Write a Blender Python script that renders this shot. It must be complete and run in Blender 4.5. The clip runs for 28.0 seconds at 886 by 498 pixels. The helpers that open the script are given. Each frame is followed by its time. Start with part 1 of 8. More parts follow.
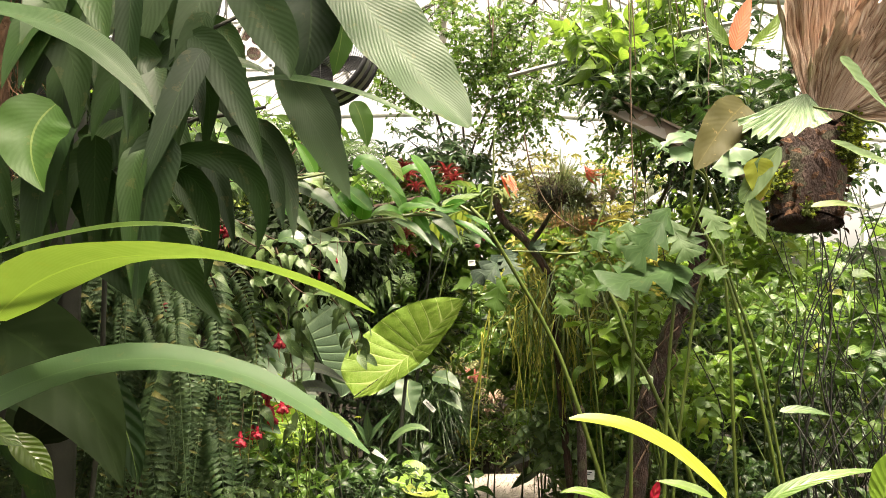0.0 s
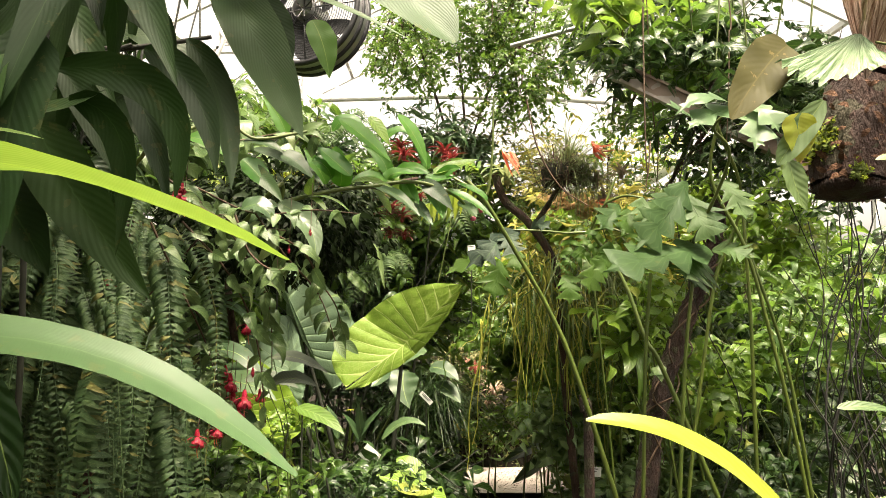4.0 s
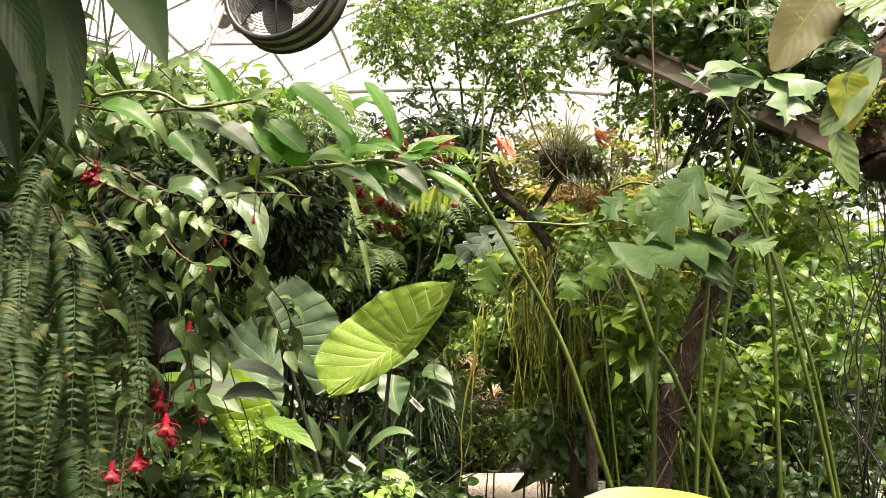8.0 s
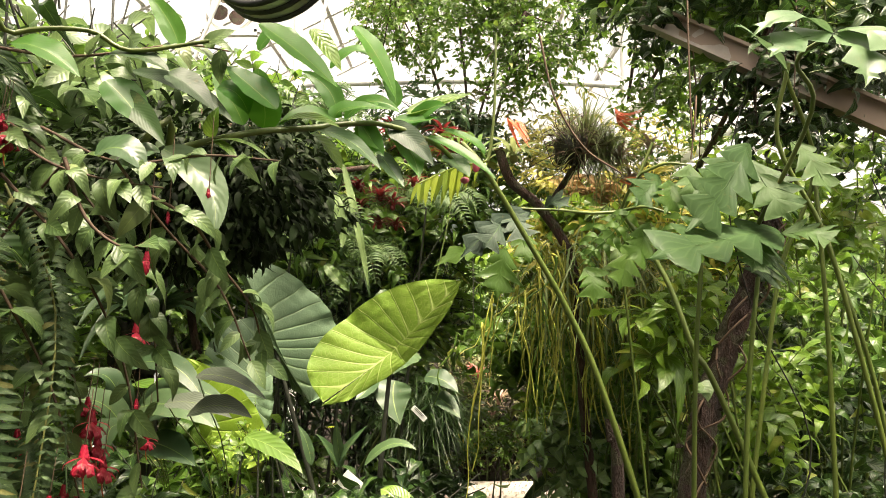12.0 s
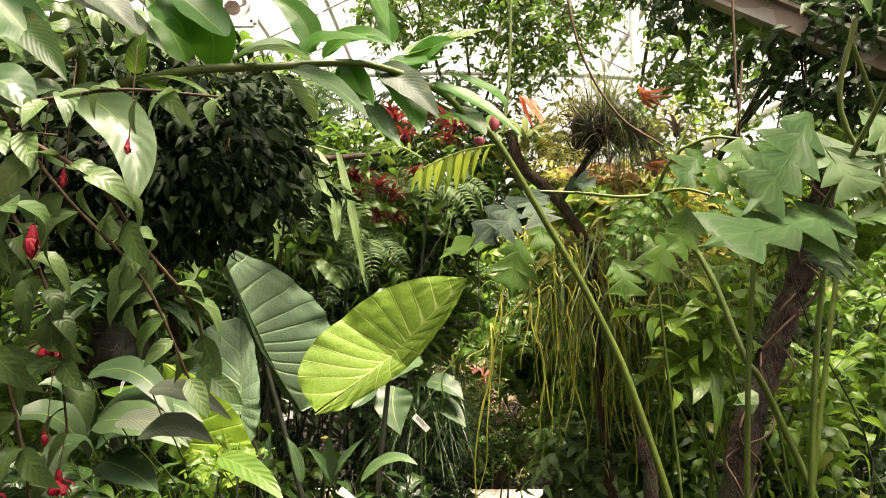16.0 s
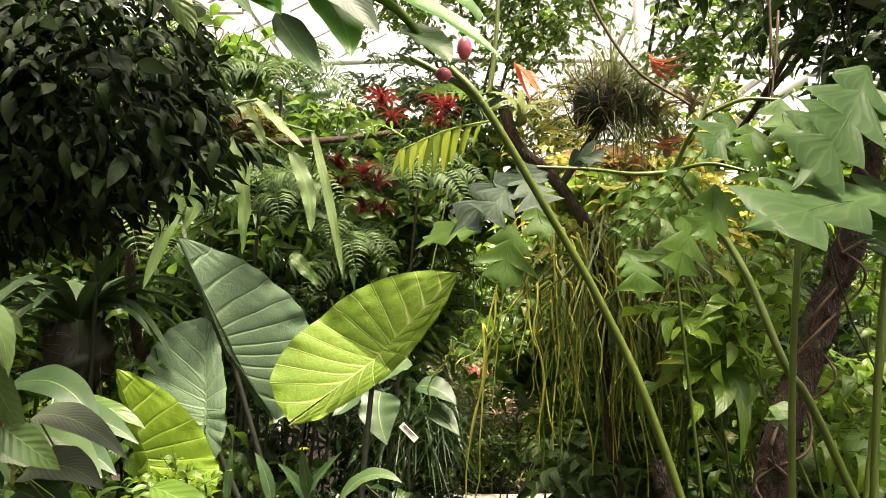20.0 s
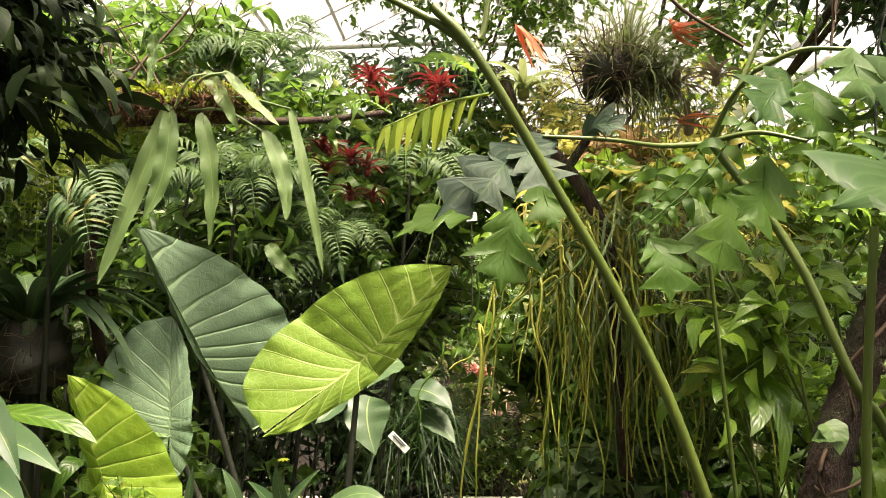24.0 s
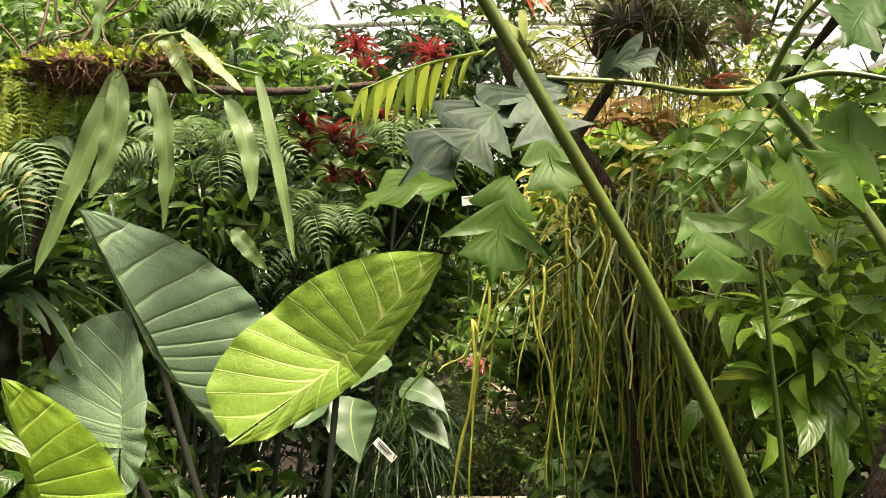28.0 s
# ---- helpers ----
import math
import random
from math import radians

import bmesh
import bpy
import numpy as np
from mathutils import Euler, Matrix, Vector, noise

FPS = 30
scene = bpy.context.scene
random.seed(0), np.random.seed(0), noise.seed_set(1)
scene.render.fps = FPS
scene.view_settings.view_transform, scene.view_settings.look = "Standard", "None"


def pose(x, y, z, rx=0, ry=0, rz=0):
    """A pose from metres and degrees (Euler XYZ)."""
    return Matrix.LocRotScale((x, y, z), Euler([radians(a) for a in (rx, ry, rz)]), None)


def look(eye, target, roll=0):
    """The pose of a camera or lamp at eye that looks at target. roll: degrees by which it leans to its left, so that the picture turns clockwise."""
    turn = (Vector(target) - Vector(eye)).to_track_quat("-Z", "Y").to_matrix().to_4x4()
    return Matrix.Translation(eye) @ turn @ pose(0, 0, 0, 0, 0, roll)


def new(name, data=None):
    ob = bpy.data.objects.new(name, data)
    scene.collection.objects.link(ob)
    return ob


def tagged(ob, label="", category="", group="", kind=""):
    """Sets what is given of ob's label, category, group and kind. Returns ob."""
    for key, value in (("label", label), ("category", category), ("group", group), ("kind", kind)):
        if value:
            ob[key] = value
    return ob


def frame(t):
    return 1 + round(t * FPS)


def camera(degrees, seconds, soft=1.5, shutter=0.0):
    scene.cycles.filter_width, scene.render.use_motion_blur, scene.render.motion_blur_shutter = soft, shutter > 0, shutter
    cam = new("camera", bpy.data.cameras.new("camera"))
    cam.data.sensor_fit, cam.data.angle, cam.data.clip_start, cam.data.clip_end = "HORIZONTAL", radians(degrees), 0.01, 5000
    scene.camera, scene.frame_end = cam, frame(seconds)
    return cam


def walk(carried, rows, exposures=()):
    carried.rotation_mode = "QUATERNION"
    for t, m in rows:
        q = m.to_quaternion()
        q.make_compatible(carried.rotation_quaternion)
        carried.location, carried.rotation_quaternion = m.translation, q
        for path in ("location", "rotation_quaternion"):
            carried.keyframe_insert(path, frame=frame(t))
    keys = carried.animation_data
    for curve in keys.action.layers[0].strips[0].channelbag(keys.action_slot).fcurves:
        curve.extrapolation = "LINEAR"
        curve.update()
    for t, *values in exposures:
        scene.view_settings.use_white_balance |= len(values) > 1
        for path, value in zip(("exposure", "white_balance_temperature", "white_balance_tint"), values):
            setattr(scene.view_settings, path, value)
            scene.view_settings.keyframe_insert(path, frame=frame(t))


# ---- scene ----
cam = camera(67.8, 28.0, soft=0.6)
METRES, EYE, TILT, LEAN, TURN = 1.8, 1.62, 5.6, 0.0, 0.0
ROWS = [
    (0.0, 0.0, 0.0, 0.0, 0.0, 0.0, -0.0),
    (0.5, 0.0024, 0.0111, -0.0064, 0.01, -0.06, 0.01),
    (1.0, 0.0043, 0.0236, -0.0125, 0.03, -0.15, 0.01),
    (1.5, 0.0057, 0.0378, -0.0169, 0.06, -0.29, 0.01),
    (2.0, 0.0068, 0.0543, -0.0197, 0.1, -0.42, -0.01),
    (2.5, 0.0081, 0.0714, -0.0211, 0.13, -0.52, -0.0),
    (3.0, 0.0089, 0.0901, -0.0232, 0.15, -0.61, -0.02),
    (3.5, 0.0114, 0.1066, -0.0246, 0.18, -0.69, -0.02),
    (5.5, 0.0307, 0.1729, -0.0277, 0.29, -0.77, 0.05),
    (6.0, 0.0362, 0.1924, -0.0281, 0.31, -0.78, 0.08),
    (6.5, 0.0412, 0.2112, -0.0294, 0.34, -0.83, 0.11),
    (7.0, 0.0441, 0.2285, -0.0315, 0.37, -0.86, 0.12),
    (7.5, 0.0455, 0.2447, -0.0325, 0.42, -0.91, 0.13),
    (8.0, 0.0466, 0.2612, -0.0351, 0.48, -0.87, 0.11),
    (8.5, 0.0456, 0.2788, -0.039, 0.52, -0.81, 0.09),
    (9.0, 0.0435, 0.2979, -0.0419, 0.56, -0.76, 0.07),
    (9.5, 0.0408, 0.3181, -0.042, 0.59, -0.76, 0.06),
    (10.0, 0.0393, 0.3366, -0.0408, 0.61, -0.8, 0.04),
    (10.5, 0.0393, 0.3548, -0.0425, 0.66, -0.83, 0.04),
    (11.0, 0.0385, 0.3725, -0.0454, 0.68, -0.84, 0.05),
    (11.5, 0.0394, 0.3898, -0.049, 0.7, -0.82, 0.05),
    (12.0, 0.0408, 0.4079, -0.053, 0.72, -0.76, 0.07),
    (12.5, 0.0428, 0.4277, -0.0564, 0.75, -0.74, 0.08),
    (14.5, 0.044, 0.4959, -0.0652, 0.84, -0.75, 0.18),
    (15.0, 0.0414, 0.5133, -0.0688, 0.86, -0.71, 0.17),
    (15.5, 0.0377, 0.5316, -0.0703, 0.87, -0.7, 0.15),
    (16.0, 0.0343, 0.5516, -0.0692, 0.9, -0.73, 0.12),
    (16.5, 0.0327, 0.57, -0.068, 0.92, -0.8, 0.11),
    (17.0, 0.0335, 0.5873, -0.0683, 0.95, -0.87, 0.1),
    (17.5, 0.0351, 0.6038, -0.0702, 0.97, -0.9, 0.12),
    (18.0, 0.0393, 0.6223, -0.074, 0.99, -0.9, 0.18),
    (18.5, 0.0455, 0.6422, -0.0784, 0.99, -0.91, 0.23),
    (19.0, 0.0526, 0.6632, -0.0813, 1.02, -0.95, 0.26),
    (19.5, 0.057, 0.6815, -0.0793, 1.04, -1.07, 0.32),
    (20.0, 0.0596, 0.6989, -0.0795, 1.06, -1.12, 0.36),
    (20.5, 0.0616, 0.7158, -0.0812, 1.1, -1.15, 0.37),
    (21.0, 0.0628, 0.733, -0.0843, 1.12, -1.14, 0.37),
    (21.5, 0.0629, 0.7502, -0.0874, 1.13, -1.15, 0.34),
    (23.5, 0.069, 0.8195, -0.085, 1.2, -1.7, 0.39),
    (24.0, 0.0728, 0.8354, -0.0858, 1.19, -1.74, 0.4),
    (24.5, 0.0762, 0.8519, -0.088, 1.19, -1.78, 0.44),
    (25.0, 0.0804, 0.8706, -0.0887, 1.2, -1.84, 0.47),
    (25.5, 0.0858, 0.8891, -0.0872, 1.22, -1.97, 0.48),
    (26.0, 0.0906, 0.9064, -0.0864, 1.25, -2.14, 0.51),
    (26.5, 0.0914, 0.9225, -0.0875, 1.27, -2.28, 0.52),
    (27.0, 0.0923, 0.9387, -0.0895, 1.31, -2.39, 0.52),
    (27.5, 0.0918, 0.9558, -0.0937, 1.34, -2.44, 0.49),
    (28.0, 0.0893, 0.9752, -0.0986, 1.35, -2.58, 0.46),
]
walk(cam, [(t, pose(0, 0, EYE, TILT, LEAN, TURN) @ pose(METRES * x, METRES * y, METRES * z, 90 + pitch, roll, yaw)) for t, x, y, z, yaw, pitch, roll in ROWS])

# ---- light: bright overcast sky over a glasshouse ----
world = bpy.data.worlds.new("overcast_sky")
scene.world = world
world.use_nodes = True
wn, wl = world.node_tree.nodes, world.node_tree.links
sky = wn.new("ShaderNodeTexSky")
sky.sky_type = "NISHITA"
sky.sun_disc = False
sky.sun_elevation = radians(58)
sky.sun_rotation = radians(150)
sky.air_density = 1.0
sky.dust_density = 6.0
grey = wn.new("ShaderNodeHueSaturation")
grey.inputs["Saturation"].default_value = 0.12
wl.new(sky.outputs[0], grey.inputs["Color"])
warm = wn.new("ShaderNodeMix")
warm.data_type, warm.blend_type = "RGBA", "MULTIPLY"
warm.inputs[0].default_value = 1.0
warm.inputs[7].default_value = (1.0, 0.895, 0.75, 1)
wl.new(grey.outputs[0], warm.inputs[6])
wl.new(warm.outputs[2], wn["Background"].inputs[0])
wn["Background"].inputs[1].default_value = 0.108

sun_data = bpy.data.lights.new("sun", "SUN")
sun_data.energy, sun_data.angle, sun_data.color = 5.4, radians(18), (1.0, 0.85, 0.67)
sun = new("sun", sun_data)
sun.matrix_world = look((1.6, 1.6, 12.0), (0.3, 3.8, 1.0))
scene.view_settings.exposure = 2.28


# ---- materials ----
def nodes_of(name):
    m = bpy.data.materials.new(name)
    m.use_nodes = True
    return m, m.node_tree.nodes, m.node_tree.links, m.node_tree.nodes["Principled BSDF"]


def mathn(nodes, links, op, a, b=None, c=None):
    n = nodes.new("ShaderNodeMath")
    n.operation = op
    for i, v in enumerate((a, b, c)):
        if v is None:
            continue
        if isinstance(v, (int, float)):
            n.inputs[i].default_value = v
        else:
            links.new(v, n.inputs[i])
    return n.outputs[0]


def mixc(nodes, links, fac, a, b, mode="MIX"):
    n = nodes.new("ShaderNodeMix")
    n.data_type, n.blend_type = "RGBA", mode
    for sock, v in ((n.inputs[0], fac), (n.inputs[6], a), (n.inputs[7], b)):
        if isinstance(v, (int, float)):
            sock.default_value = v
        elif isinstance(v, tuple):
            sock.default_value = (*v, 1)
        else:
            links.new(v, sock)
    return n.outputs[2]


def noisen(nodes, links, scale, detail=4.0, rough=0.6, stretch=None, space="Object"):
    co = nodes.new("ShaderNodeTexCoord").outputs[space]
    if stretch:
        mp = nodes.new("ShaderNodeMapping")
        mp.inputs["Scale"].default_value = stretch
        links.new(co, mp.inputs[0])
        co = mp.outputs[0]
    n = nodes.new("ShaderNodeTexNoise")
    n.inputs["Scale"].default_value, n.inputs["Detail"].default_value, n.inputs["Roughness"].default_value = scale, detail, rough
    links.new(co, n.inputs["Vector"])
    return n.outputs[0]


def rampn(nodes, links, fac, *stops):
    n = nodes.new("ShaderNodeValToRGB")
    e = n.color_ramp.elements
    while len(e) < len(stops):
        e.new(0.5)
    for el, (p, c) in zip(e, stops):
        el.position, el.color = p, (*c, 1)
    links.new(fac, n.inputs[0])
    return n.outputs[0]


def leaf_mat(name, dark, light, rough=0.42, glow=None, clear=0.3, veins=9, slant=1.6, vein=0.35, bump=0.25, spots=0.12, edge=None, midrib=(0.25, 0.34, 0.08), gloss=0.42, sick=0.5):
    """A leaf: two greens that vary from leaf to leaf, a pale midrib, slanting side veins, blotches, and light that passes through."""
    m, n, l, b = nodes_of(name)
    uv = n.new("ShaderNodeUVMap")
    sep = n.new("ShaderNodeSeparateXYZ")
    l.new(uv.outputs[0], sep.inputs[0])
    across = mathn(n, l, "ABSOLUTE", mathn(n, l, "SUBTRACT", sep.outputs[0], 0.5))
    wave = mathn(n, l, "SINE", mathn(n, l, "MULTIPLY", mathn(n, l, "SUBTRACT", sep.outputs[1], mathn(n, l, "MULTIPLY", across, 0.3 * slant)), 6.283 * veins))
    line = mathn(n, l, "POWER", mathn(n, l, "MULTIPLY_ADD", wave, 0.5, 0.5), 8.0)
    rib = mathn(n, l, "LESS_THAN", across, 0.016)
    info = n.new("ShaderNodeObjectInfo")
    geo = n.new("ShaderNodeNewGeometry")
    rnd = mathn(n, l, "FRACT", mathn(n, l, "ADD", info.outputs["Random"], geo.outputs["Random Per Island"]))
    big = noisen(n, l, 6.0, 3)
    fine = noisen(n, l, 45.0, 4)
    fac = mathn(n, l, "ADD", mathn(n, l, "MULTIPLY_ADD", rnd, 1.0, -0.2), mathn(n, l, "MULTIPLY_ADD", big, 0.8, -0.3))
    col = mixc(n, l, fac, dark, light)
    col = mixc(n, l, mathn(n, l, "MULTIPLY", mathn(n, l, "GREATER_THAN", fine, 0.64), spots), col, (0.22, 0.16, 0.05))
    col = mixc(n, l, mathn(n, l, "MULTIPLY", mathn(n, l, "GREATER_THAN", rnd, 0.94), sick), col, (0.24, 0.19, 0.04))
    if edge:
        rim = mathn(n, l, "SMOOTH_MAX", mathn(n, l, "MULTIPLY_ADD", across, 8.0, mathn(n, l, "MULTIPLY_ADD", big, 3.0, -5.0)), 0.0, 0.1)
        col = mixc(n, l, mathn(n, l, "MINIMUM", rim, 0.8), col, edge)
    pale = tuple(min(1.0, 1.5 * c + 0.02) for c in light)
    col = mixc(n, l, mathn(n, l, "MULTIPLY", line, vein), col, pale)
    col = mixc(n, l, mathn(n, l, "MULTIPLY", rib, 0.5), col, midrib)
    l.new(col, b.inputs["Base Color"])
    b.inputs["Specular IOR Level"].default_value = gloss
    l.new(mathn(n, l, "MULTIPLY_ADD", fine, 0.25, rough - 0.12), b.inputs["Roughness"])
    bp = n.new("ShaderNodeBump")
    bp.inputs["Strength"].default_value, bp.inputs["Distance"].default_value = bump, 0.004
    l.new(mathn(n, l, "ADD", mathn(n, l, "MULTIPLY", wave, 0.6), mathn(n, l, "MULTIPLY", fine, 0.5)), bp.inputs["Height"])
    l.new(bp.outputs[0], b.inputs["Normal"])
    tr = n.new("ShaderNodeBsdfTranslucent")
    if glow is None:
        glow = tuple(min(1.0, 2.2 * c) for c in light)
    l.new(mixc(n, l, 0.75, col, glow), tr.inputs[0])
    mx = n.new("ShaderNodeMixShader")
    mx.inputs[0].default_value = clear
    l.new(b.outputs[0], mx.inputs[1])
    l.new(tr.outputs[0], mx.inputs[2])
    l.new(mx.outputs[0], n["Material Output"].inputs[0])
    return m


def rough_mat(name, c1, c2, scale=8.0, rough=0.8, bump=0.5, dist=0.01, stretch=None, metal=0.0, c3=None):
    """A mottled solid surface: bark, soil, gravel, paint."""
    m, n, l, b = nodes_of(name)
    a = noisen(n, l, scale, 6, 0.65, stretch)
    f = noisen(n, l, scale * 7, 4, 0.6, stretch)
    info = n.new("ShaderNodeObjectInfo")
    fac = mathn(n, l, "ADD", mathn(n, l, "MULTIPLY_ADD", a, 1.6, -0.5), mathn(n, l, "MULTIPLY_ADD", info.outputs["Random"], 0.3, -0.15))
    col = mixc(n, l, mathn(n, l, "MINIMUM", mathn(n, l, "MAXIMUM", fac, 0.0), 1.0), c1, c2)
    if c3:
        patch = noisen(n, l, scale * 0.6, 3, 0.5)
        col = mixc(n, l, mathn(n, l, "MULTIPLY", mathn(n, l, "GREATER_THAN", patch, 0.55), 0.8), col, c3)
    col = mixc(n, l, mathn(n, l, "MULTIPLY", f, 0.5), col, tuple(c * 0.5 for c in c1))
    l.new(col, b.inputs["Base Color"])
    b.inputs["Roughness"].default_value, b.inputs["Metallic"].default_value = rough, metal
    bp = n.new("ShaderNodeBump")
    bp.inputs["Strength"].default_value, bp.inputs["Distance"].default_value = bump, dist
    l.new(mathn(n, l, "ADD", a, mathn(n, l, "MULTIPLY", f, 0.4)), bp.inputs["Height"])
    l.new(bp.outputs[0], b.inputs["Normal"])
    return m


# Darker copy of the ginger leaf; the clump's shade is in its green.
M_DARK = leaf_mat("shaded_ginger_leaf", (0.008, 0.026, 0.004), (0.024, 0.058, 0.008), 0.5, clear=0.10, veins=16, vein=0.05, bump=0.065, gloss=0.3, sick=0.0, midrib=(0.04, 0.08, 0.02))
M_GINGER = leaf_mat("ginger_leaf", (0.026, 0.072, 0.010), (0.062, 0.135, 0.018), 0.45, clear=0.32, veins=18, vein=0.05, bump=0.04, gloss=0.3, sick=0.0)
# Ginger leaf again, its green and glow coloured for light from behind.
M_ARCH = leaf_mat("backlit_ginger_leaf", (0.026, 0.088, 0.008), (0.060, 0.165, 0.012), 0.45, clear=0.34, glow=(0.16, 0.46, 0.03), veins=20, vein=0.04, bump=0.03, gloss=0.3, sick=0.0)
M_GREY = leaf_mat("ribbed_green_leaf", (0.020, 0.052, 0.010), (0.042, 0.088, 0.018), 0.5, clear=0.14, veins=26, slant=2.6, vein=0.07, bump=0.1, gloss=0.3, sick=0.0, midrib=(0.05, 0.10, 0.03))
M_LIME = leaf_mat("lime_leaf", (0.050, 0.100, 0.014), (0.090, 0.150, 0.022), 0.4, clear=0.34, glow=(0.30, 0.46, 0.05), veins=22, slant=3.5, vein=0.05, bump=0.05, gloss=0.6, sick=0.0)
M_MID = leaf_mat("mid_green_leaf", (0.026, 0.066, 0.009), (0.090, 0.160, 0.020), 0.36, clear=0.34, veins=8, gloss=0.45)
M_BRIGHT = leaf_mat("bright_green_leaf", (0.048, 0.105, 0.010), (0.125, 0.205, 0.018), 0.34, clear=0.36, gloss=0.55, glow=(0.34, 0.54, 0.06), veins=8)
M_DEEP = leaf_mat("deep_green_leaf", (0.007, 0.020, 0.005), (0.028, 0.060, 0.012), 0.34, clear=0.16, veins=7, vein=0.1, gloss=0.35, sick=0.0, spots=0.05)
# Dark leaf green taken down to near black, with shade put into it.
M_SHADED = leaf_mat("shaded_bush_leaf", (0.005, 0.010, 0.003), (0.020, 0.036, 0.010), 0.55, clear=0.05, veins=7, vein=0.08, bump=0.06, gloss=0.1, sick=0.0, spots=0.03, midrib=(0.02, 0.035, 0.01))
M_BLUE = leaf_mat("blue_green_leaf", (0.034, 0.070, 0.028), (0.080, 0.130, 0.055), 0.32, clear=0.2, veins=9, vein=0.08, bump=0.06, gloss=0.35, sick=0.0)
M_FERN = leaf_mat("fern_frond", (0.028, 0.064, 0.020), (0.074, 0.125, 0.042), 0.55, clear=0.20, veins=10, vein=0.1)
M_LOBE = leaf_mat("lobed_leaf", (0.024, 0.056, 0.014), (0.054, 0.098, 0.026), 0.55, clear=0.34, veins=8, slant=2.4, vein=0.25, bump=0.1, gloss=0.2, sick=0.0, midrib=(0.06, 0.11, 0.03))
# M_LOBE once more, brightened and yellowed to hold light from behind.
M_LOBEB = leaf_mat("backlit_lobed_leaf", (0.030, 0.070, 0.010), (0.070, 0.130, 0.020), 0.5, clear=0.48, veins=8, slant=2.4, vein=0.25, bump=0.1, gloss=0.2, sick=0.0, midrib=(0.06, 0.11, 0.03))
M_GLAUC = leaf_mat("greyish_lobed_leaf", (0.016, 0.030, 0.018), (0.034, 0.052, 0.033), 0.6, clear=0.12, veins=8, slant=2.4, vein=0.25, bump=0.1, gloss=0.15, sick=0.0, midrib=(0.06, 0.11, 0.03))
M_STIFF = leaf_mat("stiff_dark_rosette_leaf", (0.022, 0.050, 0.018), (0.058, 0.100, 0.038), 0.48, clear=0.06, veins=30, slant=5, vein=0.05, bump=0.05, gloss=0.4, sick=0.0)
M_PALM = leaf_mat("dull_palm_leaflet", (0.032, 0.064, 0.018), (0.072, 0.115, 0.034), 0.55, clear=0.25, veins=3, vein=0.05, gloss=0.25, sick=0.0, midrib=(0.06, 0.11, 0.03))
M_PALE = leaf_mat("greyish_ginger_leaf", (0.050, 0.100, 0.034), (0.090, 0.150, 0.058), 0.4, clear=0.2, veins=30, slant=3.5, vein=0.06, bump=0.05, gloss=0.4, sick=0.0, midrib=(0.10, 0.17, 0.06))
M_PURP = leaf_mat("grey_purple_ribbed_leaf", (0.06, 0.075, 0.055), (0.12, 0.14, 0.105), 0.45, clear=0.1, veins=14, slant=2.2, vein=0.08, bump=0.12)
M_FERN_Y = leaf_mat("yellow_fern_frond", (0.087, 0.140, 0.009), (0.213, 0.260, 0.018), 0.5, clear=0.4, veins=8, vein=0.1)
M_STRAP = leaf_mat("strap_leaf", (0.070, 0.120, 0.032), (0.130, 0.190, 0.062), 0.45, clear=0.20, veins=30, slant=5, vein=0.1, sick=0.0)
M_FUCH = leaf_mat("fuchsia_leaf", (0.045, 0.085, 0.024), (0.115, 0.175, 0.060), 0.42, clear=0.22, veins=7, vein=0.12, bump=0.15, sick=0.15)
M_YEL = leaf_mat("yellowing_leaf", (0.15, 0.20, 0.014), (0.25, 0.29, 0.025), 0.45, clear=0.4, glow=(0.75, 0.6, 0.06), veins=10, spots=0.5, vein=0.08, bump=0.08, midrib=(0.22, 0.26, 0.03))
M_OLIVE = leaf_mat("old_frond", (0.042, 0.040, 0.007), (0.075, 0.064, 0.011), 0.6, clear=0.25, veins=12, vein=0.03, bump=0.06, spots=0.5, gloss=0.2, midrib=(0.11, 0.09, 0.02))


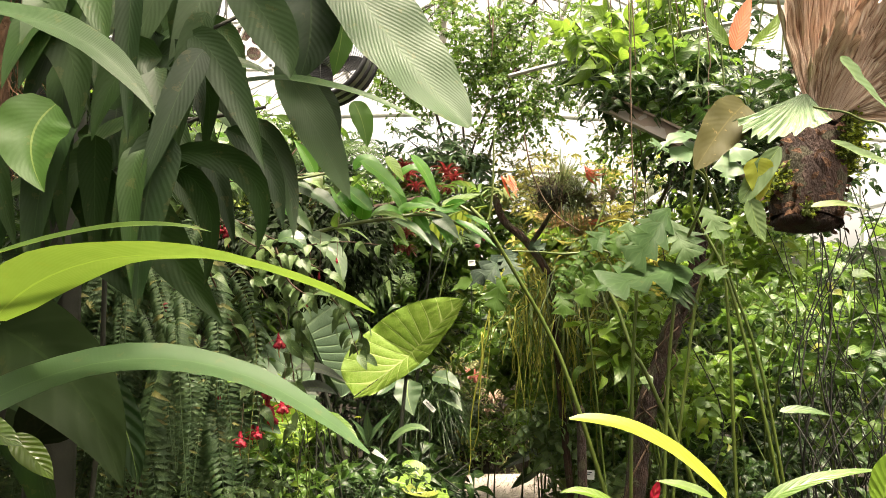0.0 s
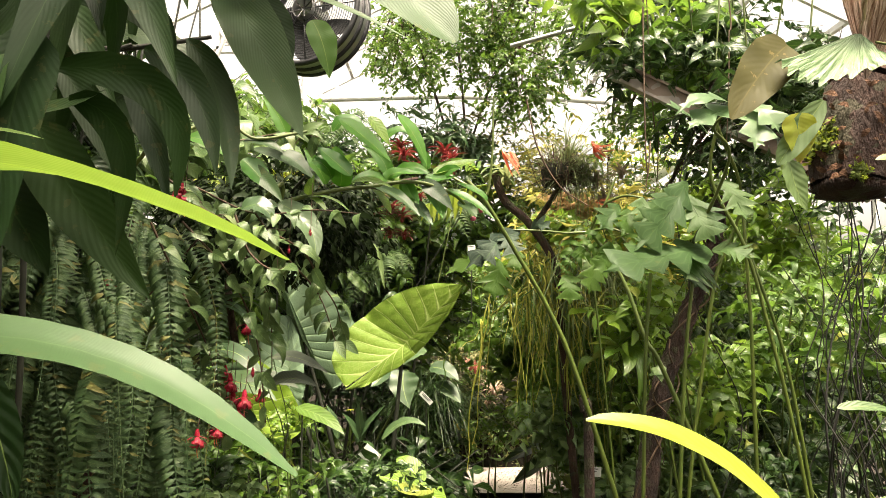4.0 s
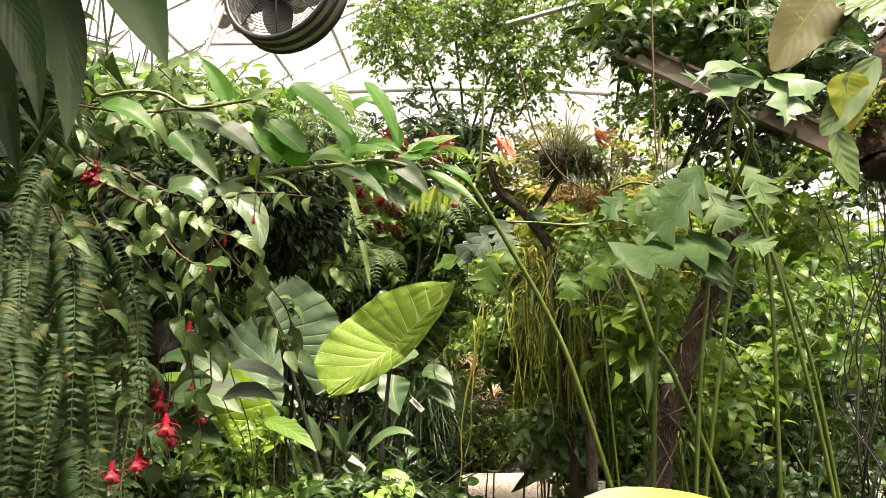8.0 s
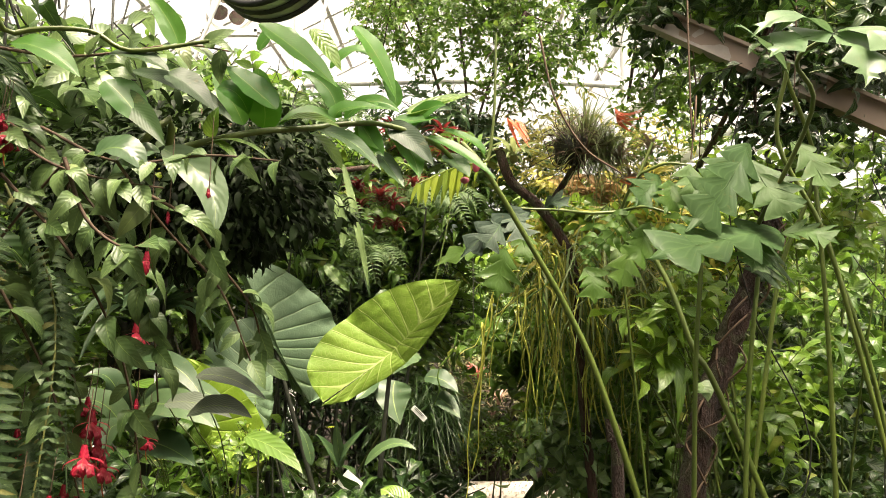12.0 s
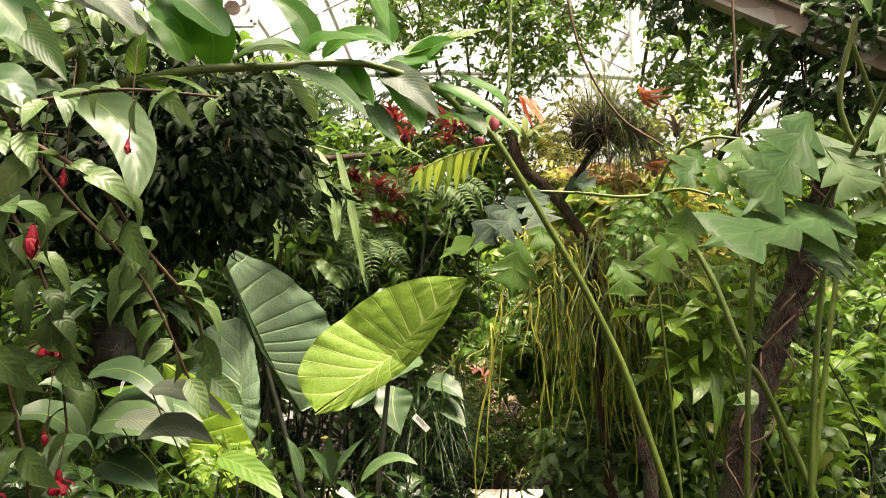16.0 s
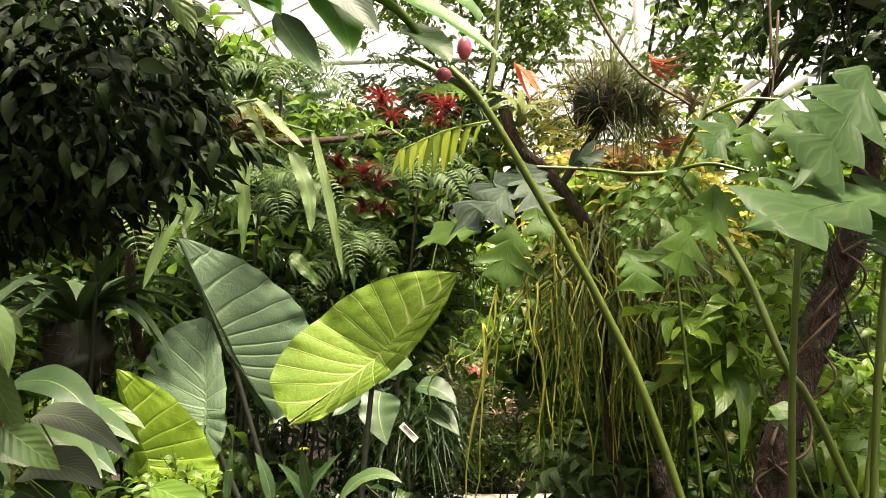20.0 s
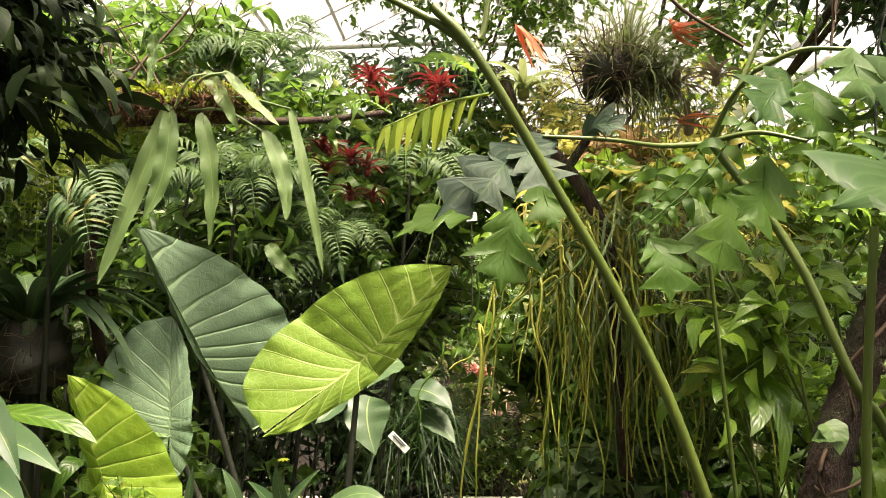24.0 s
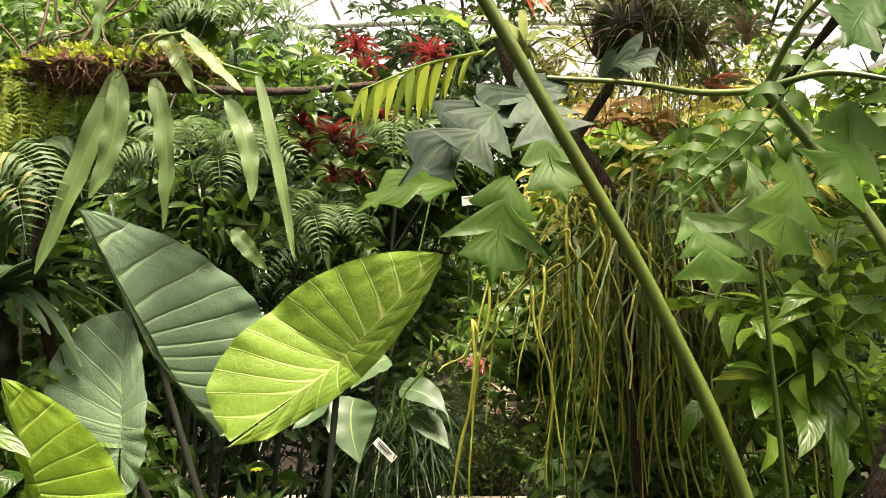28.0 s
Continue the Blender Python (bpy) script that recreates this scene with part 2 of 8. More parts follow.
def ear_mat(name, dark, light, vein, rough, clear, glow, gloss, bump=0.35):
    """A quilted leaf: pale main veins, a fine herringbone of side veins between them, blotches and a few nicks."""
    m, n, l, b = nodes_of(name)
    uv = n.new("ShaderNodeUVMap")
    sep = n.new("ShaderNodeSeparateXYZ")
    l.new(uv.outputs[0], sep.inputs[0])
    wob = noisen(n, l, 9.0, 2)
    x = mathn(n, l, "ADD", sep.outputs[0], mathn(n, l, "MULTIPLY_ADD", wob, 0.24, -0.12))
    near = mathn(n, l, "ABSOLUTE", mathn(n, l, "SUBTRACT", mathn(n, l, "FRACT", mathn(n, l, "ADD", x, 0.5)), 0.5))
    wide = mathn(n, l, "DIVIDE", 0.04, mathn(n, l, "ADD", sep.outputs[1], 0.12))
    main = mathn(n, l, "SUBTRACT", 1.0, mathn(n, l, "MINIMUM", mathn(n, l, "DIVIDE", near, wide), 1.0))
    main = mathn(n, l, "MAXIMUM", main, mathn(n, l, "SUBTRACT", 1.0, mathn(n, l, "MINIMUM", mathn(n, l, "MULTIPLY", sep.outputs[1], 34.0), 1.0)))
    side = mathn(n, l, "SINE", mathn(n, l, "MULTIPLY", mathn(n, l, "SUBTRACT", sep.outputs[1], mathn(n, l, "MULTIPLY_ADD", near, 0.3, mathn(n, l, "MULTIPLY", wob, 0.12))), 62.0))
    side = mathn(n, l, "POWER", mathn(n, l, "MULTIPLY_ADD", side, 0.5, 0.5), 5.0)
    cell = n.new("ShaderNodeTexVoronoi")
    cell.feature, cell.inputs["Scale"].default_value = "DISTANCE_TO_EDGE", 42.0
    l.new(n.new("ShaderNodeTexCoord").outputs["Object"], cell.inputs["Vector"])
    net = mathn(n, l, "SUBTRACT", 1.0, mathn(n, l, "MINIMUM", mathn(n, l, "MULTIPLY", cell.outputs["Distance"], 9.0), 1.0))
    big, fine = noisen(n, l, 4.0, 3), noisen(n, l, 60.0, 5)
    col = mixc(n, l, mathn(n, l, "MULTIPLY_ADD", big, 1.8, -0.4), dark, light)
    col = mixc(n, l, mathn(n, l, "MULTIPLY", net, 0.09), col, vein)
    col = mixc(n, l, mathn(n, l, "MULTIPLY", side, 0.05), col, vein)
    col = mixc(n, l, mathn(n, l, "MULTIPLY", main, 0.6), col, vein)
    col = mixc(n, l, mathn(n, l, "MULTIPLY", mathn(n, l, "GREATER_THAN", fine, 0.74), 0.3), col, (0.16, 0.12, 0.04))
    l.new(col, b.inputs["Base Color"])
    b.inputs["Specular IOR Level"].default_value = gloss
    l.new(mathn(n, l, "MULTIPLY_ADD", fine, 0.3, rough - 0.15), b.inputs["Roughness"])
    bp = n.new("ShaderNodeBump")
    bp.inputs["Strength"].default_value, bp.inputs["Distance"].default_value = bump, 0.006
    rise = mathn(n, l, "ADD", mathn(n, l, "MULTIPLY", main, 1.2), mathn(n, l, "MULTIPLY", side, -0.06))
    l.new(mathn(n, l, "ADD", rise, mathn(n, l, "ADD", mathn(n, l, "MULTIPLY", net, -0.14), mathn(n, l, "MULTIPLY", fine, 0.15))), bp.inputs["Height"])
    l.new(bp.outputs[0], b.inputs["Normal"])
    tr = n.new("ShaderNodeBsdfTranslucent")
    l.new(mixc(n, l, 0.6, col, glow), tr.inputs[0])
    mx = n.new("ShaderNodeMixShader")
    mx.inputs[0].default_value = clear
    l.new(b.outputs[0], mx.inputs[1])
    l.new(tr.outputs[0], mx.inputs[2])
    l.new(mx.outputs[0], n["Material Output"].inputs[0])
    return m


M_ALO = ear_mat("pale_elephant_ear", (0.095, 0.180, 0.014), (0.160, 0.245, 0.028), (0.46, 0.52, 0.20), 0.5, 0.2, (0.34, 0.48, 0.06), 0.25)
M_ALOC = ear_mat("lime_elephant_ear", (0.10, 0.19, 0.010), (0.19, 0.28, 0.022), (0.42, 0.50, 0.14), 0.5, 0.34, (0.40, 0.6, 0.04), 0.3)
M_ALOD = ear_mat("dark_elephant_ear", (0.082, 0.135, 0.082), (0.140, 0.200, 0.125), (0.20, 0.28, 0.14), 0.36, 0.08, (0.12, 0.24, 0.04), 0.5, 0.4)
M_RED = leaf_mat("red_bromeliad_leaf", (0.05, 0.010, 0.008), (0.17, 0.016, 0.022), 0.4, clear=0.2, glow=(0.35, 0.04, 0.04), veins=2, vein=0.05, sick=0.0)
M_PINK = leaf_mat("pink_bromeliad_leaf", (0.30, 0.10, 0.09), (0.45, 0.2, 0.17), 0.5, clear=0.25, glow=(0.7, 0.2, 0.15), veins=2, vein=0.05, sick=0.0)
M_ORANGE = leaf_mat("orange_bract", (0.55, 0.10, 0.05), (0.72, 0.22, 0.12), 0.4, clear=0.35, glow=(0.9, 0.3, 0.1), veins=12, vein=0.3, sick=0.0)
M_PETAL = leaf_mat("crimson_petal", (0.22, 0.004, 0.02), (0.42, 0.012, 0.045), 0.45, clear=0.3, glow=(0.6, 0.03, 0.06), veins=3, vein=0.05, sick=0.0)
M_WHITEP = leaf_mat("pale_petal", (0.55, 0.55, 0.7), (0.75, 0.75, 0.85), 0.5, clear=0.4, veins=3, vein=0.05, sick=0.0)
M_ZEBRA = leaf_mat("zebra_leaf", (0.063, 0.130, 0.018), (0.125, 0.200, 0.030), 0.4, clear=0.2, veins=11, slant=2.5, vein=0.95, bump=0.3, midrib=(0.7, 0.75, 0.6))
M_GRASS = leaf_mat("air_plant_leaf", (0.060, 0.090, 0.030), (0.21, 0.25, 0.10), 0.55, clear=0.25, veins=2, vein=0.05)
M_TILL = leaf_mat("grey_pink_air_plant", (0.2, 0.15, 0.1), (0.34, 0.24, 0.18), 0.6, clear=0.2, veins=2, vein=0.05)
M_RHIP = leaf_mat("hanging_cactus_stem", (0.15, 0.165, 0.02), (0.42, 0.42, 0.08), 0.5, clear=0.2, veins=2, vein=0.05)
M_DRY = leaf_mat("dead_leaf", (0.13, 0.07, 0.025), (0.3, 0.19, 0.08), 0.8, clear=0.15, veins=9, vein=0.2)
M_GOLD = leaf_mat("golden_foliage", (0.170, 0.160, 0.022), (0.330, 0.300, 0.050), 0.45, clear=0.40, glow=(0.85, 0.8, 0.2), veins=5, vein=0.1)
M_STEMG = rough_mat("green_stalk", (0.055, 0.085, 0.012), (0.13, 0.165, 0.024), 25, 0.45, 0.4, 0.003, (1, 1, 0.25))
M_STEMD = rough_mat("dark_stem", (0.012, 0.014, 0.008), (0.032, 0.034, 0.017), 20, 0.7, 0.4, 0.003)
M_ROOT = rough_mat("dark_root", (0.006, 0.006, 0.004), (0.018, 0.016, 0.010), 20, 0.8, 0.4, 0.003)
M_TWIG = rough_mat("brown_twig", (0.06, 0.035, 0.02), (0.14, 0.085, 0.045), 30, 0.8, 0.5, 0.003)
M_BARK = rough_mat("bark", (0.018, 0.009, 0.006), (0.11, 0.05, 0.03), 26, 0.9, 1.0, 0.03, (1, 1, 0.35), c3=(0.05, 0.05, 0.02))
M_FIBRE = rough_mat("coir_fibre", (0.16, 0.08, 0.04), (0.36, 0.2, 0.1), 30, 0.95, 1.0, 0.02, (1, 1, 0.2))
M_MOSS = rough_mat("moss", (0.05, 0.08, 0.008), (0.17, 0.22, 0.02), 40, 0.95, 1.0, 0.01)
M_PEAT = rough_mat("peat_clump", (0.09, 0.04, 0.018), (0.22, 0.11, 0.05), 30, 0.95, 1.0, 0.02)
M_SOIL = rough_mat("soil", (0.012, 0.009, 0.006), (0.035, 0.026, 0.016), 6, 0.95, 1.0, 0.03)
M_GRAVEL = rough_mat("fine_gravel", (0.30, 0.26, 0.22), (0.46, 0.42, 0.37), 25, 0.9, 0.8, 0.01)
M_SHIELD = rough_mat("papery_shield", (0.25, 0.14, 0.085), (0.52, 0.36, 0.24), 14, 0.85, 0.8, 0.012, (3, 3, 0.5))
def streak_mat(name, c1, c2, c3):
    """Papery tissue with fibres that run out from the root of the frond."""
    m, n, l, b = nodes_of(name)
    uv = n.new("ShaderNodeUVMap")
    mp = n.new("ShaderNodeMapping")
    mp.inputs["Scale"].default_value = (34, 2.6, 1)
    l.new(uv.outputs[0], mp.inputs[0])
    tx = n.new("ShaderNodeTexNoise")
    tx.inputs["Scale"].default_value, tx.inputs["Detail"].default_value = 1.6, 7
    l.new(mp.outputs[0], tx.inputs["Vector"])
    col = rampn(n, l, tx.outputs[0], (0.3, c3), (0.45, c1), (0.62, c2))
    l.new(col, b.inputs["Base Color"])
    b.inputs["Roughness"].default_value = 0.85
    bp = n.new("ShaderNodeBump")
    bp.inputs["Strength"].default_value, bp.inputs["Distance"].default_value = 1.0, 0.01
    l.new(tx.outputs[0], bp.inputs["Height"])
    l.new(bp.outputs[0], b.inputs["Normal"])
    return m


M_PAPER = streak_mat("papery_shield_frond", (0.62, 0.44, 0.33), (0.82, 0.68, 0.56), (0.22, 0.11, 0.06))
M_STAG = streak_mat("silvery_stag_frond", (0.17, 0.25, 0.13), (0.26, 0.33, 0.20), (0.10, 0.18, 0.06))
M_BUD = rough_mat("pink_bud_skin", (0.5, 0.08, 0.14), (0.62, 0.2, 0.25), 60, 0.4, 0.1, 0.001)
M_WHITE = rough_mat("white_steel_paint", (0.66, 0.66, 0.64), (0.8, 0.8, 0.78), 3, 0.45, 0.1, 0.002)
M_BEAM = rough_mat("stained_steel_paint", (0.34, 0.30, 0.27), (0.55, 0.51, 0.47), 7, 0.6, 0.2, 0.002, c3=(0.24, 0.16, 0.11))
M_BLACK = rough_mat("black_coated_wire", (0.012, 0.012, 0.013), (0.025, 0.025, 0.026), 10, 0.4, 0.1, 0.001)
M_ALU = rough_mat("dull_aluminium", (0.42, 0.42, 0.42), (0.6, 0.6, 0.6), 12, 0.35, 0.1, 0.001, None, 0.8)
M_LABEL = rough_mat("white_plastic", (0.74, 0.74, 0.72), (0.85, 0.85, 0.83), 20, 0.4, 0.05, 0.001)
M_INK = rough_mat("dark_ink", (0.03, 0.03, 0.03), (0.06, 0.06, 0.06), 20, 0.6, 0.0, 0.001)
M_WALL = rough_mat("weathered_render", (0.12, 0.125, 0.10), (0.2, 0.2, 0.16), 2.5, 0.9, 0.5, 0.01)
M_GLASS = bpy.data.materials.new("glazing")
M_GLASS.use_nodes = True
_b = M_GLASS.node_tree.nodes["Principled BSDF"]
_b.inputs["Base Color"].default_value = (0.95, 0.98, 0.97, 1)
_b.inputs["Transmission Weight"].default_value, _b.inputs["Roughness"].default_value, _b.inputs["IOR"].default_value = 1.0, 0.02, 1.1


# ---- geometry helpers ----
def vec(p):
    return np.array(p, float)


def unit(v):
    v = np.asarray(v, float)
    return v / np.maximum(np.linalg.norm(v, axis=-1, keepdims=True), 1e-9)


def grid_faces(nl, nw, closed=False):
    a = np.arange(nl * nw).reshape(nl, nw)
    if closed:
        a = np.concatenate([a, a[:, :1]], 1)
    return np.stack([a[:-1, :-1], a[:-1, 1:], a[1:, 1:], a[1:, :-1]], -1).reshape(-1, 4)


PROFILE = {"lance": (0.55, 0.95), "ovate": (0.45, 1.0), "strap": (0.22, 0.45), "oblong": (0.35, 0.6), "drip": (0.5, 1.5), "round": (0.5, 0.5), "needle": (0.15, 1.0), "lobe": (0.2, 0.8)}


def width_at(v, kind):
    a, b = PROFILE[kind]
    v = np.clip(v, 0.004, 0.996)
    top = a / (a + b)
    return v ** a * (1 - v) ** b / (top ** a * (1 - top) ** b)


def join_geo(parts):
    """One piece of geometry from several (vertices, faces, uvs)."""
    V, F, U, k = [], [], [], 0
    for v, f, u in parts:
        V.append(v), F.append(f + k), U.append(u)
        k += len(v)
    return np.concatenate(V), np.concatenate(F), np.concatenate(U)


def blade(base, mid, tip, width, facing=(0, -0.6, 0.8), kind="lance", fold=0.25, wave=0.0, nl=13, nw=5, cycles=4.0, twist=0.0, seed=0):
    """A leaf along the curve base - mid - tip; fold lifts the halves, wave ruffles the margin."""
    a, m, c = vec(base), vec(mid), vec(tip)
    q = 2 * m - (a + c) / 2
    t = np.linspace(0, 1, nl)[:, None]
    p = (1 - t) ** 2 * a + 2 * t * (1 - t) * q + t ** 2 * c
    d = unit(2 * (1 - t) * (q - a) + 2 * t * (c - q))
    n = vec(facing)
    s = unit(np.cross(d, n))
    n2 = unit(np.cross(s, d))
    if twist:
        ang = np.radians(twist) * t
        s, n2 = s * np.cos(ang) + n2 * np.sin(ang), n2 * np.cos(ang) - s * np.sin(ang)
    w = width_at(t, kind) * width / 2
    u = np.linspace(-1, 1, nw)
    ph = seed * 1.7
    V = p[:, None] + s[:, None] * (u[None, :, None] * w[:, None])
    lift = fold * np.abs(u)[None, :] * w + wave * width * np.abs(u)[None, :] ** 1.5 * np.sin(t * cycles * 6.283 + ph + (u[None, :] > 0) * 1.3) * (w / (width / 2))
    V = V + n2[:, None] * lift[:, :, None]
    U = np.stack([np.broadcast_to(u / 2 + 0.5, (nl, nw)), np.broadcast_to(t, (nl, nw))], -1)
    return V.reshape(-1, 3), grid_faces(nl, nw), U.reshape(-1, 2)


def leaf_tpl(length=1.0, width=0.4, kind="ovate", bend=0.25, fold=0.2, nl=6, nw=3, wave=0.0, seed=0):
    """A leaf of its own: base at the origin, along +y, face up, tip bent down."""
    return blade((0, 0, 0), (0, length * 0.52, length * bend * 0.25), (0, length * 0.97, -length * bend), width, (0, 0, 1), kind, fold, wave, nl, nw, seed=seed)


def tube_geo(pts, r0, r1, sides=6, steps=None):
    """A round stem through the points, smooth, from radius r0 to r1."""
    p = np.array([vec(q) for q in pts])
    k = len(p)
    steps = steps or max(2, (k - 1) * 5)
    ext = np.concatenate([[2 * p[0] - p[1]], p, [2 * p[-1] - p[-2]]])
    s = np.linspace(0, k - 1 - 1e-6, steps + 1)
    i, f = s.astype(int), (s - s.astype(int))[:, None]
    a, b, c, d = ext[i], ext[i + 1], ext[i + 2], ext[i + 3]
    q = 0.5 * (2 * b + (c - a) * f + (2 * a - 5 * b + 4 * c - d) * f ** 2 + (3 * b - a - 3 * c + d) * f ** 3)
    t = unit(np.gradient(q, axis=0))
    ref = np.where(np.abs(t[:, 2:3]) > 0.9, vec((1, 0, 0)), vec((0, 0, 1)))
    x = unit(np.cross(t, ref))
    y = np.cross(t, x)
    th = np.linspace(0, 2 * np.pi, sides, endpoint=False)
    r = np.linspace(r0, r1, steps + 1)[:, None, None]
    V = q[:, None] + r * (x[:, None] * np.cos(th)[None, :, None] + y[:, None] * np.sin(th)[None, :, None])
    U = np.stack(np.meshgrid(th / 6.283, np.linspace(0, 1, steps + 1)), -1)
    return V.reshape(-1, 3), grid_faces(steps + 1, sides, True), U.reshape(-1, 2)


def poses(p, d, n, size):
    """Stacked 4 x 4 poses of leaves at p that point along d and face n."""
    y = unit(d)
    x = unit(np.cross(y, n))
    z = np.cross(x, y)
    size = np.broadcast_to(np.asarray(size, float), (len(y),))[:, None]
    m = np.zeros((len(y), 4, 4))
    m[:, :3, 0], m[:, :3, 1], m[:, :3, 2], m[:, :3, 3], m[:, 3, 3] = x * size, y * size, z * size, p, 1
    return m


def strew(tpls, m, pick=None):
    """Copies of leaf templates at the poses m, as one piece of geometry."""
    out = []
    pick = np.arange(len(m)) % len(tpls) if pick is None else pick
    for i, (v, f, u) in enumerate(tpls):
        g = m[pick == i]
        if not len(g):
            continue
        V = np.einsum("kij,nj->kni", g[:, :3, :3], v) + g[:, None, :3, 3]
        F = f[None] + (np.arange(len(g)) * len(v))[:, None, None]
        out.append((V.reshape(-1, 3), F.reshape(-1, 4), np.tile(u, (len(g), 1))))
    return join_geo(out)


def mesh_of(name, geo, mat, smooth=True):
    v, f, u = geo
    me = bpy.data.meshes.new(name)
    me.from_pydata(np.asarray(v, float).tolist(), [], np.asarray(f).tolist())
    lay = me.uv_layers.new(name="UVMap")
    loops = np.zeros(len(me.loops), np.int32)
    me.loops.foreach_get("vertex_index", loops)
    lay.data.foreach_set("uv", np.asarray(u, np.float32)[loops].ravel())
    if smooth:
        me.polygons.foreach_set("use_smooth", np.ones(len(me.polygons), bool))
    me.materials.append(mat)
    return me


def thing(name, at, label="", category="", group="", kind=""):
    """An empty at the thing's base, to hold its parts."""
    ob = new(name)
    ob.location = at
    ob.empty_display_size = 0.05
    return tagged(ob, label, category, group, kind)


def root_of(ob):
    p = Vector((0, 0, 0))
    while ob:
        p += ob.location
        ob = ob.parent
    return p


def part(name, geo, mat, parent, label="", kind="", smooth=True):
    """World-placed geometry as one mesh under its thing or part."""
    v, f, u = geo
    ob = new(name, mesh_of(name, (v - np.array(root_of(parent)), f, u), mat, smooth))
    ob.parent = parent
    return tagged(ob, label, kind=kind)


def leaves(name, data, parent, m):
    """Leaf objects that share one mesh, at world poses."""
    inv = Matrix.Translation(-root_of(parent))
    for q in m:
        ob = new(name, data[random.randrange(len(data))] if isinstance(data, list) else data)
        ob.parent = parent
        ob.matrix_basis = inv @ Matrix(q.tolist())


def box_geo(lo, hi):
    x0, y0, z0 = lo
    x1, y1, z1 = hi
    V = np.array([(x, y, z) for x in (x0, x1) for y in (y0, y1) for z in (z0, z1)], float)
    F = np.array([(0, 1, 3, 2), (4, 6, 7, 5), (0, 4, 5, 1), (2, 3, 7, 6), (0, 2, 6, 4), (1, 5, 7, 3)])
    return V, F, np.zeros((8, 2))


def bar_geo(a, b, w, h, up=(0, 0, 1)):
    """A straight bar from a to b, w wide and h high."""
    a, b = vec(a), vec(b)
    d = unit(b - a)
    x = unit(np.cross(d, vec(up)))
    z = np.cross(x, d)
    V = np.array([p + x * i * w / 2 + z * j * h / 2 for p in (a, b) for i in (-1, 1) for j in (-1, 1)])
    F = np.array([(0, 1, 3, 2), (4, 6, 7, 5), (0, 4, 5, 1), (2, 3, 7, 6), (0, 2, 6, 4), (1, 5, 7, 3)])
    return V, F, np.zeros((8, 2))


def blob_geo(at, size, bumps=0.25, scale=3.0, nu=16, nv=10):
    """An uneven rounded mass: root clumps, moss cushions."""
    th, ph = np.meshgrid(np.linspace(0, 2 * np.pi, nu, endpoint=False), np.linspace(0.02, np.pi - 0.02, nv))
    d = np.stack([np.cos(th) * np.sin(ph), np.sin(th) * np.sin(ph), np.cos(ph)], -1).reshape(-1, 3)
    k = np.array([1 + bumps * noise.noise(Vector(q * scale) + Vector(at) * 5) for q in d])[:, None]
    U = np.stack([th / 6.283, ph / 3.1416], -1).reshape(-1, 2)
    return vec(at) + d * k * vec(size), grid_faces(nv, nu, True)[:, ::-1], U


# ---- kinds of plants ----
def rand(seed):
    return np.random.default_rng(seed)


def bush_poses(g, n, centre, size, leaf, droop=0.4, shell=0.35, spread=0.3, low=-1.0):
    """Poses of n leaves in an uneven rounded mass."""
    d = unit(g.normal(size=(n, 3)))
    d[:, 2] = np.where(d[:, 2] < low, -d[:, 2], d[:, 2])
    r = g.uniform(shell ** 3, 1, n) ** (1 / 3)
    lump = np.array([1 + 0.45 * noise.noise(Vector(q * 2.2) + Vector(centre) * 3) for q in d])
    p = vec(centre) + d * (r * lump)[:, None] * vec(size)
    way = unit(d * (1, 1, 0.5) + g.normal(size=(n, 3)) * 0.5 + (0, 0, -droop))
    face = unit(vec((0, -0.25, 1)) + d * 0.4 + g.normal(size=(n, 3)) * spread)
    return poses(p, way, face, leaf * g.uniform(0.6, 1.25, n))


def spray_poses(g, n, centre, size, leaf, droop=0.4, per=7, shell=0.35, low=-1.0):
    """Leaves in two rows along short arching twigs that fill an uneven mass, and those twigs."""
    k = max(1, n // per)
    d = unit(g.normal(size=(k, 3)))
    d[:, 2] = np.where(d[:, 2] < low, -d[:, 2], d[:, 2])
    r = g.uniform(shell ** 3, 1, k) ** (1 / 3)
    lump = np.array([1 + 0.5 * noise.noise(Vector(q * 2.4) + Vector(centre) * 3) for q in d])
    end = vec(centre) + d * (r * lump)[:, None] * vec(size)
    way = unit(d * (1, 1, 0.6) + g.normal(size=(k, 3)) * 0.55 + (0, -0.15, 0.25))
    ln = leaf * per * 0.33 * g.uniform(0.7, 1.3, k)
    fall = droop * g.uniform(0.4, 1.4, k)
    f = np.linspace(0.05, 1, per)
    start = end - way * ln[:, None] * 0.6
    p = start[:, None] + way[:, None] * (ln[:, None] * f)[..., None] + np.stack([0 * f[None] * ln[:, None]] * 2 + [-(fall * ln)[:, None] * f[None] ** 2], -1)
    t = unit(way[:, None] + np.stack([np.zeros((k, per))] * 2 + [-2 * fall[:, None] * f[None]], -1))
    side = unit(np.cross(t, vec((0, 0, 1))))
    sg = np.where(np.arange(per) % 2, 1.0, -1.0)[None, :, None]
    dirs = unit(side * sg * 0.9 + t * 0.7 + g.normal(size=p.shape) * 0.22 + (0, 0, -0.25 * droop))
    face = unit(vec((0, -0.2, 0.75)) + g.normal(size=p.shape) * 0.75 + np.repeat(d[:, None], per, 1) * 0.3)
    sc = leaf * g.uniform(0.65, 1.2, (k, per)) * (1.05 - 0.35 * np.abs(f - 0.45))[None]
    m = poses(p.reshape(-1, 3), dirs.reshape(-1, 3), face.reshape(-1, 3), sc.reshape(-1))
    twig = poses(start, way - np.stack([0 * fall, 0 * fall, 0.5 * fall], -1), g.normal(size=(k, 3)), ln)
    return m, twig


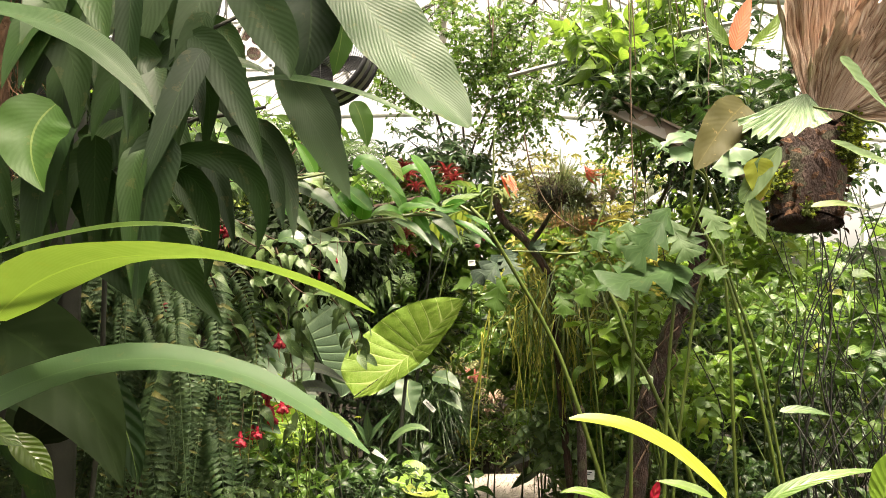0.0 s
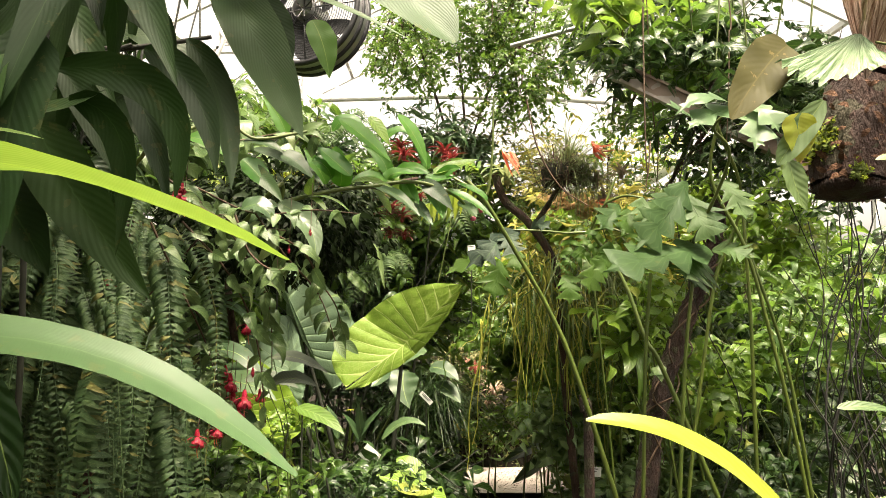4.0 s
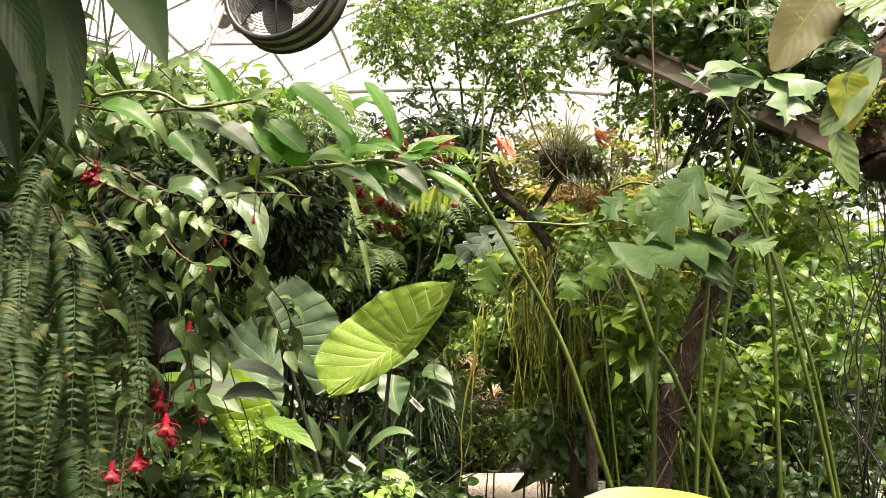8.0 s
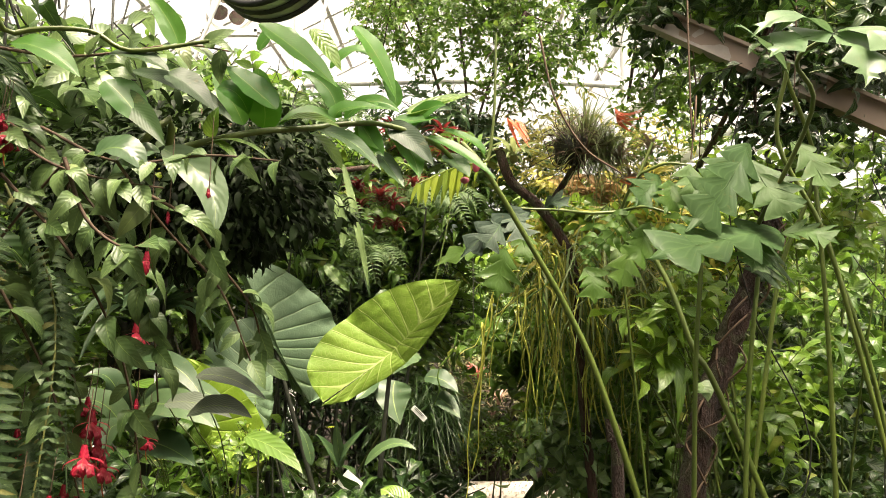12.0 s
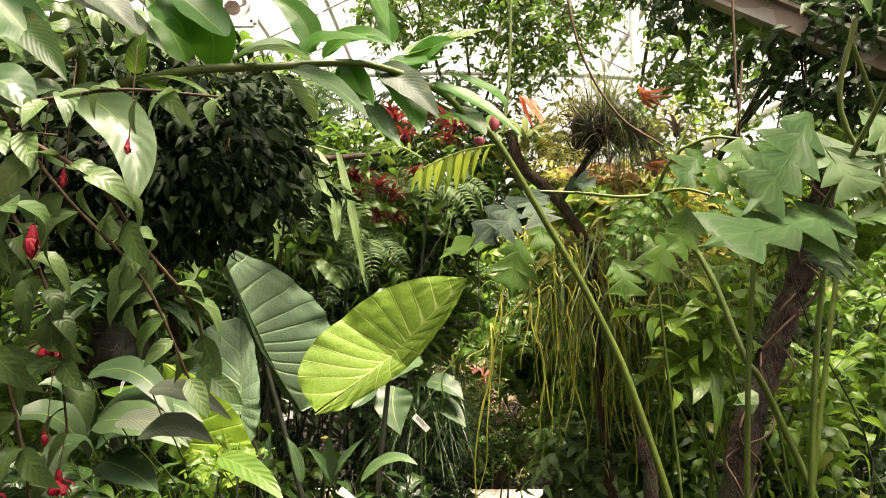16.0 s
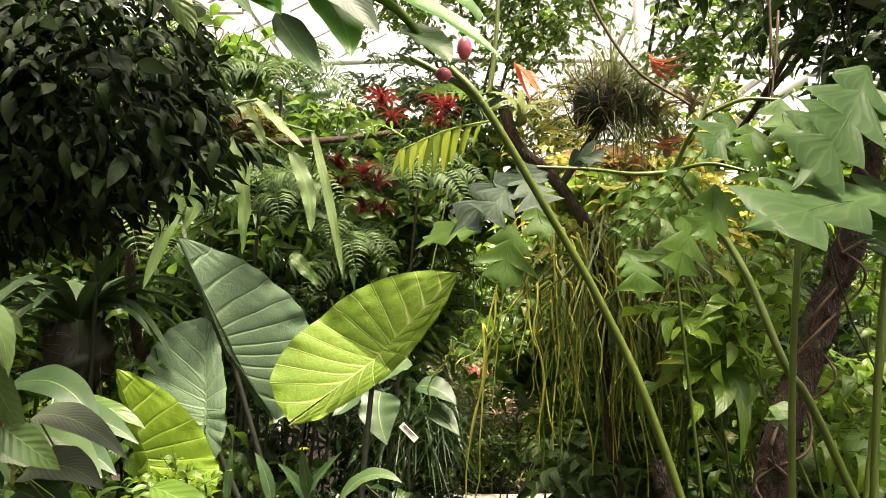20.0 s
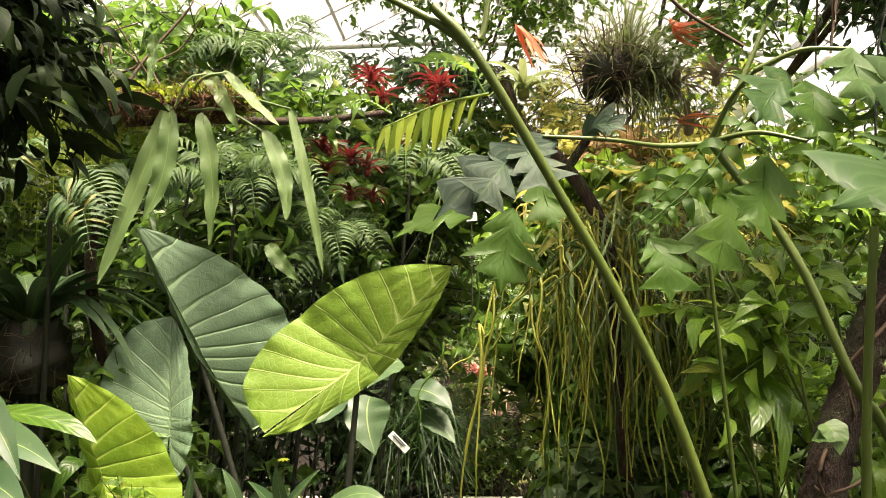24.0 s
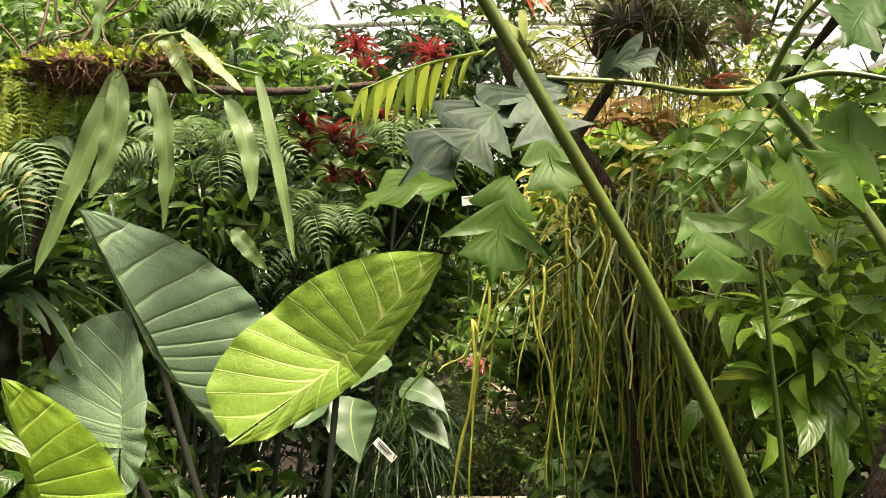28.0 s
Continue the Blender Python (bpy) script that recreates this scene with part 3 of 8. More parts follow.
T_TWIG = [tube_geo([(0, 0, 0), (0, 0.5, 0.02), (0, 1, 0)], 0.012, 0.006, 3, 2)]


def shrub(name, centre, size, n, leaf, mat, tpl, seed, label, category="shrub", droop=0.4, base=None, stems=5, shell=0.35, wood=None, low=-1.0, per=7, fine=False, hung=False):
    """A leafy mass on a few stems; near ones have each leaf as a part, far ones one foliage part."""
    g = rand(seed)
    foot = base or (centre[0], centre[1], centre[2] if hung else 0.0)
    ob = thing(name, foot, label, category)
    m, tw = spray_poses(g, n, centre, size, leaf, droop, per, shell, low)
    pieces = [strew(T_TWIG, tw)]
    for i in range(stems):
        a = vec(foot) + (*g.normal(size=2) * 0.05, 0)
        if hung:
            a = vec((centre[0], centre[1], 6.4 - 2.8 * abs(centre[0]) / 5.6))
        if category == "tree":
            a = vec(centre) + (0, 0, size[2] * 0.95)
            if i == 0:
                pieces.append(tube_geo([foot, (foot[0], foot[1], a[2] * 0.8), a], 0.018, 0.012, 8, 10))
        e = vec(centre) + g.uniform(-0.75, 0.75, 3) * vec(size)
        mid = (a + e) / 2 + g.normal(size=3) * 0.08 * np.linalg.norm(e - a)
        pieces.append(tube_geo([a, mid, e], 0.006 if category == "tree" else 0.009, 0.003, 5, 8))
    part("branchwork", join_geo(pieces), wood or M_STEMD, ob, kind="stuff")
    if fine:
        leaves("leaf", [mesh_of("leaf", q, mat) for q in tpl], ob, m[:300])
        m = m[300:]
    if len(m):
        part("foliage", strew(tpl, m), mat, ob, kind="stuff")
    return ob


T_OVATE = [leaf_tpl(1, 0.45, "ovate", b, f, 5, 3) for b, f in ((0.15, 0.2), (0.35, 0.3), (0.55, 0.15))]
T_LANCE = [leaf_tpl(1, 0.26, "lance", b, f, 5, 3) for b, f in ((0.15, 0.2), (0.4, 0.3), (0.6, 0.15))]
T_DRIP = [leaf_tpl(1, 0.42, "drip", b, f, 6, 3) for b, f in ((0.2, 0.25), (0.45, 0.35), (0.7, 0.2))]
T_BUSH = [leaf_tpl(1, w, "lance", b, f, 6, 3, 0.03) for w, b, f in ((0.3, 0.2, 0.25), (0.24, 0.45, 0.35), (0.36, 0.1, 0.15))]
T_NEEDLE = [leaf_tpl(1, 0.05, "needle", b, 0.3, 6, 2) for b in (0.1, 0.35, 0.7)]
T_GRASS = [leaf_tpl(1, 0.035, "strap", b, 0.3, 8, 2) for b in (0.3, 0.8, 1.3)]
T_SMALL = [leaf_tpl(1, 0.5, "ovate", b, 0.2, 4, 3) for b in (0.1, 0.3, 0.5)]


def frond_geo(base, mid, tip, spread, n, facing=(0, -0.6, 0.8), ratio=0.22, droop=0.2, taper=0.75, start=0.08, kind="lance", nl=4, stem=0.0025, seed=0, hang=0.0):
    """A pinnate frond: a rachis with n pairs of leaflets."""
    g = rand(seed)
    a, m, c = vec(base), vec(mid), vec(tip)
    q = 2 * m - (a + c) / 2
    t = np.linspace(start, 0.99, n)[:, None]
    p = (1 - t) ** 2 * a + 2 * t * (1 - t) * q + t ** 2 * c
    d = unit(2 * (1 - t) * (q - a) + 2 * t * (c - q))
    s = unit(np.cross(d, vec(facing)))
    nn = unit(np.cross(s, d))
    ln = spread * (np.sin(np.pi * np.clip(0.12 + 0.88 * t[:, 0], 0, 1) ** taper) ** 0.8 + 0.06)
    tpl = [leaf_tpl(1, ratio, kind, droop, 0.15, nl, 3)]
    out = [tube_geo([a, m, c], stem, stem * 0.4, 4, 10)]
    for sgn in (-1, 1):
        way = unit(sgn * s + d * 0.45 + g.normal(size=s.shape) * 0.07 + vec((0, 0, -hang)))
        face = nn + g.normal(size=s.shape) * 0.15 if not hang else nn * 0.6 + d * 0.5
        out.append(strew(tpl, poses(p, way, face, ln * g.uniform(0.88, 1.08, n))))
    return join_geo(out)


def lobed_geo(base, mid, tip, width, facing=(0, -0.6, 0.8), pairs=3, seed=0, lobe=0.8, droop=0.1):
    """A deeply cut leaf in one piece: rounded bays between broad pointed lobes that sweep forward."""
    g = rand(seed)
    a, m, c = vec(base), vec(mid), vec(tip)
    q = 2 * m - (a + c) / 2
    nl, nw = 24 * (pairs + 1) + 1, 13
    t = np.linspace(0, 1, nl)[:, None]
    p = (1 - t) ** 2 * a + 2 * t * (1 - t) * q + t ** 2 * c
    d = unit(2 * (1 - t) * (q - a) + 2 * t * (c - q))
    s = unit(np.cross(d, vec(facing)))
    n = unit(np.cross(s, d))
    ln = np.linalg.norm(c - a)
    u = np.linspace(-1, 1, nw)[None]
    out = np.zeros((nl, nw, 3))
    for k, sg in ((0, -1), (1, 1)):
        ph = 0.5 + g.uniform(-0.08, 0.08)
        x = t[:, 0] * (pairs + 0.55) - ph * 0 + 0.04 * sg
        saw = (1 - np.abs(2 * np.mod(x, 1.0) - 1)) ** 0.75
        env = np.sin(np.pi * np.clip(t[:, 0] * 0.9 + 0.1, 0, 1)) ** 0.6
        size = 1 + 0.25 * np.sin(np.floor(x) * 2.3 + seed)
        w = width / 2 * np.maximum(env * (1 - lobe + lobe * saw * size), 0.012)
        w = np.where(t[:, 0] > 0.86, np.minimum(w, width * 0.55 * (1.0 - t[:, 0]) + 0.001), w)
        half = (u[0] <= 0) if sg < 0 else (u[0] >= 0)
        uu = u[:, half]
        fwd = (0.75 * w[:, None] * np.abs(uu) ** 1.2) * np.clip(1.3 - t, 0.2, 1)
        sink = -droop * width * 0.5 * (np.abs(uu) * w[:, None] / (width / 2)) ** 2 + 0.025 * width * np.sin(9 * t + seed + 2 * uu)
        sink = sink + 0.12 * np.abs(uu) * w[:, None]
        out[:, half] = p[:, None] + s[:, None] * (uu * w[:, None])[..., None] + d[:, None] * fwd[..., None] + n[:, None] * sink[..., None]
    U = np.stack([np.broadcast_to(u / 2 + 0.5, (nl, nw)), np.broadcast_to(t, (nl, nw))], -1)
    rib = tube_geo([a, m + n[nl // 2] * -0.001, c], 0.0011, 0.0004, 5, 8)
    return join_geo([(out.reshape(-1, 3), grid_faces(nl, nw), U.reshape(-1, 2)), (rib[0], rib[1], rib[2] * (0, 1) + (0.5, 0))])


def heart_geo(hub, apex, back, side, other, back_other, veins=9, relief=0.008, nu=25, ruffle=0.012, cup=0.1, seed=0):
    """An elephant-ear leaf: from its hub to the apex, to a back lobe and out to the margin on either side; quilted between the veins."""
    o, A = vec(hub), vec(apex) - vec(hub)
    out = []
    nv = veins * 16 + 1
    v = np.linspace(0, 1, nv)
    stop = [0, .08, .2, .35, .5, .65, .78, .9, 1.0]
    px = np.interp(v, stop, [0, .25, .60, .88, 1.0, .98, .80, .46, 0])
    py = np.interp(v, stop, [1.0, .93, .72, .42, .08, -.32, -.68, -.93, -1.0])
    ker = np.hanning(nv // 8 * 2 + 1)[1:-1]
    ker = ker / ker.sum()
    k2 = len(ker) // 2
    px, py = np.convolve(np.pad(px, k2, "edge"), ker, "valid"), np.convolve(np.pad(py, k2, "edge"), ker, "valid")
    px[0], py[0], px[-1], py[-1] = 0, 1.0, 0, -1.0
    ry = np.interp(v, [0, .12, .3, .62, .85, 1.0], [1.0, .68, .25, 0.0, -.35, -1.0])
    u = np.linspace(0, 1, nu)[:, None]
    size = np.linalg.norm(A)
    for k, (S, B) in enumerate(((vec(side) - o, vec(back) - o), (vec(other) - o, vec(back_other) - o))):
        x = u * px[None]
        y = ry[None] * (1 - u ** 0.8) + py[None] * u ** 0.8
        pos = o + np.maximum(y, 0)[..., None] * A + np.maximum(-y, 0)[..., None] * B + x[..., None] * S
        n = unit(np.cross(A, S)) * (1 if k == 0 else -1)
        n = n * (1 if n[1] < 0 else -1)
        bulge = np.abs(np.sin(np.pi * v * veins))[None] ** 0.55 * np.sin(np.pi * np.clip(u, 0, 1)) ** 0.6
        cross = 0.10 * np.sin(u * 34 + 3.2 * np.abs(np.sin(np.pi * v * veins))[None]) * np.abs(np.sin(np.pi * v * veins))[None]
        rough = np.array([[noise.noise(Vector((a * 9 + seed, b * 7, k))) for a in v] for b in u[:, 0]])
        edge = ruffle * (np.sin(v * 31 + seed)[None] + 0.6 * np.sin(v * 67 + 2 * seed)[None]) * u ** 4
        pos = pos + n * (size * (relief * bulge * (1 + cross) + 0.008 * rough * u + edge - cup * (1 - u) ** 2 * np.sin(np.pi * v)[None] ** 2 * 0.3))[..., None]
        U = np.stack([np.broadcast_to((v * veins)[None], (nu, nv)), np.broadcast_to(u, (nu, nv))], -1)
        F = grid_faces(nu, nv)
        out.append((pos.reshape(-1, 3), F if k else F[:, ::-1], U.reshape(-1, 2)))
    return join_geo(out)


def rosette(name, at, radius, n, mat, seed, label, category="bromeliad", up=0.8, group="", tpl=None, core=None, axis=(0, 0, 1), parent=None, droop=0.0):
    """Stiff leaves round a centre, each a part."""
    g = rand(seed)
    ob = thing(name, at, label, category, group)
    tpl = tpl or [leaf_tpl(1, 0.16, "strap", 0.35, 0.35, 7, 3)]
    data = [mesh_of("leaf", t, mat) for t in tpl]
    k = np.arange(n)
    th = k * 2.399 + g.uniform(0, 6)
    el = up * (1.25 - 1.1 * k / n)
    d = np.stack([np.cos(th), np.sin(th), el - droop], -1)
    d = unit(d + g.normal(size=d.shape) * 0.08)
    m = poses(np.tile(vec(at), (n, 1)) + d * radius * 0.04, d, np.tile(vec(axis), (n, 1)) + d * 0.01, radius * g.uniform(0.8, 1.1, n) * (0.7 + 0.3 * (n - k) / n))
    leaves("leaf", data, ob, m)
    part("heart", blob_geo(at, (radius * 0.12, radius * 0.12, radius * 0.14), 0.2), core or mat, ob)
    return ob


# ---- the glasshouse ----
def sheet(name, x0, x1, y0, y1, z, mat, nx=2, ny=2, rough=0.0):
    xs, ys = np.linspace(x0, x1, nx), np.linspace(y0, y1, ny)
    X, Y = np.meshgrid(xs, ys)
    Z = np.full_like(X, z)
    if rough:
        Z += rough * np.array([noise.noise(Vector((x * 1.3, y * 1.3, 0))) for x, y in zip(X.ravel(), Y.ravel())]).reshape(X.shape)
    return new(name, mesh_of(name, (np.stack([X, Y, Z], -1).reshape(-1, 3), grid_faces(ny, nx), np.stack([X, Y], -1).reshape(-1, 2)), mat))


tagged(sheet("ground", -300, 300, -300, 300, -0.03, M_SOIL), "dark damp planting soil under the beds", "soil", kind="structure")
bx, by = np.meshgrid(np.linspace(-1.4, 3.2, 60), np.linspace(0, 1, 16))
bz = -0.06 + 1.15 * np.clip(by * 1.6, 0, 1) ** 0.7
bz = bz + np.array([0.07 * noise.noise(Vector((x * 4, y * 6, 0))) for x, y in zip(bx.ravel(), by.ravel())]).reshape(bx.shape) * (by > 0)
tagged(new("ground_bank", mesh_of("ground_bank", (np.stack([bx, 6.92 + by * 1.1, bz], -1).reshape(-1, 3), grid_faces(16, 60), np.stack([bx, by], -1).reshape(-1, 2)), M_SOIL)), "steep dark soil bank behind the garden path", "soil", kind="structure")
tagged(sheet("pavement", -2.0, 2.0, 5.95, 6.85, 0.012, M_GRAVEL, 60, 120, 0.012), "pale fine gravel garden path between planted beds", "path", kind="structure")
g = rand(5)
m = poses(np.stack([g.uniform(-1.0, 1.5, 1500), g.uniform(6.0, 6.8, 1500), np.full(1500, 0.015)], -1), g.normal(size=(1500, 3)), g.normal(size=(1500, 3)), g.uniform(0.004, 0.009, 1500))
tagged(new("gravel", mesh_of("gravel", strew([box_geo((-0.5, -0.5, -0.4), (0.5, 0.5, 0.4))], m), M_GRAVEL)), "loose pale pebbles on the garden path", "gravel", kind="stuff")

HALL_X, HALL_Y0, HALL_Y1, EAVE, RIDGE = 5.6, -2.5, 11.5, 3.6, 6.4
# Solid walls are added to cut low light; south and west go higher.
for name, a, b, turn in (("wall_north", (-HALL_X, HALL_Y1), (HALL_X, HALL_Y1), 0), ("wall_south", (-HALL_X, HALL_Y0), (HALL_X, HALL_Y0), 0), ("wall_west", (-HALL_X, HALL_Y0), (-HALL_X, HALL_Y1), 1), ("wall_east", (HALL_X, HALL_Y0), (HALL_X, HALL_Y1), 1)):
    solid = EAVE if name in ("wall_south", "wall_west") else 2.5
    geo = [bar_geo((*a, solid / 2), (*b, solid / 2), 0.2, solid)]
    ob = tagged(new(name, mesh_of(name, join_geo(geo), M_WALL, False)), "weathered rendered wall under the glazing, added to block low side light", "wall", kind="structure")
    k = 12 if not turn else 15
    for i in range(k + 1):
        f = i / k
        x, y = a[0] + (b[0] - a[0]) * f, a[1] + (b[1] - a[1]) * f
        top = EAVE + (0 if turn else (RIDGE - EAVE) * (1 - abs(x) / HALL_X))
        part("mullion", bar_geo((x, y, 2.5), (x, y, top), 0.05, 0.05, (1, 0, 0)), M_WHITE, ob, smooth=False)
    for z in (3.0, 3.6):
        part("rail", bar_geo((*a, z), (*b, z), 0.035, 0.035), M_WHITE, ob, smooth=False)

roof = tagged(new("roof", mesh_of("roof", bar_geo((0, HALL_Y0, RIDGE), (0, HALL_Y1, RIDGE), 0.12, 0.2), M_WHITE, False)), "white steel glasshouse roof with thin glazing bars", "roof", kind="structure")
for i in range(15):
    y = HALL_Y0 + i * 1.0
    for s in (-1, 1):
        part("rafter", bar_geo((s * HALL_X, y, EAVE), (0, y, RIDGE), 0.045, 0.09), M_WHITE, roof, smooth=False)
for i in range(1, 7):
    for s in (-1, 1):
        f = i / 7
        x, z = s * HALL_X * (1 - f), EAVE + (RIDGE - EAVE) * f
        part("purlin", bar_geo((x, HALL_Y0, z), (x, HALL_Y1, z), 0.05, 0.06), M_WHITE, roof, smooth=False)
for i, y in enumerate((1.5, 4.5, 7.5, 10.5)):
    part("truss_tie", tube_geo([(-HALL_X, y, EAVE), (0, y, EAVE + 0.35), (HALL_X, y, EAVE)], 0.035, 0.035, 8, 8), M_WHITE, roof)
    for s in (-1, 1):
        for f in (0.25, 0.5, 0.75):
            x = s * HALL_X * f
            part("truss_web", tube_geo([(x, y, EAVE + 0.2), (x * 0.8, y, RIDGE - (RIDGE - EAVE) * abs(x) / HALL_X * 0.8)], 0.02, 0.02, 6, 2), M_WHITE, roof)
for x in (-1.55, 1.9):
    for y in (7.5,):
        col = thing("column", (x, y, 0), "slim round white steel glasshouse column", "column")
        part("shaft", tube_geo([(x, y, 0), (x, y, 2.5), (x, y, 5.2)], 0.05, 0.05, 12, 4), M_WHITE, col)
        part("foot_plate", box_geo((x - 0.1, y - 0.1, 0), (x + 0.1, y + 0.1, 0.02)), M_WHITE, col, smooth=False)

# the white steel beam that runs down to the side, with its brace
beam = thing("steel_beam", (1.371, 2.350, 1.961), "white painted steel beam with rust stains, sloping under foliage", "beam")
part("web", bar_geo((0.722, 2.900, 2.575), (1.604, 2.650, 2.025), 0.01, 0.075), M_BEAM, beam, smooth=False)
part("flange", bar_geo((0.723, 2.900, 2.611), (1.607, 2.650, 2.068), 0.05, 0.01), M_BEAM, beam, smooth=False)
part("flange", bar_geo((0.721, 2.900, 2.538), (1.601, 2.650, 1.982), 0.05, 0.01), M_BEAM, beam, smooth=False)
part("brace", tube_geo([(1.180, 2.900, 2.336), (1.376, 2.900, 2.395), (1.628, 2.900, 2.434)], 0.012, 0.012, 8, 4), M_BEAM, beam)

pipe = thing("irrigation_pipe", (0.349, 3.400, 2.877), "thin grey metal pipe slung under the glasshouse roof", "pipe")
part("run", tube_geo([(0.349, 3.400, 2.877), (1.015, 3.300, 3.022), (1.558, 3.200, 3.098)], 0.012, 0.012, 8, 4), M_ALU, pipe)
pipe = thing("heating_pipe", (1.770, 5.200, 2.681), "white lagged pipe rising through the foliage", "pipe")
part("run", tube_geo([(1.443, 5.200, 2.483), (1.842, 5.200, 2.717), (2.207, 5.200, 2.936)], 0.055, 0.055, 10, 4), M_WHITE, pipe)
part("run", tube_geo([(1.354, 5.600, 3.010), (1.636, 5.600, 3.252), (1.840, 5.600, 3.455)], 0.05, 0.05, 10, 4), M_WHITE, pipe)


# ---- the circulation fan ----
def ring_geo(c, r, thick, axis_x, axis_z, depth=0.0, sides=5, seg=40):
    th = np.linspace(0, 2 * np.pi, seg, endpoint=False)
    ax, az = vec(axis_x), vec(axis_z)
    n = unit(np.cross(ax, az))
    ring = vec(c) + n * depth + r * (np.cos(th)[:, None] * ax + np.sin(th)[:, None] * az)
    rad = np.cos(th)[:, None] * ax + np.sin(th)[:, None] * az
    ph = np.linspace(0, 2 * np.pi, sides, endpoint=False)
    V = ring[:, None] + thick * (np.cos(ph)[None, :, None] * rad[:, None] + np.sin(ph)[None, :, None] * n)
    V = np.concatenate([V, V[:1]])
    return V.reshape(-1, 3), grid_faces(seg + 1, sides, True), np.zeros(((seg + 1) * sides, 2))


FC, FR = vec((-0.505, 2.780, 2.745)), 0.220
fx, fz = unit(vec((0.94, -0.3, 0.05))), unit(vec((-0.02, 0.12, 1.0)))
fan_ob = thing("circulation_fan", FC - fz * FR, "round black wire-guarded fan hung from the glasshouse roof", "fan")
fn = unit(np.cross(fx, fz))
part("drum", join_geo([ring_geo(FC, FR, 0.012, fx, fz, d, 6) for d in (-0.05, 0.0, 0.05)]), M_BLACK, fan_ob)
th = np.linspace(0, 2 * np.pi, 49)
shell = np.stack([FC + fn * d + FR * 1.01 * (np.cos(th)[:, None] * fx + np.sin(th)[:, None] * fz) for d in (-0.06, 0.06)])
part("housing", (shell.reshape(-1, 3), grid_faces(2, 49), np.zeros((98, 2))), M_ALU, fan_ob)
for k in range(5, 23):
    part("guard_ring", ring_geo(FC, FR * k / 22, 0.0014, fx, fz, 0.07 - 0.02 * k / 22, 4, 40), M_BLACK, fan_ob)
for a in np.linspace(0, 6.283, 9)[:-1]:
    part("guard_spoke", bar_geo(FC + fn * 0.07, FC + fn * 0.05 + FR * (math.cos(a) * fx + math.sin(a) * fz), 0.004, 0.004, fn), M_BLACK, fan_ob)
part("motor", tube_geo([FC - fn * 0.09, FC, FC + fn * 0.085], 0.05, 0.045, 14, 4), M_ALU, fan_ob, "grey metal motor")
for i in range(5):
    a = i * 6.283 / 5 + 0.4
    d0 = math.cos(a) * fx + math.sin(a) * fz
    d1 = math.cos(a + 0.5) * fx + math.sin(a + 0.5) * fz
    part("blade", blade(FC + d0 * 0.04, FC + (d0 + d1) / 2 * 0.11, FC + d1 * FR * 0.93, 0.11, unit(fn + 0.6 * np.cross(fn, d0)), "round", 0.05, 0, 7, 4), M_BLACK, fan_ob)
part("hanger", tube_geo([FC + fz * FR, FC + fz * 0.6, FC + fz * 2.6], 0.012, 0.012, 8, 3), M_ALU, fan_ob)


# a white-framed extractor fan high up at the back
VC = vec((-2.445, 8.000, 4.996))
vent = thing("extractor_fan", VC - (0, 0, 0.32), "square white-framed extractor fan under the roof", "fan")
for a, b in (((-1, -1), (1, -1)), ((-1, 1), (1, 1)), ((-1, -1), (-1, 1)), ((1, -1), (1, 1))):
    part("frame", bar_geo(VC + (a[0] * 0.31, 0, a[1] * 0.31), VC + (b[0] * 0.31, 0, b[1] * 0.31), 0.07, 0.07, (0, 1, 0)), M_WHITE, vent, smooth=False)
part("hood", join_geo([ring_geo(VC, 0.27, 0.03, (1, 0, 0), (0, 0, 1), 0.0, 6)]), M_WHITE, vent)
for i in range(4):
    a = i * 1.57 + 0.5
    d0 = vec((math.cos(a), 0, math.sin(a)))
    part("blade", blade(VC + d0 * 0.05, VC + d0 * 0.14, VC + d0 * 0.25, 0.17, (0.3, -1, 0), "round", 0.05, 0, 6, 4), M_BARK, vent)
part("hanger", tube_geo([VC + (0, 0, 0.3), VC + (0, 0, 0.5), VC + (0, 0, 0.85)], 0.02, 0.02, 6, 2), M_WHITE, vent)


# ---- the foreground clump ----
def plant(name, foot, label, category):
    return thing(name, foot, label, category)


def lf(parent, base, mid, tip, width, mat, facing=(0.1, -0.65, 0.75), kind="lance", fold=0.22, wave=0.025, twist=0.0, nl=17, nw=7, label=""):
    return part("leaf", blade(base, mid, tip, width, facing, kind, fold, wave, nl, nw, 3.3, twist, seed=len(parent.children)), mat, parent, label)


near = plant("ginger_plant", (-0.75, 0.75, 0), "tall ginger plant with long glossy arching lime-green leaves", "ginger plant")
lf(near, (-0.444, 0.655, 1.613), (-0.246, 0.541, 1.668), (-0.063, 0.600, 1.621), 0.079, M_LIME, (0.10, 0.33, 2.05), "oblong", 0.12, 0.012, -8)
lf(near, (-0.481, 0.620, 1.655), (-0.329, 0.620, 1.699), (-0.219, 0.620, 1.697), 0.022, M_LIME, (0, -0.4, 0.9), wave=0.01)
lf(near, (-0.545, 0.590, 1.438), (-0.315, 0.660, 1.575), (-0.075, 0.690, 1.478), 0.052, M_PALE, (0.81, -0.21, 1.12), "oblong", 0.12, 0.015, -20)
# These two carry the shade from overhead in their near-black colour.
lf(near, (-0.576, 0.800, 1.617), (-0.433, 0.760, 1.553), (-0.350, 0.740, 1.433), 0.115, M_SHADED, (0.6, -0.9, -0.25), "ovate")
lf(near, (-0.551, 0.900, 1.450), (-0.460, 0.860, 1.503), (-0.411, 0.840, 1.411), 0.09, M_SHADED, (0.6, -0.9, -0.2), "ovate")
lf(near, (-0.543, 0.800, 1.644), (-0.476, 0.800, 1.597), (-0.433, 0.800, 1.556), 0.025, M_YEL, (0.2, -0.8, 0.5))
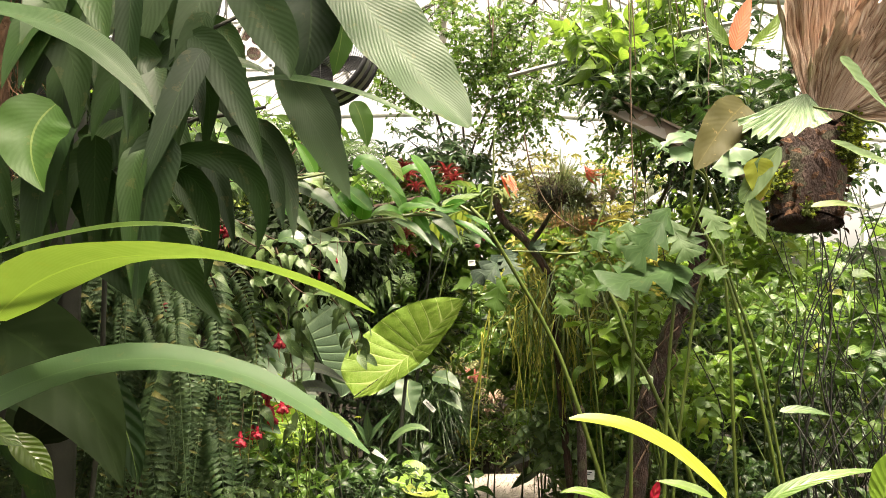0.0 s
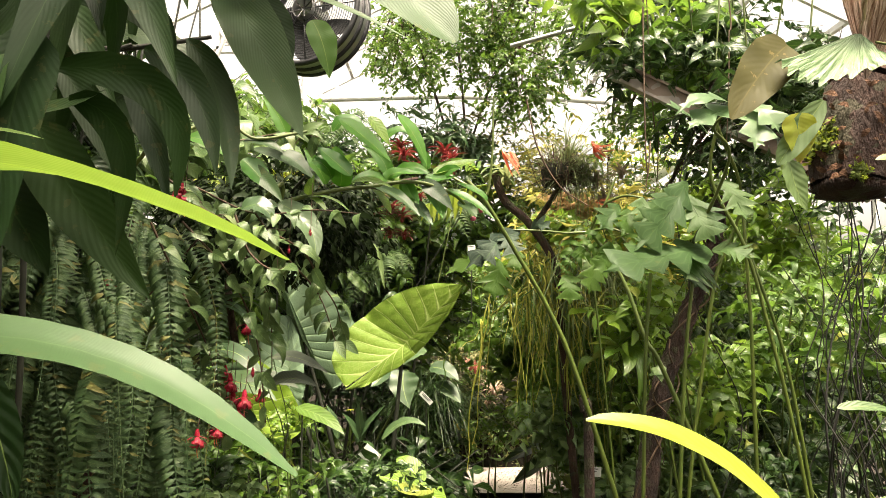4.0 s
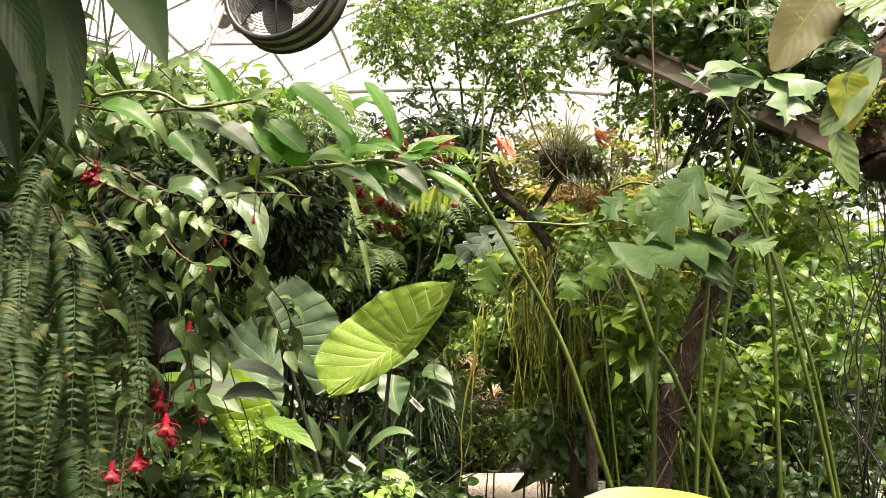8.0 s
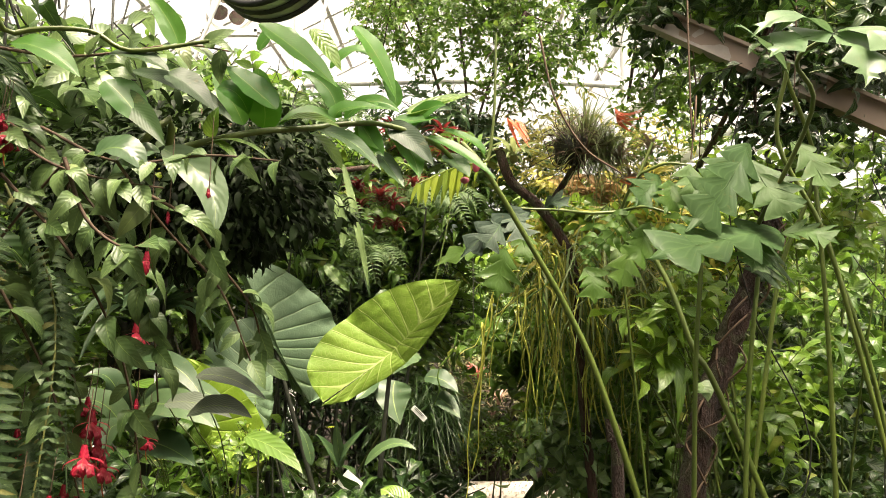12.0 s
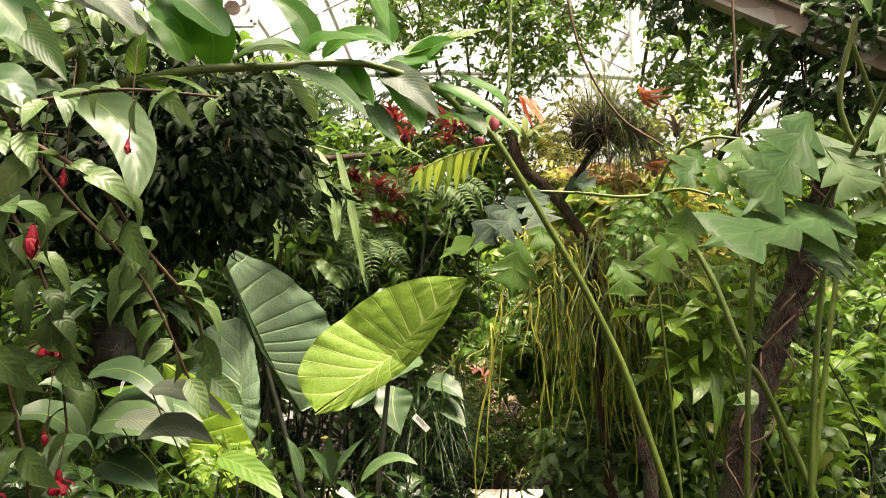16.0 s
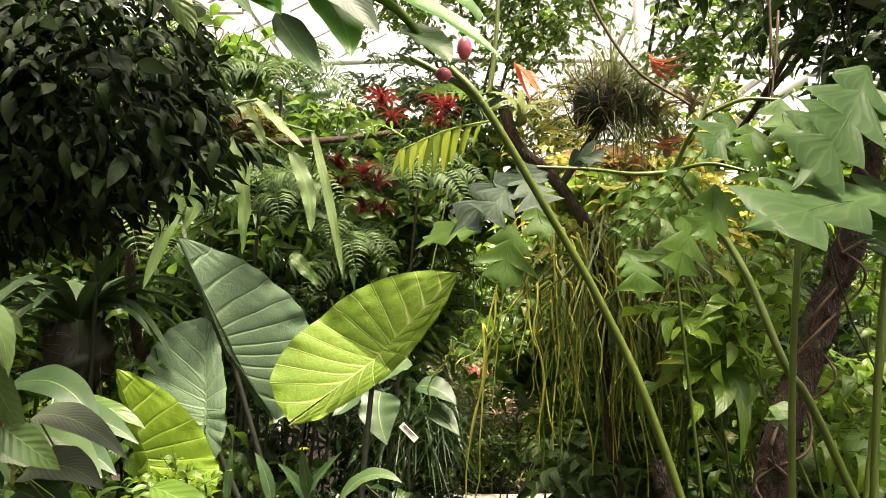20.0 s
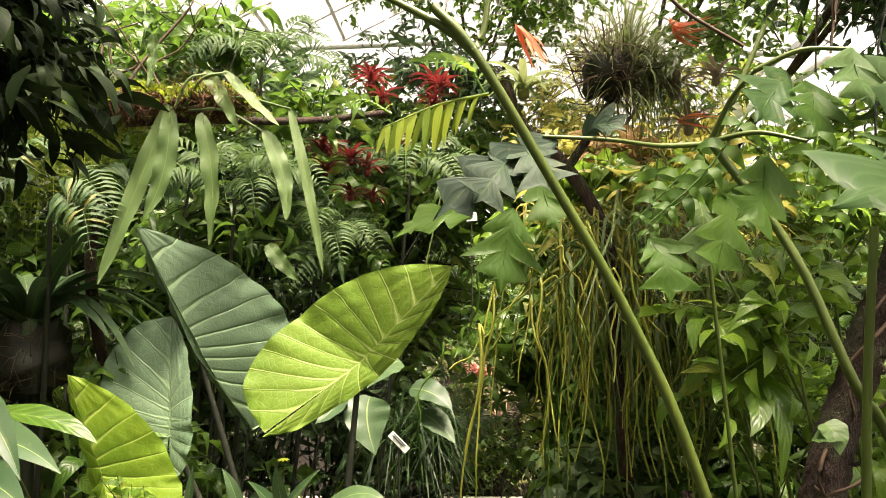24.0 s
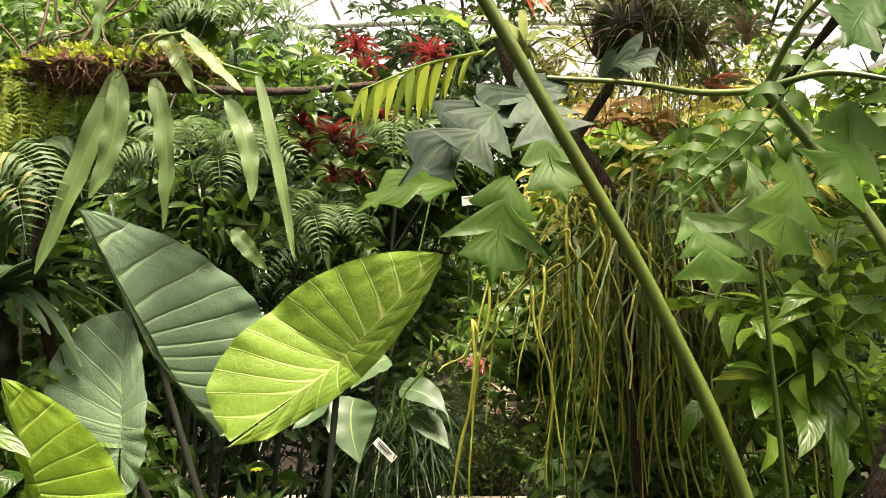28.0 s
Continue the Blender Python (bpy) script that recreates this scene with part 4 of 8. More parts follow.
lf(near, (-0.460, 0.900, 1.541), (-0.424, 0.900, 1.466), (-0.404, 0.900, 1.393), 0.046, M_DEEP, (0.5, -0.9, -0.1))
lf(near, (-0.567, 0.800, 1.497), (-0.533, 0.800, 1.480), (-0.498, 0.800, 1.464), 0.034, M_MID)
lf(near, (-0.544, 0.850, 1.468), (-0.514, 0.850, 1.440), (-0.488, 0.850, 1.413), 0.033, M_BRIGHT)
part("stem", tube_geo([(-0.75, 0.75, 0), (-0.68, 0.60, 1.0), (-0.444, 0.655, 1.613)], 0.014, 0.007, 8), M_STEMG, near)
part("stem", tube_geo([(-0.74, 0.78, 0), (-0.70, 0.72, 0.9), (-0.545, 0.590, 1.438)], 0.014, 0.007, 8), M_STEMG, near)
part("stem", tube_geo([(-0.77, 0.8, 0), (-0.7, 0.8, 1.0), (-0.533, 0.740, 1.617)], 0.014, 0.007, 8), M_STEMG, near)

dark = plant("ginger_plant", (-0.95, 1.2, 0), "glossy ginger clump with long drooping ribbed leaves, the dark ones coloured for shade", "ginger plant")
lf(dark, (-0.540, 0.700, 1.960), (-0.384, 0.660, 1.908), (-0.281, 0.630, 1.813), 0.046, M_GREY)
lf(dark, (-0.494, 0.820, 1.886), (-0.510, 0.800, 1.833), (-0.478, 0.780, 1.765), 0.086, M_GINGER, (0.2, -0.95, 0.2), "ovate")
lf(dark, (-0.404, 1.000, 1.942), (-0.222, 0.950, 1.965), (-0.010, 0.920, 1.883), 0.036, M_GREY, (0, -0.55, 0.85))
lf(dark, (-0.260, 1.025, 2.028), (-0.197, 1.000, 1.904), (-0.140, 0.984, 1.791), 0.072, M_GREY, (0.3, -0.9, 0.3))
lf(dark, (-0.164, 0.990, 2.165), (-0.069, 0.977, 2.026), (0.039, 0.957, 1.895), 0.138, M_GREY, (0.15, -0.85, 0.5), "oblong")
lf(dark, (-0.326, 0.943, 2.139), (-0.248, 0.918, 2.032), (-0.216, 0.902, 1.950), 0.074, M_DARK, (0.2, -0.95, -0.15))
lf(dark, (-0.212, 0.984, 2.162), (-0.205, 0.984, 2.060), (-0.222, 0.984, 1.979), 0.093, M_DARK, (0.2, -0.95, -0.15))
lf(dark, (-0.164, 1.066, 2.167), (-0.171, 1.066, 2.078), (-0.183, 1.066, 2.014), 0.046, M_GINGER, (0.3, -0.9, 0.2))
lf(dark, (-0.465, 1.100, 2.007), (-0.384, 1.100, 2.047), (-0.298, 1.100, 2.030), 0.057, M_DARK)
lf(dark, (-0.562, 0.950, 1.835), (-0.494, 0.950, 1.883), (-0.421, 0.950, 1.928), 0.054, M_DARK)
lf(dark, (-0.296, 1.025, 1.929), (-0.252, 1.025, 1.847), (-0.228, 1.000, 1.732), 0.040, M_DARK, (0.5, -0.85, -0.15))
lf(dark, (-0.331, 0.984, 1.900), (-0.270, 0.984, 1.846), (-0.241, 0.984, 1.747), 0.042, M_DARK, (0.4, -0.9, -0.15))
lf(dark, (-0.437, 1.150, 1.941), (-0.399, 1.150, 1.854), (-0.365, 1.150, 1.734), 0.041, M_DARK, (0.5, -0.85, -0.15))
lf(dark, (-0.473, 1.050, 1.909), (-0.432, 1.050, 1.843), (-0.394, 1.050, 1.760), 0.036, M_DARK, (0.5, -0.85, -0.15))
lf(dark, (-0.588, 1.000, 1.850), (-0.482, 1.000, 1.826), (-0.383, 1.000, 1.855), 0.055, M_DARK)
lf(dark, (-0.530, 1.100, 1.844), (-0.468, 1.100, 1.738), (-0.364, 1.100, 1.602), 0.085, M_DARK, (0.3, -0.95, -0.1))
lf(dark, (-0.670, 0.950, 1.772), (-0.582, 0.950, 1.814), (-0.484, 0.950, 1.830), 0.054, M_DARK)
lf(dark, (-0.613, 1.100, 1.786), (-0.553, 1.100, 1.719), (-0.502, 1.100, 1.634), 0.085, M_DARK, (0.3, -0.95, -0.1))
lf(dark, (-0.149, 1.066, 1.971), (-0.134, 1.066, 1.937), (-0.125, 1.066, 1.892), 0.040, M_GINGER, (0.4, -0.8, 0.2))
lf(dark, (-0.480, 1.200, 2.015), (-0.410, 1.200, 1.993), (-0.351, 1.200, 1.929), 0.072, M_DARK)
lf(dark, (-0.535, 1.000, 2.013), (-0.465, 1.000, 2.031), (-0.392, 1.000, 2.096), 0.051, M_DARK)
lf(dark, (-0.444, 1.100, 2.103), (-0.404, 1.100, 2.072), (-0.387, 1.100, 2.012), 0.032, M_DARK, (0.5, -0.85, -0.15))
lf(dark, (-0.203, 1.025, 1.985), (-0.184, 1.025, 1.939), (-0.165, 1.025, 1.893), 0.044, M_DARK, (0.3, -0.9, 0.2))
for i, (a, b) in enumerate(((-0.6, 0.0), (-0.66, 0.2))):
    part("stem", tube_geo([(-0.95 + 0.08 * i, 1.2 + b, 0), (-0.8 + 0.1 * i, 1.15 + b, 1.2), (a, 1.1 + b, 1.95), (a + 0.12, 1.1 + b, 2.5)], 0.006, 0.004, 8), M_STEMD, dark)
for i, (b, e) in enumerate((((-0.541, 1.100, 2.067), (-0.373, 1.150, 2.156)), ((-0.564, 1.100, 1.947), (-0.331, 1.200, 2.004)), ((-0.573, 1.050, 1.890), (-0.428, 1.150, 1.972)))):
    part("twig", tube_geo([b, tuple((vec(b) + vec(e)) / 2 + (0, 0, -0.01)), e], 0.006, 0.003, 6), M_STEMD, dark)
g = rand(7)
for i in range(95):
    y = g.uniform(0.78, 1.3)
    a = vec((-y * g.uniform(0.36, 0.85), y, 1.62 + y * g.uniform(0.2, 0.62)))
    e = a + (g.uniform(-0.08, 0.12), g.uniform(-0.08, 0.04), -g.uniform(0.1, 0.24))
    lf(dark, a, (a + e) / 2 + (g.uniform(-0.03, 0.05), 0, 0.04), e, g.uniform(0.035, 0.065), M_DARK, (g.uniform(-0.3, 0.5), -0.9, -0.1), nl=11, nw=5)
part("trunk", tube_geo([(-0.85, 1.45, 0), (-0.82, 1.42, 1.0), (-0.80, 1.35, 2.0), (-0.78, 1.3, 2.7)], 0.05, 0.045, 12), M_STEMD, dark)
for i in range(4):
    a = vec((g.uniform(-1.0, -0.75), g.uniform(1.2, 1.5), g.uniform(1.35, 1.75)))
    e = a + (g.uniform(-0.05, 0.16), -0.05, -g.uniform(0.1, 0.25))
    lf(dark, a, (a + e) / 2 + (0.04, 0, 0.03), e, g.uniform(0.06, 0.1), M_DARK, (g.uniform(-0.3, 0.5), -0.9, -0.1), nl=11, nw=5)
# Added out of view, above and to the left, to shade the foreground clump.
top = plant("ginger_plant", (-1.1, 0.6, 0), "unseen ginger clump added as a roof of overlapping leaves for shade", "ginger plant")
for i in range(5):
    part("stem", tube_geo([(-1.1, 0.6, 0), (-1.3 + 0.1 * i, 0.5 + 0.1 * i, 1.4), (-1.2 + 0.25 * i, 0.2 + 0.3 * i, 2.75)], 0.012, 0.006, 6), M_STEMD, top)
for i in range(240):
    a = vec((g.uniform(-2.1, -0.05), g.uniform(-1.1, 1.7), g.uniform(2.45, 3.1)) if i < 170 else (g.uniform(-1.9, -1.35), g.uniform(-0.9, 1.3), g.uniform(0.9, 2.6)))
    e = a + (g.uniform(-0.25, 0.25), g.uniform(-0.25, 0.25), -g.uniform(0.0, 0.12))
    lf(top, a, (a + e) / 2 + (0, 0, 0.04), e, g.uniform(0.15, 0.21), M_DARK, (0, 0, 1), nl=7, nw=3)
trunk = plant("palm_trunk", (-0.731, 1.000, 2.022), "shaggy palm trunk wrapped in brown coir fibre", "trunk")
trunk.location.z = 0
part("bark", tube_geo([(-0.78, 1.05, 0), (-0.78, 1.05, 1.2), (-0.76, 1.05, 2.6)], 0.05, 0.05, 14), M_FIBRE, trunk)
g = rand(8)
n = 900
th = g.uniform(0, 6.283, n)
m = poses(np.stack([-0.765 + 0.055 * np.cos(th), 1.05 + 0.055 * np.sin(th), g.uniform(1.85, 2.6, n)], -1), np.stack([np.cos(th) * 0.35, np.sin(th) * 0.35, -np.ones(n)], -1) + g.normal(size=(n, 3)) * 0.35, g.normal(size=(n, 3)), g.uniform(0.04, 0.12, n))
part("fibre", strew([leaf_tpl(1, 0.02, "needle", 0.5, 0.1, 4, 2)], m), M_FIBRE, trunk, kind="stuff")

yl = plant("ginger_shoot", (0.6, 0.95, 0), "low ginger shoot with a yellowed arching leaf and pink bud", "ginger plant")
lf(yl, (0.383, 0.920, 1.373), (0.276, 0.900, 1.457), (0.169, 0.900, 1.480), 0.034, M_YEL, (-0.1, -0.5, 0.9), "strap", wave=0.01)
lf(yl, (0.376, 0.950, 1.365), (0.337, 0.950, 1.380), (0.297, 0.950, 1.387), 0.016, M_LIME)
lf(yl, (0.438, 0.950, 1.350), (0.519, 0.950, 1.388), (0.619, 0.950, 1.402), 0.021, M_BRIGHT, (0, -0.5, 0.9))
lf(yl, (0.249, 0.950, 1.350), (0.202, 0.950, 1.371), (0.163, 0.950, 1.371), 0.018, M_BRIGHT, (0, -0.5, 0.9))
lf(yl, (0.579, 0.900, 1.364), (0.593, 0.900, 1.408), (0.614, 0.900, 1.444), 0.046, M_BRIGHT, (0, -0.8, 0.5))
lf(yl, (0.292, 0.950, 1.357), (0.297, 0.950, 1.374), (0.302, 0.950, 1.388), 0.013, M_PETAL, (0, -1, 0.2), "lance")
part("stem", tube_geo([(0.6, 0.95, 0), (0.55, 0.95, 0.7), (0.383, 0.920, 1.373)], 0.01, 0.005, 8), M_STEMG, yl)
part("stem", tube_geo([(0.6, 0.95, 0), (0.58, 0.95, 0.7), (0.438, 0.950, 1.350)], 0.01, 0.005, 8), M_STEMG, yl)

vine = plant("climbing_vine", (1.25, 1.35, 0), "slender climbing vine with pale pointed leaves beside the staghorn", "vine")
part("stem", tube_geo([(1.25, 1.35, 0), (1.1, 1.35, 1.2), (0.925, 1.300, 1.908), (0.840, 1.300, 2.012), (0.750, 1.300, 2.036)], 0.004, 0.002, 6), M_STEMG, vine)
lf(vine, (0.780, 1.250, 2.122), (0.818, 1.250, 2.065), (0.885, 1.250, 1.997), 0.062, M_FUCH, kind="ovate")
lf(vine, (0.751, 1.250, 1.953), (0.825, 1.250, 1.919), (0.889, 1.250, 1.897), 0.047, M_FUCH)
lf(vine, (0.706, 1.250, 1.824), (0.765, 1.250, 1.829), (0.821, 1.250, 1.815), 0.021, M_FUCH)
lf(vine, (0.626, 1.250, 1.439), (0.674, 1.250, 1.441), (0.721, 1.250, 1.431), 0.019, M_FUCH)
lf(vine, (0.809, 1.300, 1.693), (0.832, 1.300, 1.698), (0.854, 1.300, 1.687), 0.027, M_FUCH)

# ---- the staghorn fern on its log ----
log = plant("tree_stump_mount", (0.960, 1.720, 1.850), "dark rotting hanging log cushioned with green moss", "log")
lg = tube_geo([(0.909, 1.640, 1.851), (0.927, 1.650, 1.942), (0.960, 1.660, 2.054), (1.014, 1.680, 2.157)], 0.085, 0.075, 16, 24)
k = np.array([1 + 0.0 * p[0] + 0.16 * noise.noise(Vector(p * 14)) for p in lg[0]])
cx = np.repeat(lg[0].reshape(-1, 16, 3).mean(1), 16, 0)
part("log", (cx + (lg[0] - cx) * k[:, None], lg[1], lg[2]), M_BARK, log)
part("end_grain", blob_geo((0.909, 1.640, 1.851), (0.08, 0.08, 0.03), 0.3), M_BARK, log)
gm = rand(300)
lv = cx + (lg[0] - cx) * k[:, None]
out = unit(lg[0] - cx)
wet = np.array([noise.noise(Vector(p * 9)) for p in lv]) + 0.25 * out[:, 1] * -1
pick = np.nonzero(wet > 0.34)[0]
pick = gm.choice(pick, 1500)
part("moss", strew(T_SMALL, poses(lv[pick] + gm.normal(size=(1500, 3)) * 0.012, out[pick] + gm.normal(size=(1500, 3)) * 0.5 + (0, 0, -0.2), gm.normal(size=(1500, 3)), gm.uniform(0.006, 0.018, 1500))), M_FERN_Y, log, "bright green moss tufts", kind="stuff")
part("moss_bed", strew(T_SMALL, poses(lv[pick] + gm.normal(size=(1500, 3)) * 0.006, out[pick] + gm.normal(size=(1500, 3)) * 0.8, out[pick], gm.uniform(0.01, 0.02, 1500))), M_MOSS, log, kind="stuff")
pick = gm.choice(len(lv), 260)
part("bark_flake", strew([leaf_tpl(1, 0.5, "oblong", 0.3, 0.1, 4, 3)], poses(lv[pick], out[pick] * 0.5 + gm.normal(size=(260, 3)) * 0.6, out[pick], gm.uniform(0.012, 0.03, 260))), M_PEAT, log, kind="stuff")
hang = vec((0.972, 1.660, 2.144))
part("hanging_wire", tube_geo([hang, hang + (0.0, 0, 0.4), (0.8, hang[1], 6.0)], 0.003, 0.003, 5, 3), M_BLACK, log)
stag = plant("staghorn_fern", (0.923, 1.600, 2.117), "staghorn fern with brown papery shields and frilled green frond", "fern")


def fan_frond(root, spread, tip_mid, mat, name, ruffle, n_ribs, nu=18, nv=61, cup=0.12, frill=0.02):
    """A fan-shaped sterile frond from its root out to a ragged margin."""
    o, c = vec(root), vec(tip_mid)
    d = c - o
    side = vec(spread)
    nrm = unit(np.cross(side, d))
    v = np.linspace(-1, 1, nv)
    u = np.linspace(0.02, 1, nu)[:, None]
    reach = 1 - 0.22 * v ** 2 + frill * np.sin(v * 17) + 0.6 * frill * np.sin(v * 31 + 1)
    pos = o + (u * reach)[..., None] * d * (1 - 0.15 * np.abs(v))[None, :, None] + (u ** 0.8 * v)[..., None] * side
    z = ruffle * np.sin(v * n_ribs * 3.14)[None] * u ** 1.3 + cup * (u ** 2) * 1.0 + 0 * v
    z = z + frill * 0.8 * np.array([[noise.noise(Vector((a * 9, b * 5, n_ribs))) for a in v] for b in u[:, 0]]) * u
    pos = pos + nrm * (z * np.linalg.norm(d))[..., None]
    U = np.stack([np.broadcast_to(v / 2 + 0.5, (nu, nv)), np.broadcast_to(u, (nu, nv))], -1)
    return part(name, (pos.reshape(-1, 3), grid_faces(nu, nv), U.reshape(-1, 2)), mat, stag)


fan_frond((0.906, 1.550, 2.081), (0.13, 0.02, 0.03), (0.817, 1.400, 2.457), M_PAPER, "shield", 0.008, 11, frill=0.07)
fan_frond((0.900, 1.560, 2.060), (0.08, 0.03, 0.02), (0.857, 1.400, 2.286), M_PAPER, "shield", 0.01, 7, frill=0.09)
fan_frond((0.952, 1.570, 2.087), (0.12, 0.04, -0.02), (1.049, 1.450, 2.391), M_PAPER, "shield", 0.01, 8, frill=0.08)
fan_frond((0.978, 1.600, 2.110), (0.10, 0.04, -0.1), (1.139, 1.500, 2.237), M_PAPER, "shield", 0.01, 8, frill=0.08)
fan_frond((0.825, 1.460, 2.120), (0.105, 0.0, 0.0), (0.675, 1.360, 1.967), M_STAG, "frilled_frond", 0.03, 9, cup=-0.1, frill=0.03)
part("old_frond", blade((0.677, 1.440, 2.087), (0.609, 1.400, 2.024), (0.529, 1.360, 1.921), 0.095, (0.1, -1, 0.3), "oblong", 0.15, 0.05, 17, 7, 3.0), M_OLIVE, stag, "yellow-brown ageing frond")
lf(stag, (0.733, 1.600, 2.278), (0.750, 1.600, 2.344), (0.782, 1.600, 2.426), 0.047, M_ORANGE, (0, -1, 0.2))
lf(stag, (0.719, 1.600, 2.292), (0.685, 1.600, 2.337), (0.666, 1.600, 2.396), 0.036, M_BRIGHT, (0, -1, 0.2))
lf(stag, (0.776, 1.600, 2.292), (0.820, 1.600, 2.322), (0.851, 1.600, 2.381), 0.036, M_BRIGHT, (0, -1, 0.2))
lf(stag, (0.834, 1.600, 2.031), (0.759, 1.600, 1.932), (0.730, 1.600, 1.890), 0.055, M_FUCH, (0, -1, 0.3), "ovate")
lf(stag, (0.770, 1.600, 2.002), (0.777, 1.600, 1.952), (0.774, 1.600, 1.892), 0.077, M_YEL, (0, -1, 0.3), "ovate")
lf(stag, (0.755, 1.600, 1.902), (0.767, 1.600, 1.842), (0.788, 1.600, 1.793), 0.058, M_FUCH, (0.2, -1, 0.2), "ovate")


# ---- the fuchsia, ferns and the arching branch ----
arch = plant("spiral_ginger", (-1.3, 2.0, 0), "arching leafy stem with large glossy leaves and pink bud", "spiral ginger")
part("stem", tube_geo([(-1.3, 2.0, 0), (-1.15, 1.85, 0.9), (-0.411, 1.680, 1.790), (-0.337, 1.700, 1.827), (-0.233, 1.720, 1.857), (-0.154, 1.750, 1.872), (-0.046, 1.800, 1.893), (0.045, 1.840, 1.870), (0.088, 1.870, 1.834)], 0.0065, 0.004, 8), M_STEMG, arch)
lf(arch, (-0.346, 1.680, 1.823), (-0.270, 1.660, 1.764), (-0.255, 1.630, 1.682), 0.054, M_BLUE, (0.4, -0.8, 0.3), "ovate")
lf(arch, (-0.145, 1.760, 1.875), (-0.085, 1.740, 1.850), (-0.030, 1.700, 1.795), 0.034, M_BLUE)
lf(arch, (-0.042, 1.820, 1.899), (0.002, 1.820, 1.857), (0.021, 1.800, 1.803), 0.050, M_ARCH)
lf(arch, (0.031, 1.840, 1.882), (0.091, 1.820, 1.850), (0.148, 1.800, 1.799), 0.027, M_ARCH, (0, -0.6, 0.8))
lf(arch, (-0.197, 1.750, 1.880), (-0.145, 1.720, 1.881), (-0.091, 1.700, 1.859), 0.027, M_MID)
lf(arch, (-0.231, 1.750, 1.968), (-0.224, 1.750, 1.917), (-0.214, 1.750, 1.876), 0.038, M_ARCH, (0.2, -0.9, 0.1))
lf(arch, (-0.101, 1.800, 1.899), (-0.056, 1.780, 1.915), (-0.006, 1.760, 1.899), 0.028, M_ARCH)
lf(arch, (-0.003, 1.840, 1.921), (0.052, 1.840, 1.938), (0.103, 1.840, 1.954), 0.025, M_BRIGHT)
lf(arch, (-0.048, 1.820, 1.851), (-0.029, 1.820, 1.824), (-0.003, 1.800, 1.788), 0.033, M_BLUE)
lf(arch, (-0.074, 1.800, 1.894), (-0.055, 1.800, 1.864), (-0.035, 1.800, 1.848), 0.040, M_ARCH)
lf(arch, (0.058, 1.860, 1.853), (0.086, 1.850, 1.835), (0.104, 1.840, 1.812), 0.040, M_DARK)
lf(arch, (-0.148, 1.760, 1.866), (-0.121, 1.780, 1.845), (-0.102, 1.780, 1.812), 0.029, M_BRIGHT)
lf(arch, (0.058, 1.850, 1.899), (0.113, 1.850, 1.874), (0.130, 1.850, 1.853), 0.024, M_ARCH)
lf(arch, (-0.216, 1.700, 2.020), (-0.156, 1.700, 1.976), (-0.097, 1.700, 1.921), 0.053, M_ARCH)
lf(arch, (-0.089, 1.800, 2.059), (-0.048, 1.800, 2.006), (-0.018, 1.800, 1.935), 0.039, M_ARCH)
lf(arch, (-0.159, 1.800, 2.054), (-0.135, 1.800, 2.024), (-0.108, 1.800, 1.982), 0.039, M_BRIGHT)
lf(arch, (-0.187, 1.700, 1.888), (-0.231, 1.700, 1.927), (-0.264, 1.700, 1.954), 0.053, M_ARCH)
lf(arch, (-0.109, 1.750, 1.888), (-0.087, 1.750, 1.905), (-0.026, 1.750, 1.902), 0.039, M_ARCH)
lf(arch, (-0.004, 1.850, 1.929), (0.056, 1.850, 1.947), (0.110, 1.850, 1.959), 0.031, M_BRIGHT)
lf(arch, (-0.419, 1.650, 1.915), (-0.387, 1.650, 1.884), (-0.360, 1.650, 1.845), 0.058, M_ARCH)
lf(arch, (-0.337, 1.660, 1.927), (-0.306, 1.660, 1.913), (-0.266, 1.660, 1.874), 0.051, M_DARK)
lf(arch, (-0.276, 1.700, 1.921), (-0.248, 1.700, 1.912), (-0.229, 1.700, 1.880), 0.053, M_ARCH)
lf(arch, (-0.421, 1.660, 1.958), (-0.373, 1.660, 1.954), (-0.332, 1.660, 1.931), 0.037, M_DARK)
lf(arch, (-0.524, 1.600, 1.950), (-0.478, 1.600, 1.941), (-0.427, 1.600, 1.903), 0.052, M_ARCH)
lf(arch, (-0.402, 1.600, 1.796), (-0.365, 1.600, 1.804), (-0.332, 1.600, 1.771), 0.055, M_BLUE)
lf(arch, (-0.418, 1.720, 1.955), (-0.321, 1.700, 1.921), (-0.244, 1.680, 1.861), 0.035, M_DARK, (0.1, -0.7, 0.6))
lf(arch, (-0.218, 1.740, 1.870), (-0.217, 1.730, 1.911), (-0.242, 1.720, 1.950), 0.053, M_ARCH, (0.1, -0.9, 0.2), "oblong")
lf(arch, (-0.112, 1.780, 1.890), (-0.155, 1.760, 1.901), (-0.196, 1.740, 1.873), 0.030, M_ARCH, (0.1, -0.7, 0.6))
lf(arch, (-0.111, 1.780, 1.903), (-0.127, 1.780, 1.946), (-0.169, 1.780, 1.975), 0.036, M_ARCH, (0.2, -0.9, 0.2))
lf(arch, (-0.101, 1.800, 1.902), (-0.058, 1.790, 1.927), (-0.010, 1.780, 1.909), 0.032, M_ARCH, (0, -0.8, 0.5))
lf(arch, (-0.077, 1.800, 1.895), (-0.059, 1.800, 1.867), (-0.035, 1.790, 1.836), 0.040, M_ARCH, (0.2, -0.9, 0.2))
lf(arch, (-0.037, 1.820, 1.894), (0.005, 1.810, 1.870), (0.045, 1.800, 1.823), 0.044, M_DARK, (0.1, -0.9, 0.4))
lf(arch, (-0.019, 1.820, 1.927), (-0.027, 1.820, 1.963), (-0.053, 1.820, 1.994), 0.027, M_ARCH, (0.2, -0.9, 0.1))
